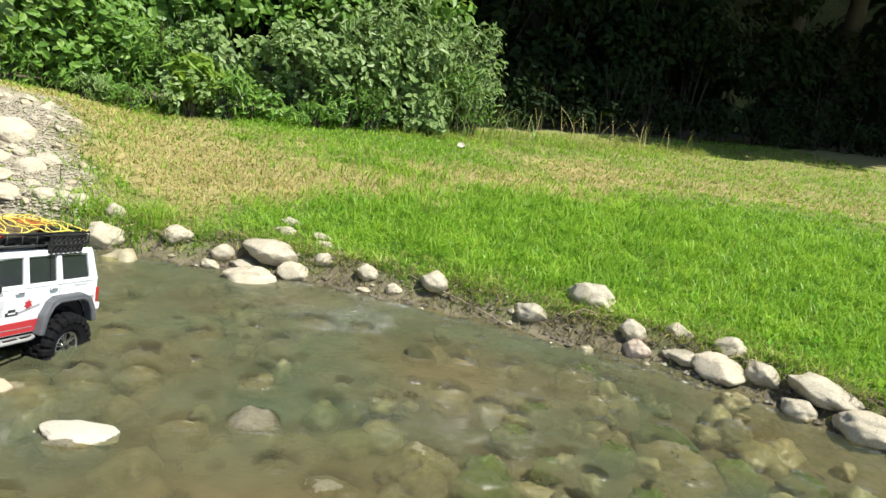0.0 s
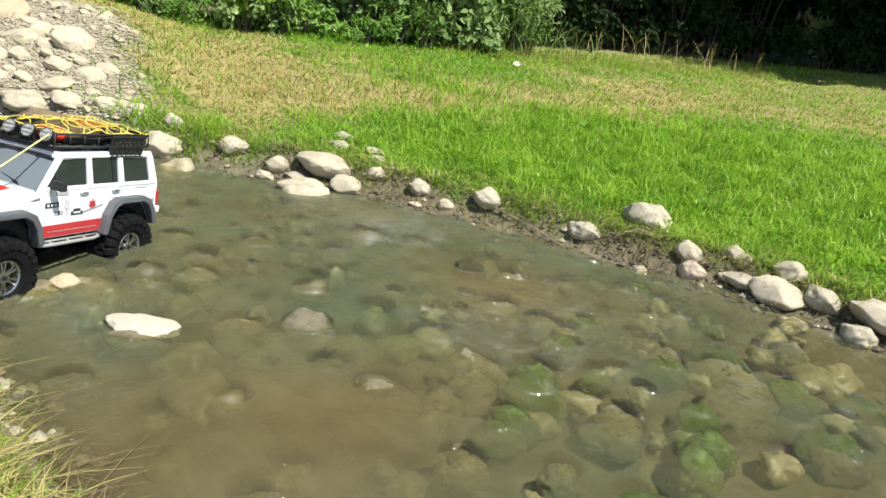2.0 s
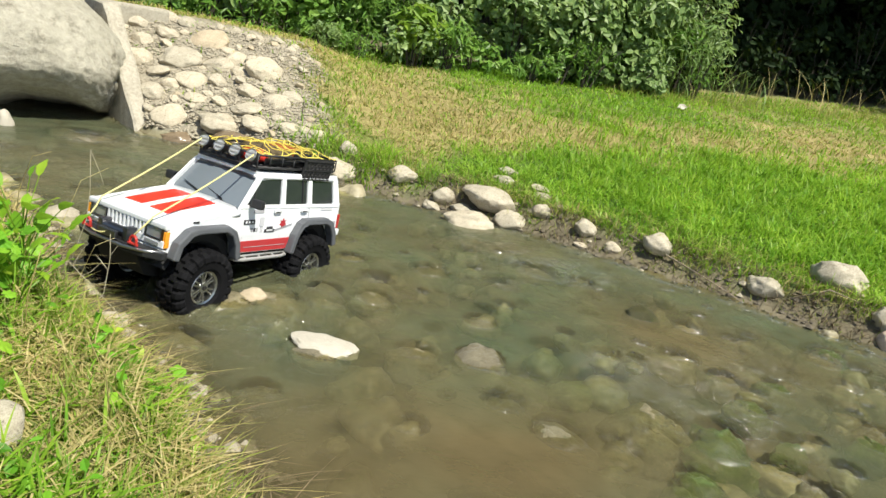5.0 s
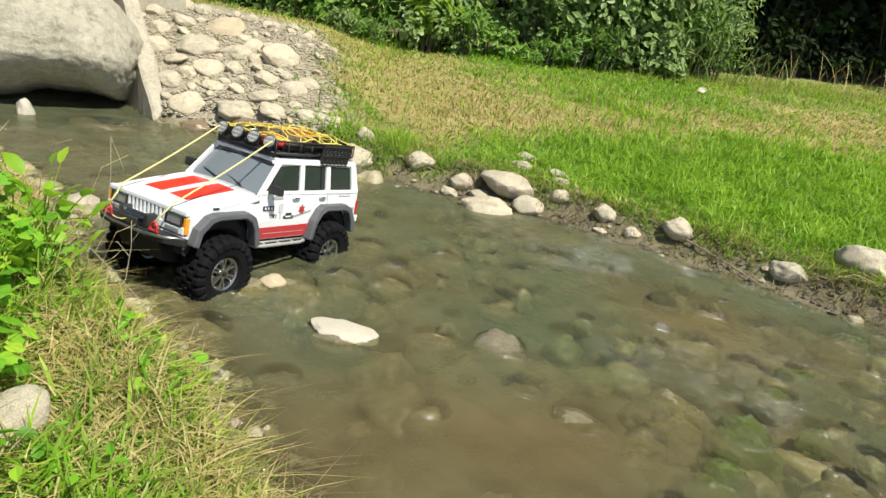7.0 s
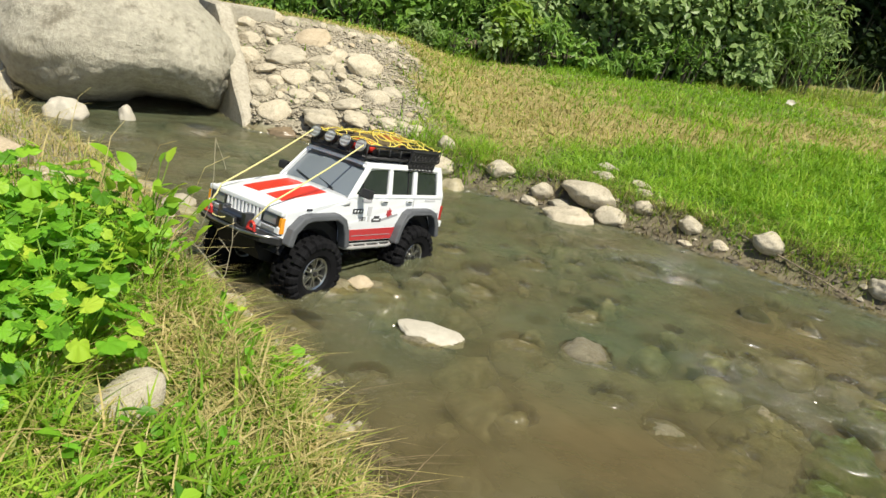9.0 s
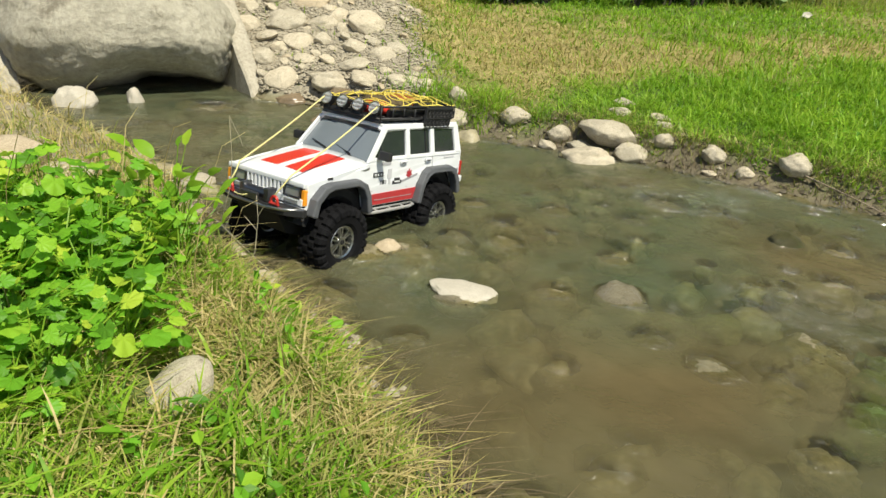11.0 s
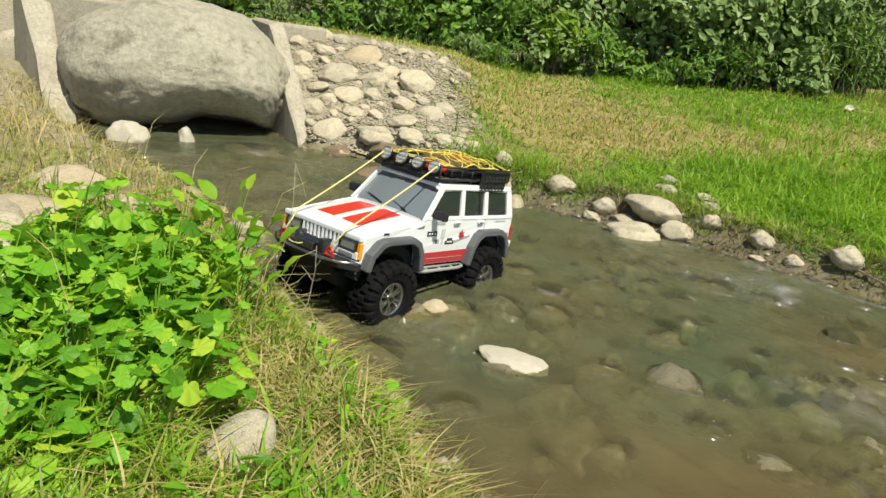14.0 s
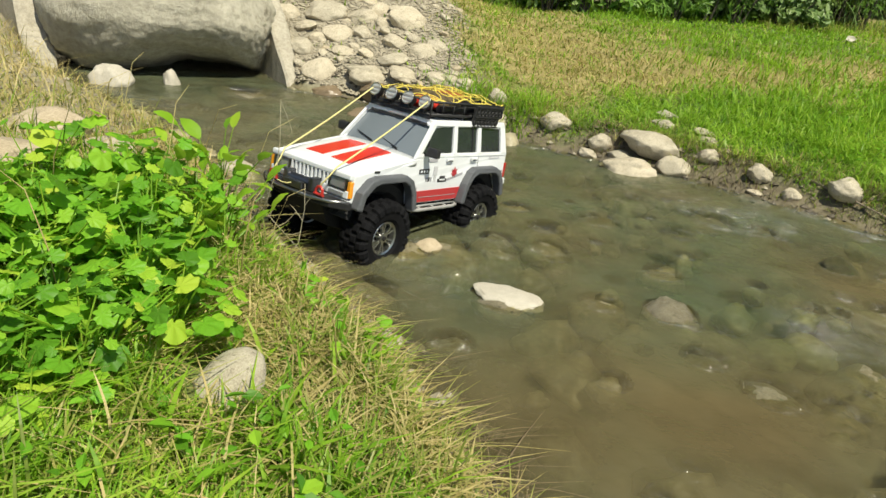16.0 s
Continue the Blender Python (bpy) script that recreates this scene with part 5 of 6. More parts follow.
# far bank turf: denser near the stream, thinner beyond
x, y = scatter(880000, -1.6, 6.2, 0.2, 5.9)
z, f, nb = land(x, y)
dist = np.hypot(x - 0.2, y)
keep = (f > 0.06 + 0.05 * wob(x, y, 9)) & (y < 4.95 + 0.25 * np.maximum(0, x - 1.2)) & (rng.random(len(x)) < np.clip((1.7 / dist) ** 1.6, 0.10, 0.85)) & (rng.random(len(x)) > 0.93 * on_scree(x, y, f))
x, y, f = x[keep], y[keep], f[keep]
far = np.clip(np.hypot(x - 0.2, y) / 1.9, 0.9, 2.6) ** 0.75
g = greenness(x, y, f)
pick = rng.random(len(x))
thin = rng.random(len(x)) < 0.85 + 0.3 * wob(x, y, 12, 1.1)
isg = pick < 0.10 + 0.24 * np.clip(wob(x, y, 5, 0.4) + 0.4 * wob(x, y, 15, 1.4), 0, 1) + g * 0.78
ism = ~isg & thin & (pick < 0.60 + 0.3 * wob(x, y, 1.7, 5.0) + 0.15 * wob(x, y, 7.0, 1.0) + 0.42 * g)
isd = ~isg & thin & ~ism
lush = (0.028 + 0.028 * ease(0.5, 1.2, x[isg]) * ease(0.1, 0.35, f[isg]) * ease(2.4, 1.5, f[isg])) * (1 + 0.4 * wob(x[isg], y[isg], 13, 0.5) + 0.35 * wob(x[isg], y[isg], 31, 1.5))
blades("grass", x[isg], y[isg], lush * far[isg] ** 0.5, 0.0042 * far[isg], 1.15, grass_green, rng, "short bright green grass along the bank")
blades("grass", x[ism], y[ism], 0.036 * (1 + 0.4 * wob(x[ism], y[ism], 6, 0.9)), 0.0034 * far[ism], 2.0, grass_mixed, rng, "yellowing short grass")
blades("grass", x[isd], y[isd], 0.040, 0.0034 * far[isd], 2.4, grass_dry, rng, "dried-out straw coloured turf", base_drop=0.001)
# long bright blades lying over one another in the lush strip
x, y = scatter(60000, 0.5, 4.2, 1.0, 3.4)
z, f, nb = land(x, y)
keep = (f > 0.10) & (rng.random(len(x)) < greenness(x, y, f) * ease(2.4, 1.5, f) * np.clip(0.35 + 0.9 * wob(x, y, 7, 0.2) + 0.5 * wob(x, y, 19, 1.2), 0.04, 1))
x, y, f = x[keep], y[keep], f[keep]
blades("grass", x, y, 0.062 * (1 + 0.3 * wob(x, y, 9, 2.0)), 0.0042, 1.3, grass_fresh, rng, "long fresh grass lying over on the lush bank", segs=3)
# taller fringe under the hedge
x, y = scatter(26000, -2.5, 4.2, 3.9, 5.4)
z, f, nb = land(x, y)
edge = 4.42 + 0.25 * ease(1.2, 2.6, x) + 0.14 * wob(x, y * 0, 3)
keep = (y > edge) & (y < edge + 0.4)
keep &= rng.random(len(x)) < np.clip(0.35 + 0.6 * wob(x, y, 4, 1.2), 0.05, 1)
blades("grass", x[keep], y[keep], 0.055 * (1 + 0.5 * wob(x[keep], y[keep], 5)), 0.005, 1.1, grass_green, rng, "uncut green grass under the hedge", segs=3)
x, y = scatter(4200, 1.6, 4.5, 4.3, 5.3)
keep = (y > 4.52 + 0.12 * (x - 1.6)) & (y < 4.9 + 0.12 * (x - 1.6))
blades("grass", x[keep], y[keep], 0.09, 0.004, 1.0, grass_mixed, rng, "tall seeding grass at the wood's edge", segs=3)
x, y = scatter(70, 2.2, 4.3, 4.75, 5.4)
blades("grass", x, y, 0.30, 0.004, 0.6, grass_dry, rng, "pale seed stalks before the dark wood", segs=4)

# bank edges: overhanging dry grass and roots
x, y = scatter(60000, -1.0, 2.3, 0.6, 2.7)
z, f, nb = land(x, y)
keep = (f > 0.0) & (f < 0.16) & (rng.random(len(x)) < 0.7 + 0.4 * wob(x, y, 7)) & (on_scree(x, y, f) < 0.4)
tuft = (f > 0.05) & (f < 0.27) & (rng.random(len(x)) < 0.5 + 0.5 * wob(x, y, 9, 3.0)) & (on_scree(x, y, f) < 0.4)
half = tuft & (rng.random(len(x)) < 0.45)
blades("grass", x[half], y[half], 0.052, 0.0026, 1.2, grass_dry, rng, "dry grass hanging over the bank edge", cast=(-0.2, -0.7), segs=3)
half = tuft & ~half
blades("grass", x[half], y[half], 0.046, 0.0032, 1.0, grass_mixed, rng, "yellowing grass hanging over the bank edge", cast=(-0.2, -0.6), segs=3)
blades("grass", x[keep], y[keep], 0.034, 0.0028, 0.95, grass_mixed, rng, "straggling grass on the muddy bank edge", cast=(-0.1, -0.5))

# near bank
x, y = scatter(150000, -1.0, 0.36, 0.15, 1.5)
xe, ye = scatter(9000, -2.0, -0.6, 1.0, 2.5)
x, y = np.concatenate([x, xe]), np.concatenate([y, ye])
z, f, nb = land(x, y)
bare = ease(-0.36, -0.50, x + 0.25 * (y - 0.8) + 0.05 * wob(x, y, 9)) * ease(0.55, 0.7, y)
keep = (nb > 0.015 + 0.03 * wob(x, y, 11)) & (rng.random(len(x)) < np.clip(0.75 - 0.55 * ease(0.9, 1.35, y), 0.15, 1) * (1 - 0.88 * bare))
keep &= (np.hypot(x + 0.112, y - 0.582) > 0.052) & (rng.random(len(x)) < 0.30 + 0.70 * ease(0.02, 0.16, nb + 0.03 * wob(x, y, 15)))
x, y, nb = x[keep], y[keep], nb[keep]
pick = rng.random(len(x))
dry = np.clip(0.50 + 0.5 * wob(x, y, 7, 2.0) + 0.5 * ease(1.15, 1.45, y) - 0.5 * ease(0.55, 0.35, y) + 0.25 * ease(0.2, 0.05, nb), 0.04, 0.95)
isd, ism = pick < dry * 0.55, (pick >= dry * 0.55) & (pick < dry * 0.55 + 0.36)
isg = ~isd & ~ism
clump = 1 + 0.5 * wob(x, y, 17, 0.3) + 0.3 * wob(x, y, 37, 1.3)
blades("grass", x[isg], y[isg], 0.042 * clump[isg], 0.0026, 0.9, grass_green, rng, "uncut green grass on the near bank", segs=3)
blades("grass", x[ism], y[ism], 0.042 * clump[ism], 0.0023, 1.1, grass_mixed, rng, "yellow-green uncut grass on the near bank", segs=3)
blades("grass", x[isd], y[isd], 0.050, 0.0022, 1.9, grass_dry, rng, "dry straw lying on the near bank", segs=3)
x, y = scatter(1300, -1.5, 0.3, 0.2, 1.5)
z, f, nb = land(x, y)
keep = (nb > 0.02) & (np.hypot(x + 0.112, y - 0.56) > 0.07)
blades("grass", x[keep], y[keep], 0.078, 0.0026, 0.9, grass_mixed, rng, "long grass standing out of the near bank", segs=4)
x, y = scatter(26000, -1.9, -0.45, 0.95, 2.4)
z, f, nb = land(x, y)
keep = (nb > 0.02) & (rng.random(len(x)) < 0.42 + 0.6 * wob(x, y, 5, 0.2))
pick = keep & (rng.random(len(x)) < 0.6)
blades("grass", x[pick], y[pick], 0.045, 0.0026, 2.3, grass_dry, rng, "matted dry grass on the near bank by the culvert", segs=3)
pick = keep & ~pick & (rng.random(len(x)) < 0.5)
blades("grass", x[pick], y[pick], 0.05, 0.003, 1.2, grass_mixed, rng, "short yellowing grass on the near bank by the culvert", segs=3)
keep = nb > 0.02
keep &= rng.random(len(x)) < np.where(x < -0.95, 0.045, 0.02)
blades("grass", x[keep], y[keep], 0.09 * (1 + 0.5 * wob(x[keep], y[keep], 8)), 0.0026, 1.1, grass_dry, rng, "tall dry grass beside the culvert", segs=4)
x, y = scatter(700, -0.4, 0.25, 0.4, 0.95)
z, f, nb = land(x, y)
keep = (nb > 0.0) & (nb < 0.12)
blades("grass", x[keep], y[keep], 0.050, 0.0026, 0.9, grass_mixed, rng, "grass leaning over the water", segs=4, cast=(0.7, 0.2))
# long lush blades sweeping over at the foot of the bank
x, y = scatter(1500, -0.75, 0.0, 0.12, 0.46)
z, f, nb = land(x, y)
keep = (nb > 0.10) & (rng.random(len(x)) < ease(0.42, 0.28, y + 0.25 * (x + 0.3)))
blades("grass", x[keep], y[keep], 0.062, 0.0046, 1.0, grass_fresh, rng, "long lush grass sweeping over on the near bank", segs=4, cast=(0.9, 0.1))
# broad fresh blades and lying straw on the near bank
x, y = scatter(5500, -0.6, 0.3, 0.15, 0.95)
z, f, nb = land(x, y)
keep = (nb > 0.06) & (rng.random(len(x)) < np.clip(0.25 + 0.8 * wob(x, y, 11, 0.9) + 0.7 * ease(0.55, 0.35, y), 0, 1)) & (np.hypot(x + 0.112, y - 0.57) > 0.06)
blades("grass", x[keep], y[keep], 0.058, 0.0055, 0.95, grass_green, rng, "broad fresh green blades on the near bank", segs=3)
x, y = scatter(900, -0.6, 0.3, 0.3, 1.2)
z, f, nb = land(x, y)
keep = (nb > 0.07) & (rng.random(len(x)) < 0.3 + 0.5 * wob(x, y, 6, 1.9)) & (np.hypot(x + 0.112, y - 0.57) > 0.055)
blades("straw", x[keep], y[keep], 0.048, 0.0022, 2.0, grass_dry, rng, "pale straw lying across the near bank grass", base_drop=-0.018, segs=4)["category"] = "straw"
# green tufts at the foot of the cobbles
for cx, cy, r0 in ((0.17, 2.34, 0.05), (-0.03, 2.45, 0.07), (0.0, 2.36, 0.05), (0.22, 2.44, 0.06)):
    k = 150
    x, y = rng.normal(cx, r0, k), rng.normal(cy, r0 * 0.7, k)
    blades("grass_tuft", x, y, 0.075, 0.0035, 0.85, grass_green, rng, "green grass tuft between the bank stones", segs=3)


# ---- leaves ----
def leaf_cloud(centres, normals, size, rng_, shape):
    """Leaves of the given flat shape (u, v, lift), laid at the centres and facing along the normals; returns verts and faces."""
    k = len(centres)
    nrm = normals / np.maximum(np.linalg.norm(normals, axis=1, keepdims=True), 1e-6)
    ref = rng_.normal(size=(k, 3))
    ax = np.cross(nrm, ref)
    ax /= np.maximum(np.linalg.norm(ax, axis=1, keepdims=True), 1e-6)
    ay = np.cross(nrm, ax)
    sc = (size * rng_.uniform(0.55, 1.25, k))[:, None, None]
    sh = np.array(shape)
    v = centres[:, None, :] + sc * (sh[None, :, 0:1] * ax[:, None, :] + sh[None, :, 1:2] * ay[:, None, :] + sh[None, :, 2:3] * nrm[:, None, :])
    return v.reshape(-1, 3)


LEAF6 = [(0, -0.5, 0), (0.30, -0.15, 0.10), (0.24, 0.22, 0.08), (0, 0.55, -0.06), (-0.24, 0.22, 0.08), (-0.30, -0.15, 0.10)]
LEAF6_FACES = [(0, 1, 2, 3), (0, 3, 4, 5)]
LEAF_LONG = [(0, -0.6, 0), (0.15, -0.1, 0.05), (0, 0.75, -0.15), (-0.15, -0.1, 0.05)]
LEAF_LONG_FACES = [(0, 1, 2), (0, 2, 3)]


def foliage(name, centres, normals, size, material, parent, rng_, long=False, label=""):
    shape, fs = (LEAF_LONG, LEAF_LONG_FACES) if long else (LEAF6, LEAF6_FACES)
    v = leaf_cloud(centres, normals, size, rng_, shape)
    k, per = len(centres), len(shape)
    faces = []
    for fc in fs:
        faces += (np.arange(k)[:, None] * per + np.array(fc)).tolist()
    return part_of(name, mesh_from(name, v.tolist(), faces), material, parent, label)


def lumpy(rng_, count, r, lumps=14):
    """Points gathered in clumps through a rounded volume of radii r, with outward directions."""
    c = rng_.normal(size=(lumps, 3))
    c /= np.linalg.norm(c, axis=1, keepdims=True)
    c *= rng_.uniform(0.3, 0.95, (lumps, 1)) * np.array(r)
    which = rng_.integers(0, lumps, count)
    d = rng_.normal(size=(count, 3))
    d /= np.linalg.norm(d, axis=1, keepdims=True)
    off = d * (rng_.uniform(0.25, 1.0, (count, 1)) ** 0.5) * (min(r) * rng_.uniform(0.28, 0.62, lumps))[which][:, None]
    return c[which] + off, d


def shrub(x, y, w, d, h_, count, size, material, seed, label, name="shrub", long=False):
    g = np.random.default_rng(seed)
    z0 = ground_z(x, y)
    ob = tagged(new(name), label, "shrub", "shrubs of the hedge")
    ob.matrix_world = pose(x, y, z0)
    for i in range(6):
        bm = bmesh.new()
        a = g.uniform(0, 6.28)
        tipx, tipy = math.cos(a) * w * 0.4 * g.random(), math.sin(a) * d * 0.4 * g.random()
        tube(bm, [(tipx * 0.2, tipy * 0.2, -0.03), (tipx * 0.5, tipy * 0.5, h_ * 0.4), (tipx, tipy, h_ * g.uniform(0.7, 0.95))], 0.008, 5, 0.3)
        part("stem", bm, bark, ob)
    p_, n_ = lumpy(g, count, (w / 2, d / 2, h_ / 2), 22)
    p_[:, 2] += h_ * 0.52
    p_[:, 2] = np.abs(p_[:, 2] - 0.02) + 0.02
    n_ = n_ * 0.7 + g.normal(size=n_.shape) * 0.4 + np.array([0.3, -0.55, 0.7])
    foliage("foliage", p_, n_, size, material, ob, g, long)
    return ob


hr = random.Random(17)
k = 0
for x0 in np.arange(-3.4, 2.15, 0.36):
    yb = 4.70 + 0.26 * float(ease(1.0, 2.6, np.array([x0]))[0])
    k += 1
    xa = float(x0) + hr.uniform(-0.1, 0.1)
    shrub(xa, yb + hr.uniform(0.02, 0.28), hr.uniform(0.5, 0.85), hr.uniform(0.4, 0.65), hr.uniform(0.45, 0.95), 1500, hr.choice((0.045, 0.058, 0.072)), hr.choice((hedge_leaf, pale_leaf)), 20 + k,
          hr.choice(("dense sunlit green bramble bush", "leafy nettle clump in the sun")), long=hr.random() < 0.35)
    if k % 2:
        shrub(xa + 0.2, yb + hr.uniform(0.6, 0.9), 1.15, 0.85, hr.uniform(1.5, 2.1), 2300, hr.choice((0.07, 0.09)), hedge_leaf, 60 + k, "tall leafy green hedge bush")
for x0, y0, hh, cc in ((1.85, 4.95, 0.95, 1900), (2.2, 5.1, 0.85, 1600), (1.5, 4.9, 0.9, 1800)):
    shrub(x0, y0, 0.75, 0.6, hh, int(cc * 0.6), 0.065, pale_leaf, 90 + int(x0 * 10), "airy grey-green bush at the end of the hedge", long=True)
    shrub(x0 + 0.1, y0 + 0.2, 0.8, 0.6, hh * 0.9, int(cc * 0.35), 0.05, pale_leaf, 95 + int(x0 * 10), "airy grey-green bush at the end of the hedge")
x, y = scatter(170, 1.3, 2.75, 4.72, 5.15)
blades("grass", x, y, 0.48 - 0.12 * (x - 1.3), 0.006, 0.75, pale_leaf, rng, "tall reedy stems at the end of the hedge", segs=5)
x, y = scatter(140, -2.5, 1.6, 4.6, 4.9)
blades("grass", x, y, 0.32, 0.007, 0.5, hedge_leaf, rng, "tall stems pushing out of the hedge", segs=5)
for i, x0 in enumerate(np.arange(-2.6, 2.3, 0.24)):
    yb = 4.58 + 0.22 * float(ease(1.0, 2.4, np.array([x0]))[0])
    shrub(float(x0) + hr.uniform(-0.08, 0.08), yb + hr.uniform(-0.03, 0.12), hr.uniform(0.34, 0.55), 0.32, hr.uniform(0.16, 0.36), 330, hr.choice((0.034, 0.042, 0.055)), hr.choice((hedge_leaf, pale_leaf, hedge_leaf)), 400 + i,
          hr.choice(("low bramble spray at the foot of the hedge", "low nettles at the foot of the hedge")), "low_shrub", long=hr.random() < 0.4)
shrub(0.33, 4.62, 0.30, 0.26, 0.40, 190, 0.10, lime_leaf, 99, "lime-green leafy seedling before the hedge", "young_plant", True)


# ---- wood behind, its shade put into near-black colours ----
def tree(x, y, height, spread, count, seed, low=2.4):
    g = np.random.default_rng(seed)
    z0 = ground_z(x, y)
    ob = tagged(new("tree"), "added shade tree with a dense near-black leafy crown", "tree", "trees of the wood")
    ob.matrix_world = pose(x, y, z0)
    bm = bmesh.new()
    tube(bm, [(0, 0, -0.1), (0.05, 0.03, height * 0.3), (0.0, 0.1, height * 0.6), (0.1, 0.1, height * 0.92)], 0.14, 10, 0.25)
    for i in range(9):
        a, zz = i * 2.4, height * (0.32 + 0.06 * i)
        e = spread * g.uniform(0.5, 0.85)
        tube(bm, [(0.03, 0.05, zz), (math.cos(a) * e * 0.5, math.sin(a) * e * 0.5, zz + 0.3), (math.cos(a) * e, math.sin(a) * e, zz + 0.45)], 0.05, 6, 0.3)
    part("trunk", bm, bark, ob, smooth=True)
    p_, n_ = lumpy(g, count, (spread, spread, (height - low) / 2), 60)
    # crown shifted off its trunk to throw shade over the wood's edge
    p_[:, 1] -= 1.7
    p_[:, 0] += 0.5
    p_[:, 2] += (height + low) / 2
    p_[:, 2] = np.maximum(p_[:, 2], low * 0.9 + 0.2 * g.random(count))
    foliage("crown", p_, n_ + np.array([0, 0, 0.7]), 0.30, wood_shade_leaf, ob, g)
    return ob


# unseen trees, added to shade the wood and keep sky off the water
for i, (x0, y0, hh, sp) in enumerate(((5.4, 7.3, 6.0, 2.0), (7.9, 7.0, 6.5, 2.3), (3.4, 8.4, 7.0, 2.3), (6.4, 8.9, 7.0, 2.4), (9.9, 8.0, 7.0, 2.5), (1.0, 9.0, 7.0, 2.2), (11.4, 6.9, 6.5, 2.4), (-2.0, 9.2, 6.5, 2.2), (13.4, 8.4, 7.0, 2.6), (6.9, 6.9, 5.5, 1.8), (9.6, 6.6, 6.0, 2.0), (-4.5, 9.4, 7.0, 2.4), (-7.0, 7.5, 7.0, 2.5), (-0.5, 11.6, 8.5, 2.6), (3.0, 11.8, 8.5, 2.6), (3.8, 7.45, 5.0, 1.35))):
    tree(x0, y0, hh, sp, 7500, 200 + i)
# undergrowth in the near-black leaf, darkness held in the colour
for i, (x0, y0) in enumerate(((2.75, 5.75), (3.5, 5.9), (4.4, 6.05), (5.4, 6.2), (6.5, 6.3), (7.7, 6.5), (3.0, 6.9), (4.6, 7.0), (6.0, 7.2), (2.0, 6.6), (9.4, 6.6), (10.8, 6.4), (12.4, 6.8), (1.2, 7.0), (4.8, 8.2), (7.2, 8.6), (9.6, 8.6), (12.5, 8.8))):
    shrub(x0, y0 + 0.35, 1.7, 1.0, 1.75, 1500, 0.10, wood_shade_leaf, 300 + i, "undergrowth with the wood's shade put into near-black leaves", "undergrowth")
# low row added to hide the sunlit strip; its shade is leaf colour
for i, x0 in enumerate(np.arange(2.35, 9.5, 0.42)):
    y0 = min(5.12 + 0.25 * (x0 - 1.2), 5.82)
    shrub(float(x0), float(y0), 0.75, 0.45, hr.uniform(0.35, 0.7), 420, 0.06, wood_shade_leaf, 500 + i, "added low weeds, shade put into their near-black leaves", "undergrowth")
# backdrop sheet painted near-black in place of the wood's deep shade
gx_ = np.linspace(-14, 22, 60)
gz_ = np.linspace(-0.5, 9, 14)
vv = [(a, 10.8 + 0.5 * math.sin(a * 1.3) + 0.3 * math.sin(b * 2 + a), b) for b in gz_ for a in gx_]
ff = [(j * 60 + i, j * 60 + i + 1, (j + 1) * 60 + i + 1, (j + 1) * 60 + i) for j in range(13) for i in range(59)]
wood_depth_shade = surface("far_wood_shade", (0.004, 0.007, 0.003), (0.012, 0.018, 0.007), 3, 1.0, 0.5, 0.05)
wood_depth_shade.node_tree.nodes["Principled BSDF"].inputs["Specular IOR Level"].default_value = 0.05
tagged(part_of("backdrop", mesh_from("backdrop", vv, ff), wood_depth_shade, smooth=True), "near-black sheet standing in for the wood's unlit depth", "backdrop", kind="structure")


# ---- broad-leaved weeds on the near bank ----
def weed_leaf_mesh(seed):
    """Rounded, scalloped leaf with a notch at the stalk, pleated along its veins."""
    g = random.Random(seed)
    bm = bmesh.new()
    k = 28
    lobes = 5 if seed % 2 else 7
    tilt = [g.uniform(-0.04, 0.04) for _ in range(4)]
    hub = bm.verts.new((0, 0.04, 0))
    rings = []
    for ring in (0.36, 0.72, 1.0):
        row = []
        for i in range(k):
            a = 2 * math.pi * i / k
            r = 0.5 * (1 + 0.07 * math.cos(lobes * a) + 0.03 * math.cos(3 * lobes * a) + tilt[0] * math.sin(a) + tilt[1] * math.cos(2 * a)) * (1 - 0.62 * math.exp(-((a - math.pi) / 0.22) ** 2))
            r = r * (1 + 0.05 * g.uniform(-1, 1) * (ring == 1.0))
            u, v = r * ring * math.sin(a), r * ring * math.cos(a)
            up = 0.035 * ring * math.cos(lobes * a) + 0.13 * ring ** 2 * (1 - 0.75 * ring) - 0.06 * ring ** 3 + (tilt[2] * u + tilt[3] * v) * ring
            row.append(bm.verts.new((u, v + 0.04 + 0.30 * ring * ring * 0.6, up)))
        rings.append(row)
    for i in range(k):
        j = (i + 1) % k
        bm.faces.new((hub, rings[0][j], rings[0][i]))
        for p0, p1 in zip(rings, rings[1:]):
            bm.faces.new((p0[i], p0[j], p1[j], p1[i]))
    bmesh.ops.recalc_face_normals(bm, faces=bm.faces[:])
    me = bpy.data.meshes.new("leaf")
    bm.to_mesh(me)
    bm.free()
    me.materials.append(weed_leaf)
    me.polygons.foreach_set("use_smooth", [True] * len(me.polygons))
    return me


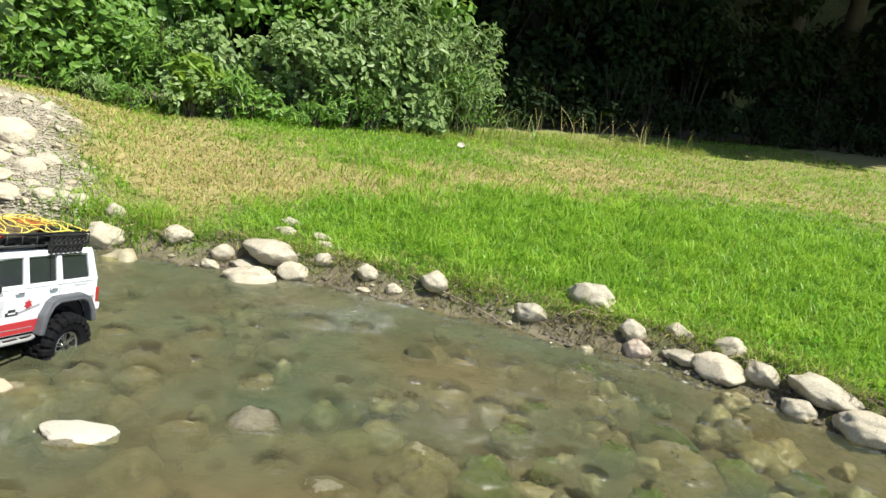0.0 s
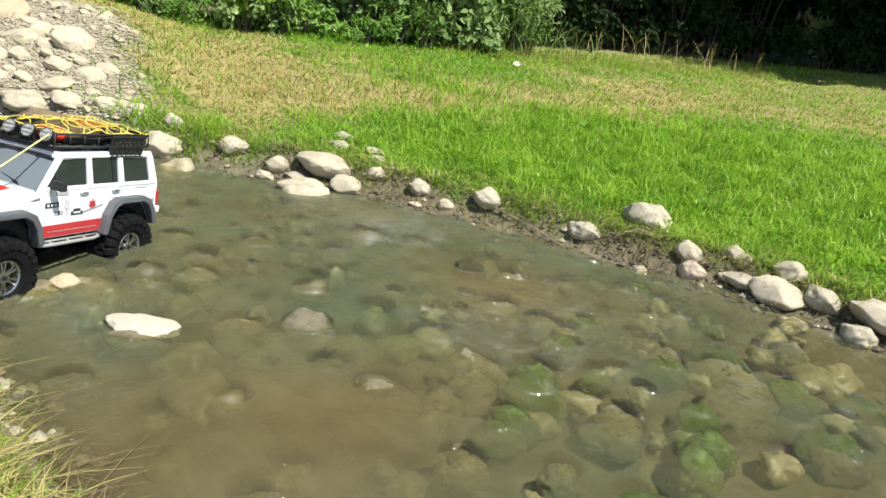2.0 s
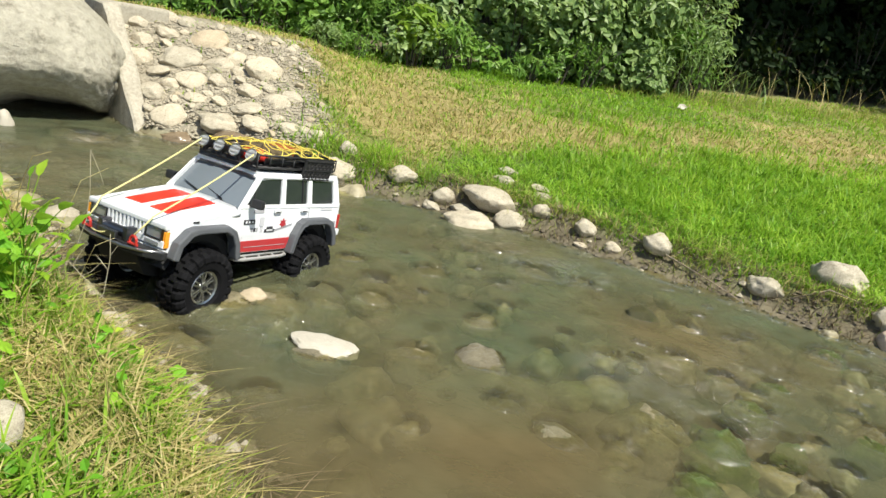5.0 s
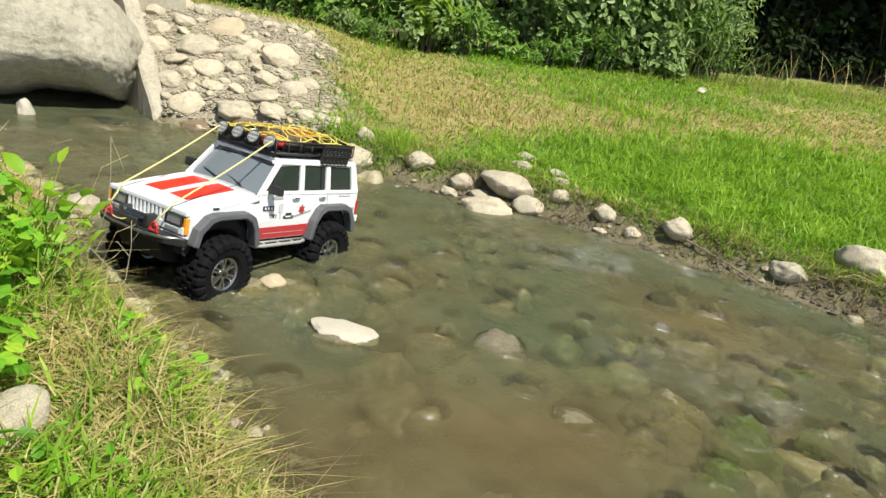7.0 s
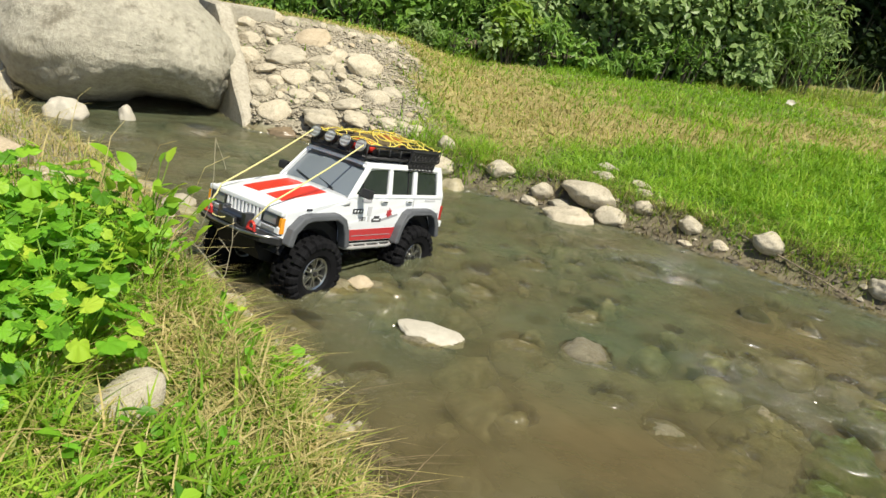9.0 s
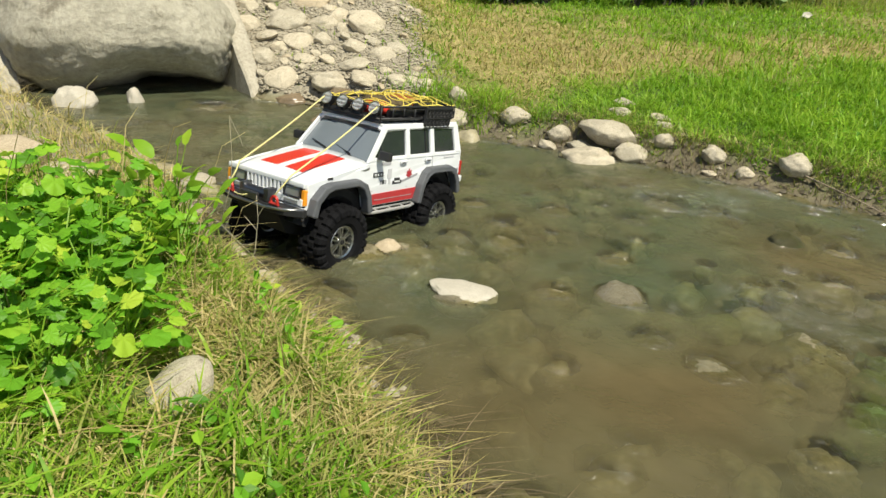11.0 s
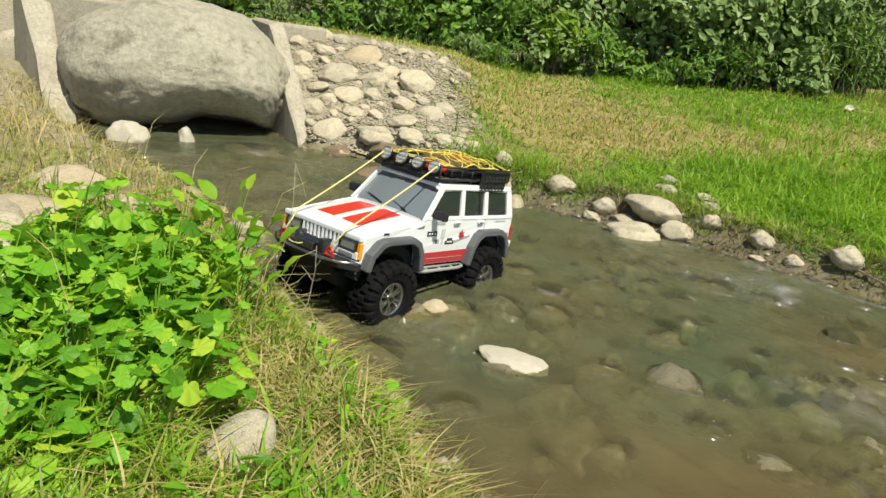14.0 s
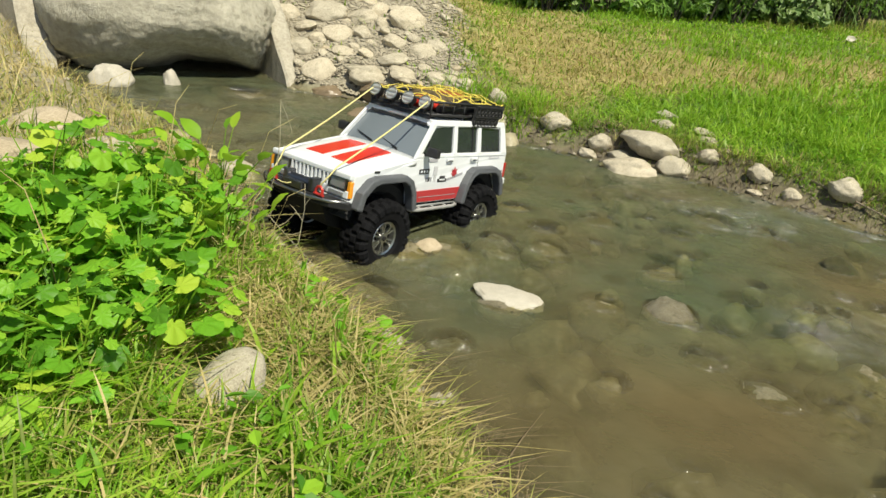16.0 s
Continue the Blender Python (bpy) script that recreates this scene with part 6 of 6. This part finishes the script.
def ovate_leaf_mesh(seed):
    """Pointed oval leaf, folded along its midrib, its tip bending over."""
    g = random.Random(seed)
    bm = bmesh.new()
    rows = []
    for i in range(9):
        t = i / 8
        half = 0.36 * math.sin(math.pi * min(0.98, t * 0.94 + 0.05)) ** 0.8 * (1.15 - 0.35 * t)
        z0 = 0.12 * math.sin(t * 2.2) - 0.22 * t ** 3
        wave = 0.025 * math.sin(i * 1.9 + seed)
        rows.append([bm.verts.new((half * q, t * 1.35, z0 + 0.16 * abs(half * q) - 0.20 * (half * q) ** 2 + wave * q)) for q in (-1, -0.5, 0, 0.5, 1)])
    for p0, p1 in zip(rows, rows[1:]):
        for j in range(4):
            bm.faces.new((p0[j], p0[j + 1], p1[j + 1], p1[j]))
    me = bpy.data.meshes.new("leaf")
    bm.to_mesh(me)
    bm.free()
    me.materials.append(sun_leaf)
    me.polygons.foreach_set("use_smooth", [True] * len(me.polygons))
    return me


WEED_LEAVES = [weed_leaf_mesh(i) for i in range(6)]
OVATE_LEAVES = [ovate_leaf_mesh(i) for i in range(4)]
weed_rnd = random.Random(3)


def weed(x, y, height, count, size, tall=False):
    ob = tagged(new("broadleaf_weed"), "tall yellow-green weed with pointed oval leaves" if tall else "bright green weed with rounded scalloped leaves on the near bank", "plant", "weeds on the near bank")
    ob.matrix_world = pose(x, y, ground_z(x, y) - 0.003, 0, 0, weed_rnd.uniform(0, 360))
    leaves = []
    for i in range(count):
        a = i * 2.4 + weed_rnd.uniform(-0.4, 0.4)
        reach = weed_rnd.uniform(0.2, 1.0) * 0.07
        top_ = height * weed_rnd.uniform(0.45, 1.0)
        tip = Vector((math.cos(a) * reach, math.sin(a) * reach, top_))
        bm = bmesh.new()
        tube(bm, [(0, 0, 0), (tip.x * 0.35, tip.y * 0.35, top_ * 0.6), tip], 0.0012, 3, 0.7)
        part("stalk", bm, grass_green, ob)
        leaves.append((tip, a))
    for tip, a in leaves:
        s = size * weed_rnd.uniform(0.6, 1.2)
        m = Matrix.Translation(tip) @ Euler((radians(weed_rnd.uniform(5, 60) if tall else weed_rnd.uniform(-48, 22)), radians(weed_rnd.uniform(-35, 35)), a - math.pi / 2 + weed_rnd.uniform(-0.5, 0.5)), "XYZ").to_matrix().to_4x4() @ Matrix.Scale(s, 4)
        part_of("leaf", weed_rnd.choice(OVATE_LEAVES if tall else WEED_LEAVES), None, ob, m=m)


corners = [(-0.34, 0.42), (-0.42, 0.68), (-0.47, 0.90), (-0.41, 1.08), (-0.29, 1.02), (-0.17, 0.62), (-0.20, 0.44)]
made = 0
while made < 105:
    x0, y0 = weed_rnd.uniform(-0.6, -0.15), weed_rnd.uniform(0.4, 1.12)
    inside = all((bx - ax) * (y0 - ay) - (by - ay) * (x0 - ax) < 0 for (ax, ay), (bx, by) in zip(corners, corners[1:] + corners[:1]))
    if inside:
        weed(x0, y0, weed_rnd.uniform(0.04, 0.14) * (0.55 + 0.45 * min(1.0, max(0.0, (y0 - 0.5) / 0.3))), weed_rnd.randint(10, 14), weed_rnd.uniform(0.019, 0.034) * (0.75 + 0.25 * min(1.0, max(0.0, (y0 - 0.5) / 0.3))))
        made += 1
for x0, y0, hh in ((-0.315, 1.07, 0.155), (-0.29, 1.03, 0.13), (-0.265, 0.98, 0.11), (-0.33, 1.01, 0.12), (-0.25, 0.93, 0.10), (-0.23, 0.88, 0.09)):
    weed(x0, y0, hh, 9, 0.030, True)
for x0, y0 in ((-0.14, 0.86), (-0.02, 0.70), (-0.20, 0.72), (-0.05, 0.80)):
    weed(x0, y0, 0.035, 4, 0.018)


# ---- gravel between the cobbles and along the waterline ----
def pebbles(name, xs, ys, size, material, rng_, label, parent=None):
    verts, faces = [], []
    zs = land(xs, ys)[0]
    octo = np.array([(1, 0, 0), (0.3, 0.95, 0.1), (-0.8, 0.6, 0), (-0.8, -0.6, 0.1), (0.3, -0.95, 0), (0.1, 0, 0.7), (0, 0, -0.6)])
    fc = [(i, (i + 1) % 5, 5) for i in range(5)] + [((i + 1) % 5, i, 6) for i in range(5)]
    for i in range(len(xs)):
        s = size * rng_.uniform(0.4, 1.5)
        a = rng_.uniform(0, 6.28)
        r = np.array([[math.cos(a), -math.sin(a), 0], [math.sin(a), math.cos(a), 0], [0, 0, 1]])
        q = (octo * rng_.uniform(0.75, 1.25, octo.shape) * s) @ r.T + (xs[i], ys[i], zs[i] + 0.15 * s)
        b = len(verts)
        verts += q.tolist()
        faces += [tuple(b + j for j in t3) for t3 in fc]
    ob = part_of(name, mesh_from(name, verts, faces), material, parent, label, smooth=False)
    ob["kind"] = "stuff"
    return ob


x, y = scatter(24000, -1.0, 0.15, 2.4, 3.5)
z, f, nb = land(x, y)
keep = (rng.random(len(x)) < on_scree(x, y, f)) & (f > -0.02)
pebbles("gravel", x[keep], y[keep], 0.0062, gravel_mat, rng, "coarse grey gravel between the cobbles", embankment)
x, y = scatter(9000, -0.9, 2.2, 0.7, 2.7)
z, f, nb = land(x, y)
keep = (f > -0.05) & (f < 0.11)
pick = rng.random(len(x))
clod = keep & (pick > 0.30)
keep &= pick < 0.12
tagged(pebbles("mud_clod", x[clod], y[clod], 0.0085, mud_clod, rng, "dark mud clods along the eroded bank edge"), category="mud")
tagged(pebbles("gravel", x[keep], y[keep], 0.009, gravel_mat, rng, "small stones along the waterline"), category="gravel")

x, y = scatter(5200, -1.9, -0.45, 0.85, 2.3)
z, f, nb = land(x, y)
keep = (nb > 0.02) & (rng.random(len(x)) < 0.30 + 0.5 * wob(x, y, 6, 1.1))
tagged(pebbles("gravel", x[keep], y[keep], 0.0065, gravel_mat, rng, "loose gravel on the bare near bank"), category="gravel")

x, y = scatter(9000, -0.75, 0.40, 0.45, 1.75)
z, f, nb = land(x, y)
keep = (nb > -0.09) & (nb < 0.05) & (rng.random(len(x)) < 0.45 + 0.6 * wob(x, y, 9, 0.6))
half = keep & (rng.random(len(x)) < 0.75)
tagged(pebbles("mud_clod", x[half], y[half], 0.0080, mud_clod, rng, "brown mud clods along the near waterline"), category="mud")
tagged(pebbles("gravel", x[keep & ~half], y[keep & ~half], 0.010, gravel_mat, rng, "small stones along the near waterline"), category="gravel")
x, y = scatter(2600, -0.55, 0.32, 0.45, 1.35)
z, f, nb = land(x, y)
keep = (nb > -0.02) & (nb < 0.09)
blades("root_litter", x[keep], y[keep], 0.050, 0.0020, 1.6, root_mat, rng, "brown dead stems trailing at the near waterline", segs=3, cast=(0.5, 0.2))["category"] = "litter"

# large rounded stones just under the surface: place, radius, kind
SHOAL = ((1.294, 1.407, 0.057, 0), (1.273, 0.934, 0.085, 0), (0.845, 0.961, 0.056, 1), (0.735, 0.980, 0.050, 0), (0.949, 0.826, 0.049, 0), (0.741, 0.835, 0.039, 1),
         (1.047, 0.737, 0.053, 1), (1.185, 1.055, 0.044, 1), (1.347, 0.750, 0.044, 0), (1.380, 1.130, 0.060, 1), (1.445, 0.977, 0.055, 1), (1.446, 1.510, 0.043, 0),
         (0.988, 1.136, 0.043, 1), (1.006, 1.015, 0.036, 1), (0.648, 0.752, 0.039, 0), (0.795, 0.720, 0.037, 0), (1.562, 0.913, 0.046, 1), (0.653, 1.724, 0.045, 0),
         (0.786, 1.703, 0.040, 0), (0.484, 1.020, 0.045, 0), (0.973, 1.240, 0.040, 0), (0.111, 1.745, 0.058, 0), (0.376, 1.600, 0.062, 0), (0.152, 1.330, 0.052, 0),
         (0.337, 1.160, 0.046, 0), (0.560, 1.590, 0.060, 0), (0.250, 1.500, 0.050, 0), (-0.034, 1.439, 0.033, 1), (-0.135, 1.184, 0.054, 0), (0.268, 1.333, 0.034, 0),
         (0.090, 0.950, 0.040, 0), (1.150, 0.880, 0.046, 1), (1.090, 1.240, 0.040, 1), (1.580, 1.150, 0.050, 0), (0.880, 0.640, 0.050, 1), (1.200, 0.600, 0.055, 0))
shoal = random.Random(44)
laid = []
for x0, y0, r0, kind in SHOAL:
    c0 = r0 * shoal.uniform(0.55, 0.70)
    laid.append((x0, y0, r0))
    stone(x0, y0, shoal.uniform(-0.012, -0.004) - c0 * 1.06, r0, r0 * shoal.uniform(0.72, 0.95), c0, shoal.uniform(0, 180), sub_green if kind else sub_brown)


# cobbles covering the stream bed, too many to count
def bed_cobbles(count, seed):
    g = np.random.default_rng(seed)
    dice = random.Random(seed)
    shapes = []
    for i in range(8):
        bm = bmesh.new()
        bmesh.ops.create_icosphere(bm, subdivisions=3, radius=1)
        o = Vector((i * 2.3, i * 1.1, 4.0))
        shapes.append((np.array([v.co * (1 + 0.55 * noise.noise(v.co * 1.3 + o) + 0.30 * noise.noise(v.co * 2.9 + o)) for v in bm.verts]), np.array([[v.index for v in f_.verts] for f_ in bm.faces])))
        bm.free()
    near = list(laid)
    verts, faces, base, tries = [], [], 0, 0
    while len(near) < count + len(laid) and tries < 14000:
        tries += 1
        x0, y0 = dice.uniform(-1.15, 2.05), dice.uniform(0.25, 2.6)
        zb, fb, nbk = (float(v[0]) for v in land(np.array([x0]), np.array([y0])))
        if fb > -0.02 or nbk > -0.02:
            continue
        muddy = math.exp(-((x0 - 0.38) / 0.32) ** 2 - ((y0 - 0.82) / 0.2) ** 2)
        if dice.random() < 0.9 * muddy:
            continue
        r0 = dice.uniform(0.020, 0.056) * dice.uniform(0.7, 1.15)
        if any(abs(x0 - a) < 0.14 and math.hypot(x0 - a, y0 - b) < 0.80 * (r0 + r) for a, b, r in near):
            continue
        near.append((x0, y0, r0))
        c0 = r0 * dice.uniform(0.5, 0.8)
        top = -dice.uniform(0.010, 0.034) - (0.012 if y0 > 1.9 else 0.0)
        z0 = max(top - c0, zb - 0.3 * c0)
        SUNK.append((x0, y0, z0, r0, c0))
        sv, sf = dice.choice(shapes)
        a = dice.uniform(0, 6.28)
        q = sv * (r0, r0 * dice.uniform(0.7, 0.95), c0)
        q = np.stack([q[:, 0] * math.cos(a) - q[:, 1] * math.sin(a), q[:, 0] * math.sin(a) + q[:, 1] * math.cos(a), q[:, 2]], -1) + (x0, y0, z0)
        verts.append(q)
        faces.append(sf + base)
        base += len(q)
    me_ = mesh_from("bed_cobbles", np.concatenate(verts).tolist(), np.concatenate(faces).tolist())
    return tagged(part_of("bed_cobbles", me_, bed_stone, smooth=True), "olive and brown cobbles covering the stream bed", "cobbles", kind="stuff")


bed_cobbles(250, 21)


# ---- water sheet: cloudier where it is deep, broken into ripples where stones come near the surface ----
wx = np.concatenate([np.arange(-3.2, -1.2, 0.05), np.arange(-1.2, -0.3, 0.014), np.arange(-0.3, 1.8, 0.0055), np.arange(1.8, 2.4, 0.014), np.arange(2.4, 3.3, 0.05), np.arange(3.6, 14, 0.6)])
wy = np.concatenate([np.arange(-40, -2, 0.8), np.arange(-2, 0.1, 0.05), np.arange(0.1, 0.5, 0.014), np.arange(0.5, 1.95, 0.0055), np.arange(1.95, 2.7, 0.014), np.arange(2.7, 3.1, 0.05)])
X, Y = np.meshgrid(wx, wy)
bed_z = land(X, Y)[0]
for x0, y0, z0, r0, c0 in SUNK:
    i0, i1 = np.searchsorted(wx, (x0 - r0, x0 + r0))
    j0, j1 = np.searchsorted(wy, (y0 - r0, y0 + r0))
    cut = bed_z[j0:j1, i0:i1]
    d2 = ((X[j0:j1, i0:i1] - x0) ** 2 + (Y[j0:j1, i0:i1] - y0) ** 2) / r0 ** 2
    np.maximum(cut, np.where(d2 < 1, z0 + c0 * np.sqrt(np.maximum(0, 1 - d2)), -1), out=cut)
depth = np.clip(-bed_z, 0, 0.2)
riffle = 0.10 + 1.3 * ease(0.030, 0.008, depth) * (0.35 + 0.65 * ease(0.30, 0.90, X + 0.5 * (1.1 - Y) + 0.2 * wob(X, Y, 4))) + 0.45 * ease(0.20, 0.6, wob(X, Y, 3.4, 2.2)) * ease(0.55, 0.3, np.abs(Y - 1.55 + 0.15 * X))
riffle = np.clip(riffle, 0, 1)
breaks = riffle * ease(-0.1, 0.5, wob(X, Y, 23, 1.7) + 0.6 * wob(Y, X, 41, 0.4))
Z = 0.0022 * wob(X, Y, 16) + 0.0014 * wob(Y, X, 41, 1.0) + riffle * (0.0016 * wob(X, Y, 63, 2.0) + 0.0010 * wob(Y, X, 97, 0.6)) + breaks * (0.0046 * wob(X, Y, 150, 0.3) + 0.0034 * wob(Y, X, 205, 1.1) + 0.0020 * wob(X, Y, 290, 2.1))
idx = np.arange(X.size).reshape(X.shape)
quads = np.stack([idx[:-1, :-1], idx[:-1, 1:], idx[1:, 1:], idx[1:, :-1]], -1).reshape(-1, 4)
me = mesh_from("water", np.stack([X, Y, Z], -1).reshape(-1, 3).tolist(), quads.tolist())
plume = np.exp(-((X - 0.40) / 0.34) ** 2 - ((Y - 0.80 - 0.12 * X) / 0.21) ** 2) + 0.6 * np.exp(-((X - 0.98) / 0.30) ** 2 - ((Y - 1.80 + 0.42 * X) / 0.10) ** 2)
plume = np.clip(plume * (1 + 0.35 * wob(X, Y, 6, 1.0)), 0, 1)
cloud = 1 - np.exp(-depth * (30 + 10 * wob(X, Y, 2.6, 3.0) - 14 * ease(0.55, 0.95, X + 0.5 * (1.1 - Y)) * ease(1.6, 1.2, Y) + 22 * ease(1.25, 1.75, Y) + 60 * plume))
riffle = riffle * (1 - 0.9 * plume)
flow = np.stack([cloud, riffle, plume, 1 + 0 * riffle], -1).reshape(-1)
me.attributes.new("flow", "FLOAT_COLOR", "POINT").data.foreach_set("color", flow.astype(np.float32))
water = tagged(part_of("water", me, water_mat, smooth=True),
               "shallow murky olive stream water with small ripples", "water", kind="structure")



# ---- small things ----
def twig(name, pts, r, material, label, category="twig"):
    bm = bmesh.new()
    tube(bm, pts, r, 6, 0.5)
    return tagged(part(name, bm, material, smooth=True), label, category)


def resting(pts, lift=0.006):
    return [(x_, y_, max(ground_z(x_, y_), 0.0) + lift + e) for x_, y_, e in pts]


twig("fallen_stick", resting([(1.00, 2.02, 0.0), (1.08, 1.93, 0.012), (1.17, 1.83, 0.012), (1.24, 1.74, 0.0)]), 0.0035, twig_mat, "thin bleached stick lying on the muddy bank edge")
twig("fallen_stick", resting([(1.36, 1.72, 0.0), (1.46, 1.70, 0.02), (1.54, 1.66, 0.0)]), 0.003, twig_mat, "crooked brown twig among the bank stones")
twig("stake", [(-0.09, 2.62, ground_z(-0.09, 2.62) - 0.02), (-0.092, 2.625, ground_z(-0.09, 2.62) + 0.075)], 0.003, bark, "thin dark stake standing beside the cobbles", "stake")
stalks = random.Random(8)
for x0, y0, hh in ((-0.62, 1.35, 0.16), (-0.44, 1.30, 0.17), (-0.30, 1.14, 0.20), (-0.27, 1.10, 0.16), (-0.22, 1.04, 0.12), (-0.36, 0.98, 0.19), (-0.42, 0.80, 0.2), (-0.18, 0.80, 0.13), (-0.02, 0.66, 0.13), (-0.28, 0.60, 0.14)):
    a = stalks.uniform(0, 6.28)
    lx, ly = math.cos(a) * hh * 0.45, math.sin(a) * hh * 0.45
    zz = ground_z(x0, y0)
    twig("dry_stalk", [(x0, y0, zz - 0.005), (x0 + lx * 0.15, y0 + ly * 0.15, zz + hh * 0.5), (x0 + lx * 0.5, y0 + ly * 0.5, zz + hh * 0.9), (x0 + lx, y0 + ly, zz + hh)], 0.0008, grass_dry, "thin dry grass stalk bending over the bank", "stalk")


def branch(stem, sides, label):
    """A thin dead branch with its side twigs."""
    ob = twig("dead_branch", stem, 0.0009, dead_twig, label)
    for pts in sides:
        bm_ = bmesh.new()
        tube(bm_, pts, 0.0006, 5, 0.5)
        part("side_twig", bm_, dead_twig, ob)


branch([(-0.262, 1.00, 0.080), (-0.229, 1.02, 0.138), (-0.196, 1.02, 0.105), (-0.149, 1.02, 0.060), (-0.120, 1.01, 0.030)],
       [[(-0.201, 1.02, 0.110), (-0.188, 1.02, 0.119), (-0.176, 1.03, 0.134)], [(-0.190, 1.02, 0.099), (-0.175, 1.01, 0.104), (-0.161, 1.01, 0.111)], [(-0.215, 1.02, 0.124), (-0.205, 1.03, 0.15)]],
       "thin grey dead branch sticking out over the water")
branch([(-0.185, 0.995, 0.055), (-0.168, 1.02, 0.087), (-0.161, 1.02, 0.144), (-0.162, 1.02, 0.184)],
       [[(-0.163, 1.02, 0.125), (-0.175, 1.02, 0.14), (-0.183, 1.02, 0.148)], [(-0.161, 1.02, 0.15), (-0.150, 1.02, 0.168)]],
       "thin bare twig standing at the water's edge")
branch([(-0.262, 1.10, 0.062), (-0.237, 1.12, 0.165), (-0.233, 1.12, 0.216), (-0.234, 1.12, 0.282)],
       [[(-0.234, 1.12, 0.280), (-0.219, 1.12, 0.248), (-0.213, 1.12, 0.230)]], "thin broken reed standing at the bank edge")
bm = bmesh.new()
plate(bm, [(-0.03, -0.012), (0.0, -0.02), (0.034, 0.0), (0.01, 0.018), (-0.02, 0.014)], 0.002, lambda u, v, w: (u, v * 0.5 + 0.01 * abs(u) / 0.03, v * 0.8 + w))
tagged(part("leaf_scrap", bm, stone_white, m=pose(2.01, 4.35, ground_z(2.01, 4.35) + 0.028)), "pale dry leaf lying in the short grass", "leaf")

# low broad leaves among the lush grass of the far bank
x, y = scatter(9000, 0.9, 3.6, 1.0, 3.6)
z, f, nb = land(x, y)
keep = (f > 0.1) & (f < 0.75) & (rng.random(len(x)) < 0.5 * ease(0.8, 1.5, x) * ease(-0.1, 0.5, wob(x, y, 6, 1.0)))
pts = np.stack([x[keep], y[keep], z[keep] + rng.uniform(0.02, 0.055, keep.sum())], -1)
ob = foliage("clover", pts, rng.normal(size=pts.shape) * 0.45 + np.array([0, 0, 1.0]), 0.019, weed_leaf, None, rng)
tagged(ob, "low broad-leaved weeds in the lush grass", "weeds", kind="stuff")
# small low leaves between the near bank grass
x, y = scatter(2600, -0.6, 0.25, 0.2, 1.0)
z, f, nb = land(x, y)
keep = (nb > 0.03) & (rng.random(len(x)) < np.clip(0.12 + 0.7 * wob(x, y, 8, 2.7), 0, 1)) & (np.hypot(x + 0.112, y - 0.57) > 0.06)
pts = np.stack([x[keep], y[keep], z[keep] + rng.uniform(0.015, 0.045, keep.sum())], -1)
ob = foliage("clover", pts, rng.normal(size=pts.shape) * 0.5 + np.array([0, -0.2, 1.0]), 0.018, weed_leaf, None, rng)
tagged(ob, "small low green leaves between the near bank grass", "weeds", kind="stuff")
# roots and litter on the mud of the far bank
x, y = scatter(34000, 0.4, 2.2, 0.8, 2.4)
z, f, nb = land(x, y)
keep = (f > 0.0) & (f < 0.15) & (rng.random(len(x)) < 0.55 + 0.5 * wob(x, y, 8, 2.0))
blades("root_litter", x[keep], y[keep], 0.045, 0.0028, 1.3, root_mat, rng, "brown roots and litter on the eroded bank", cast=(-0.2, -0.4))["category"] = "litter"
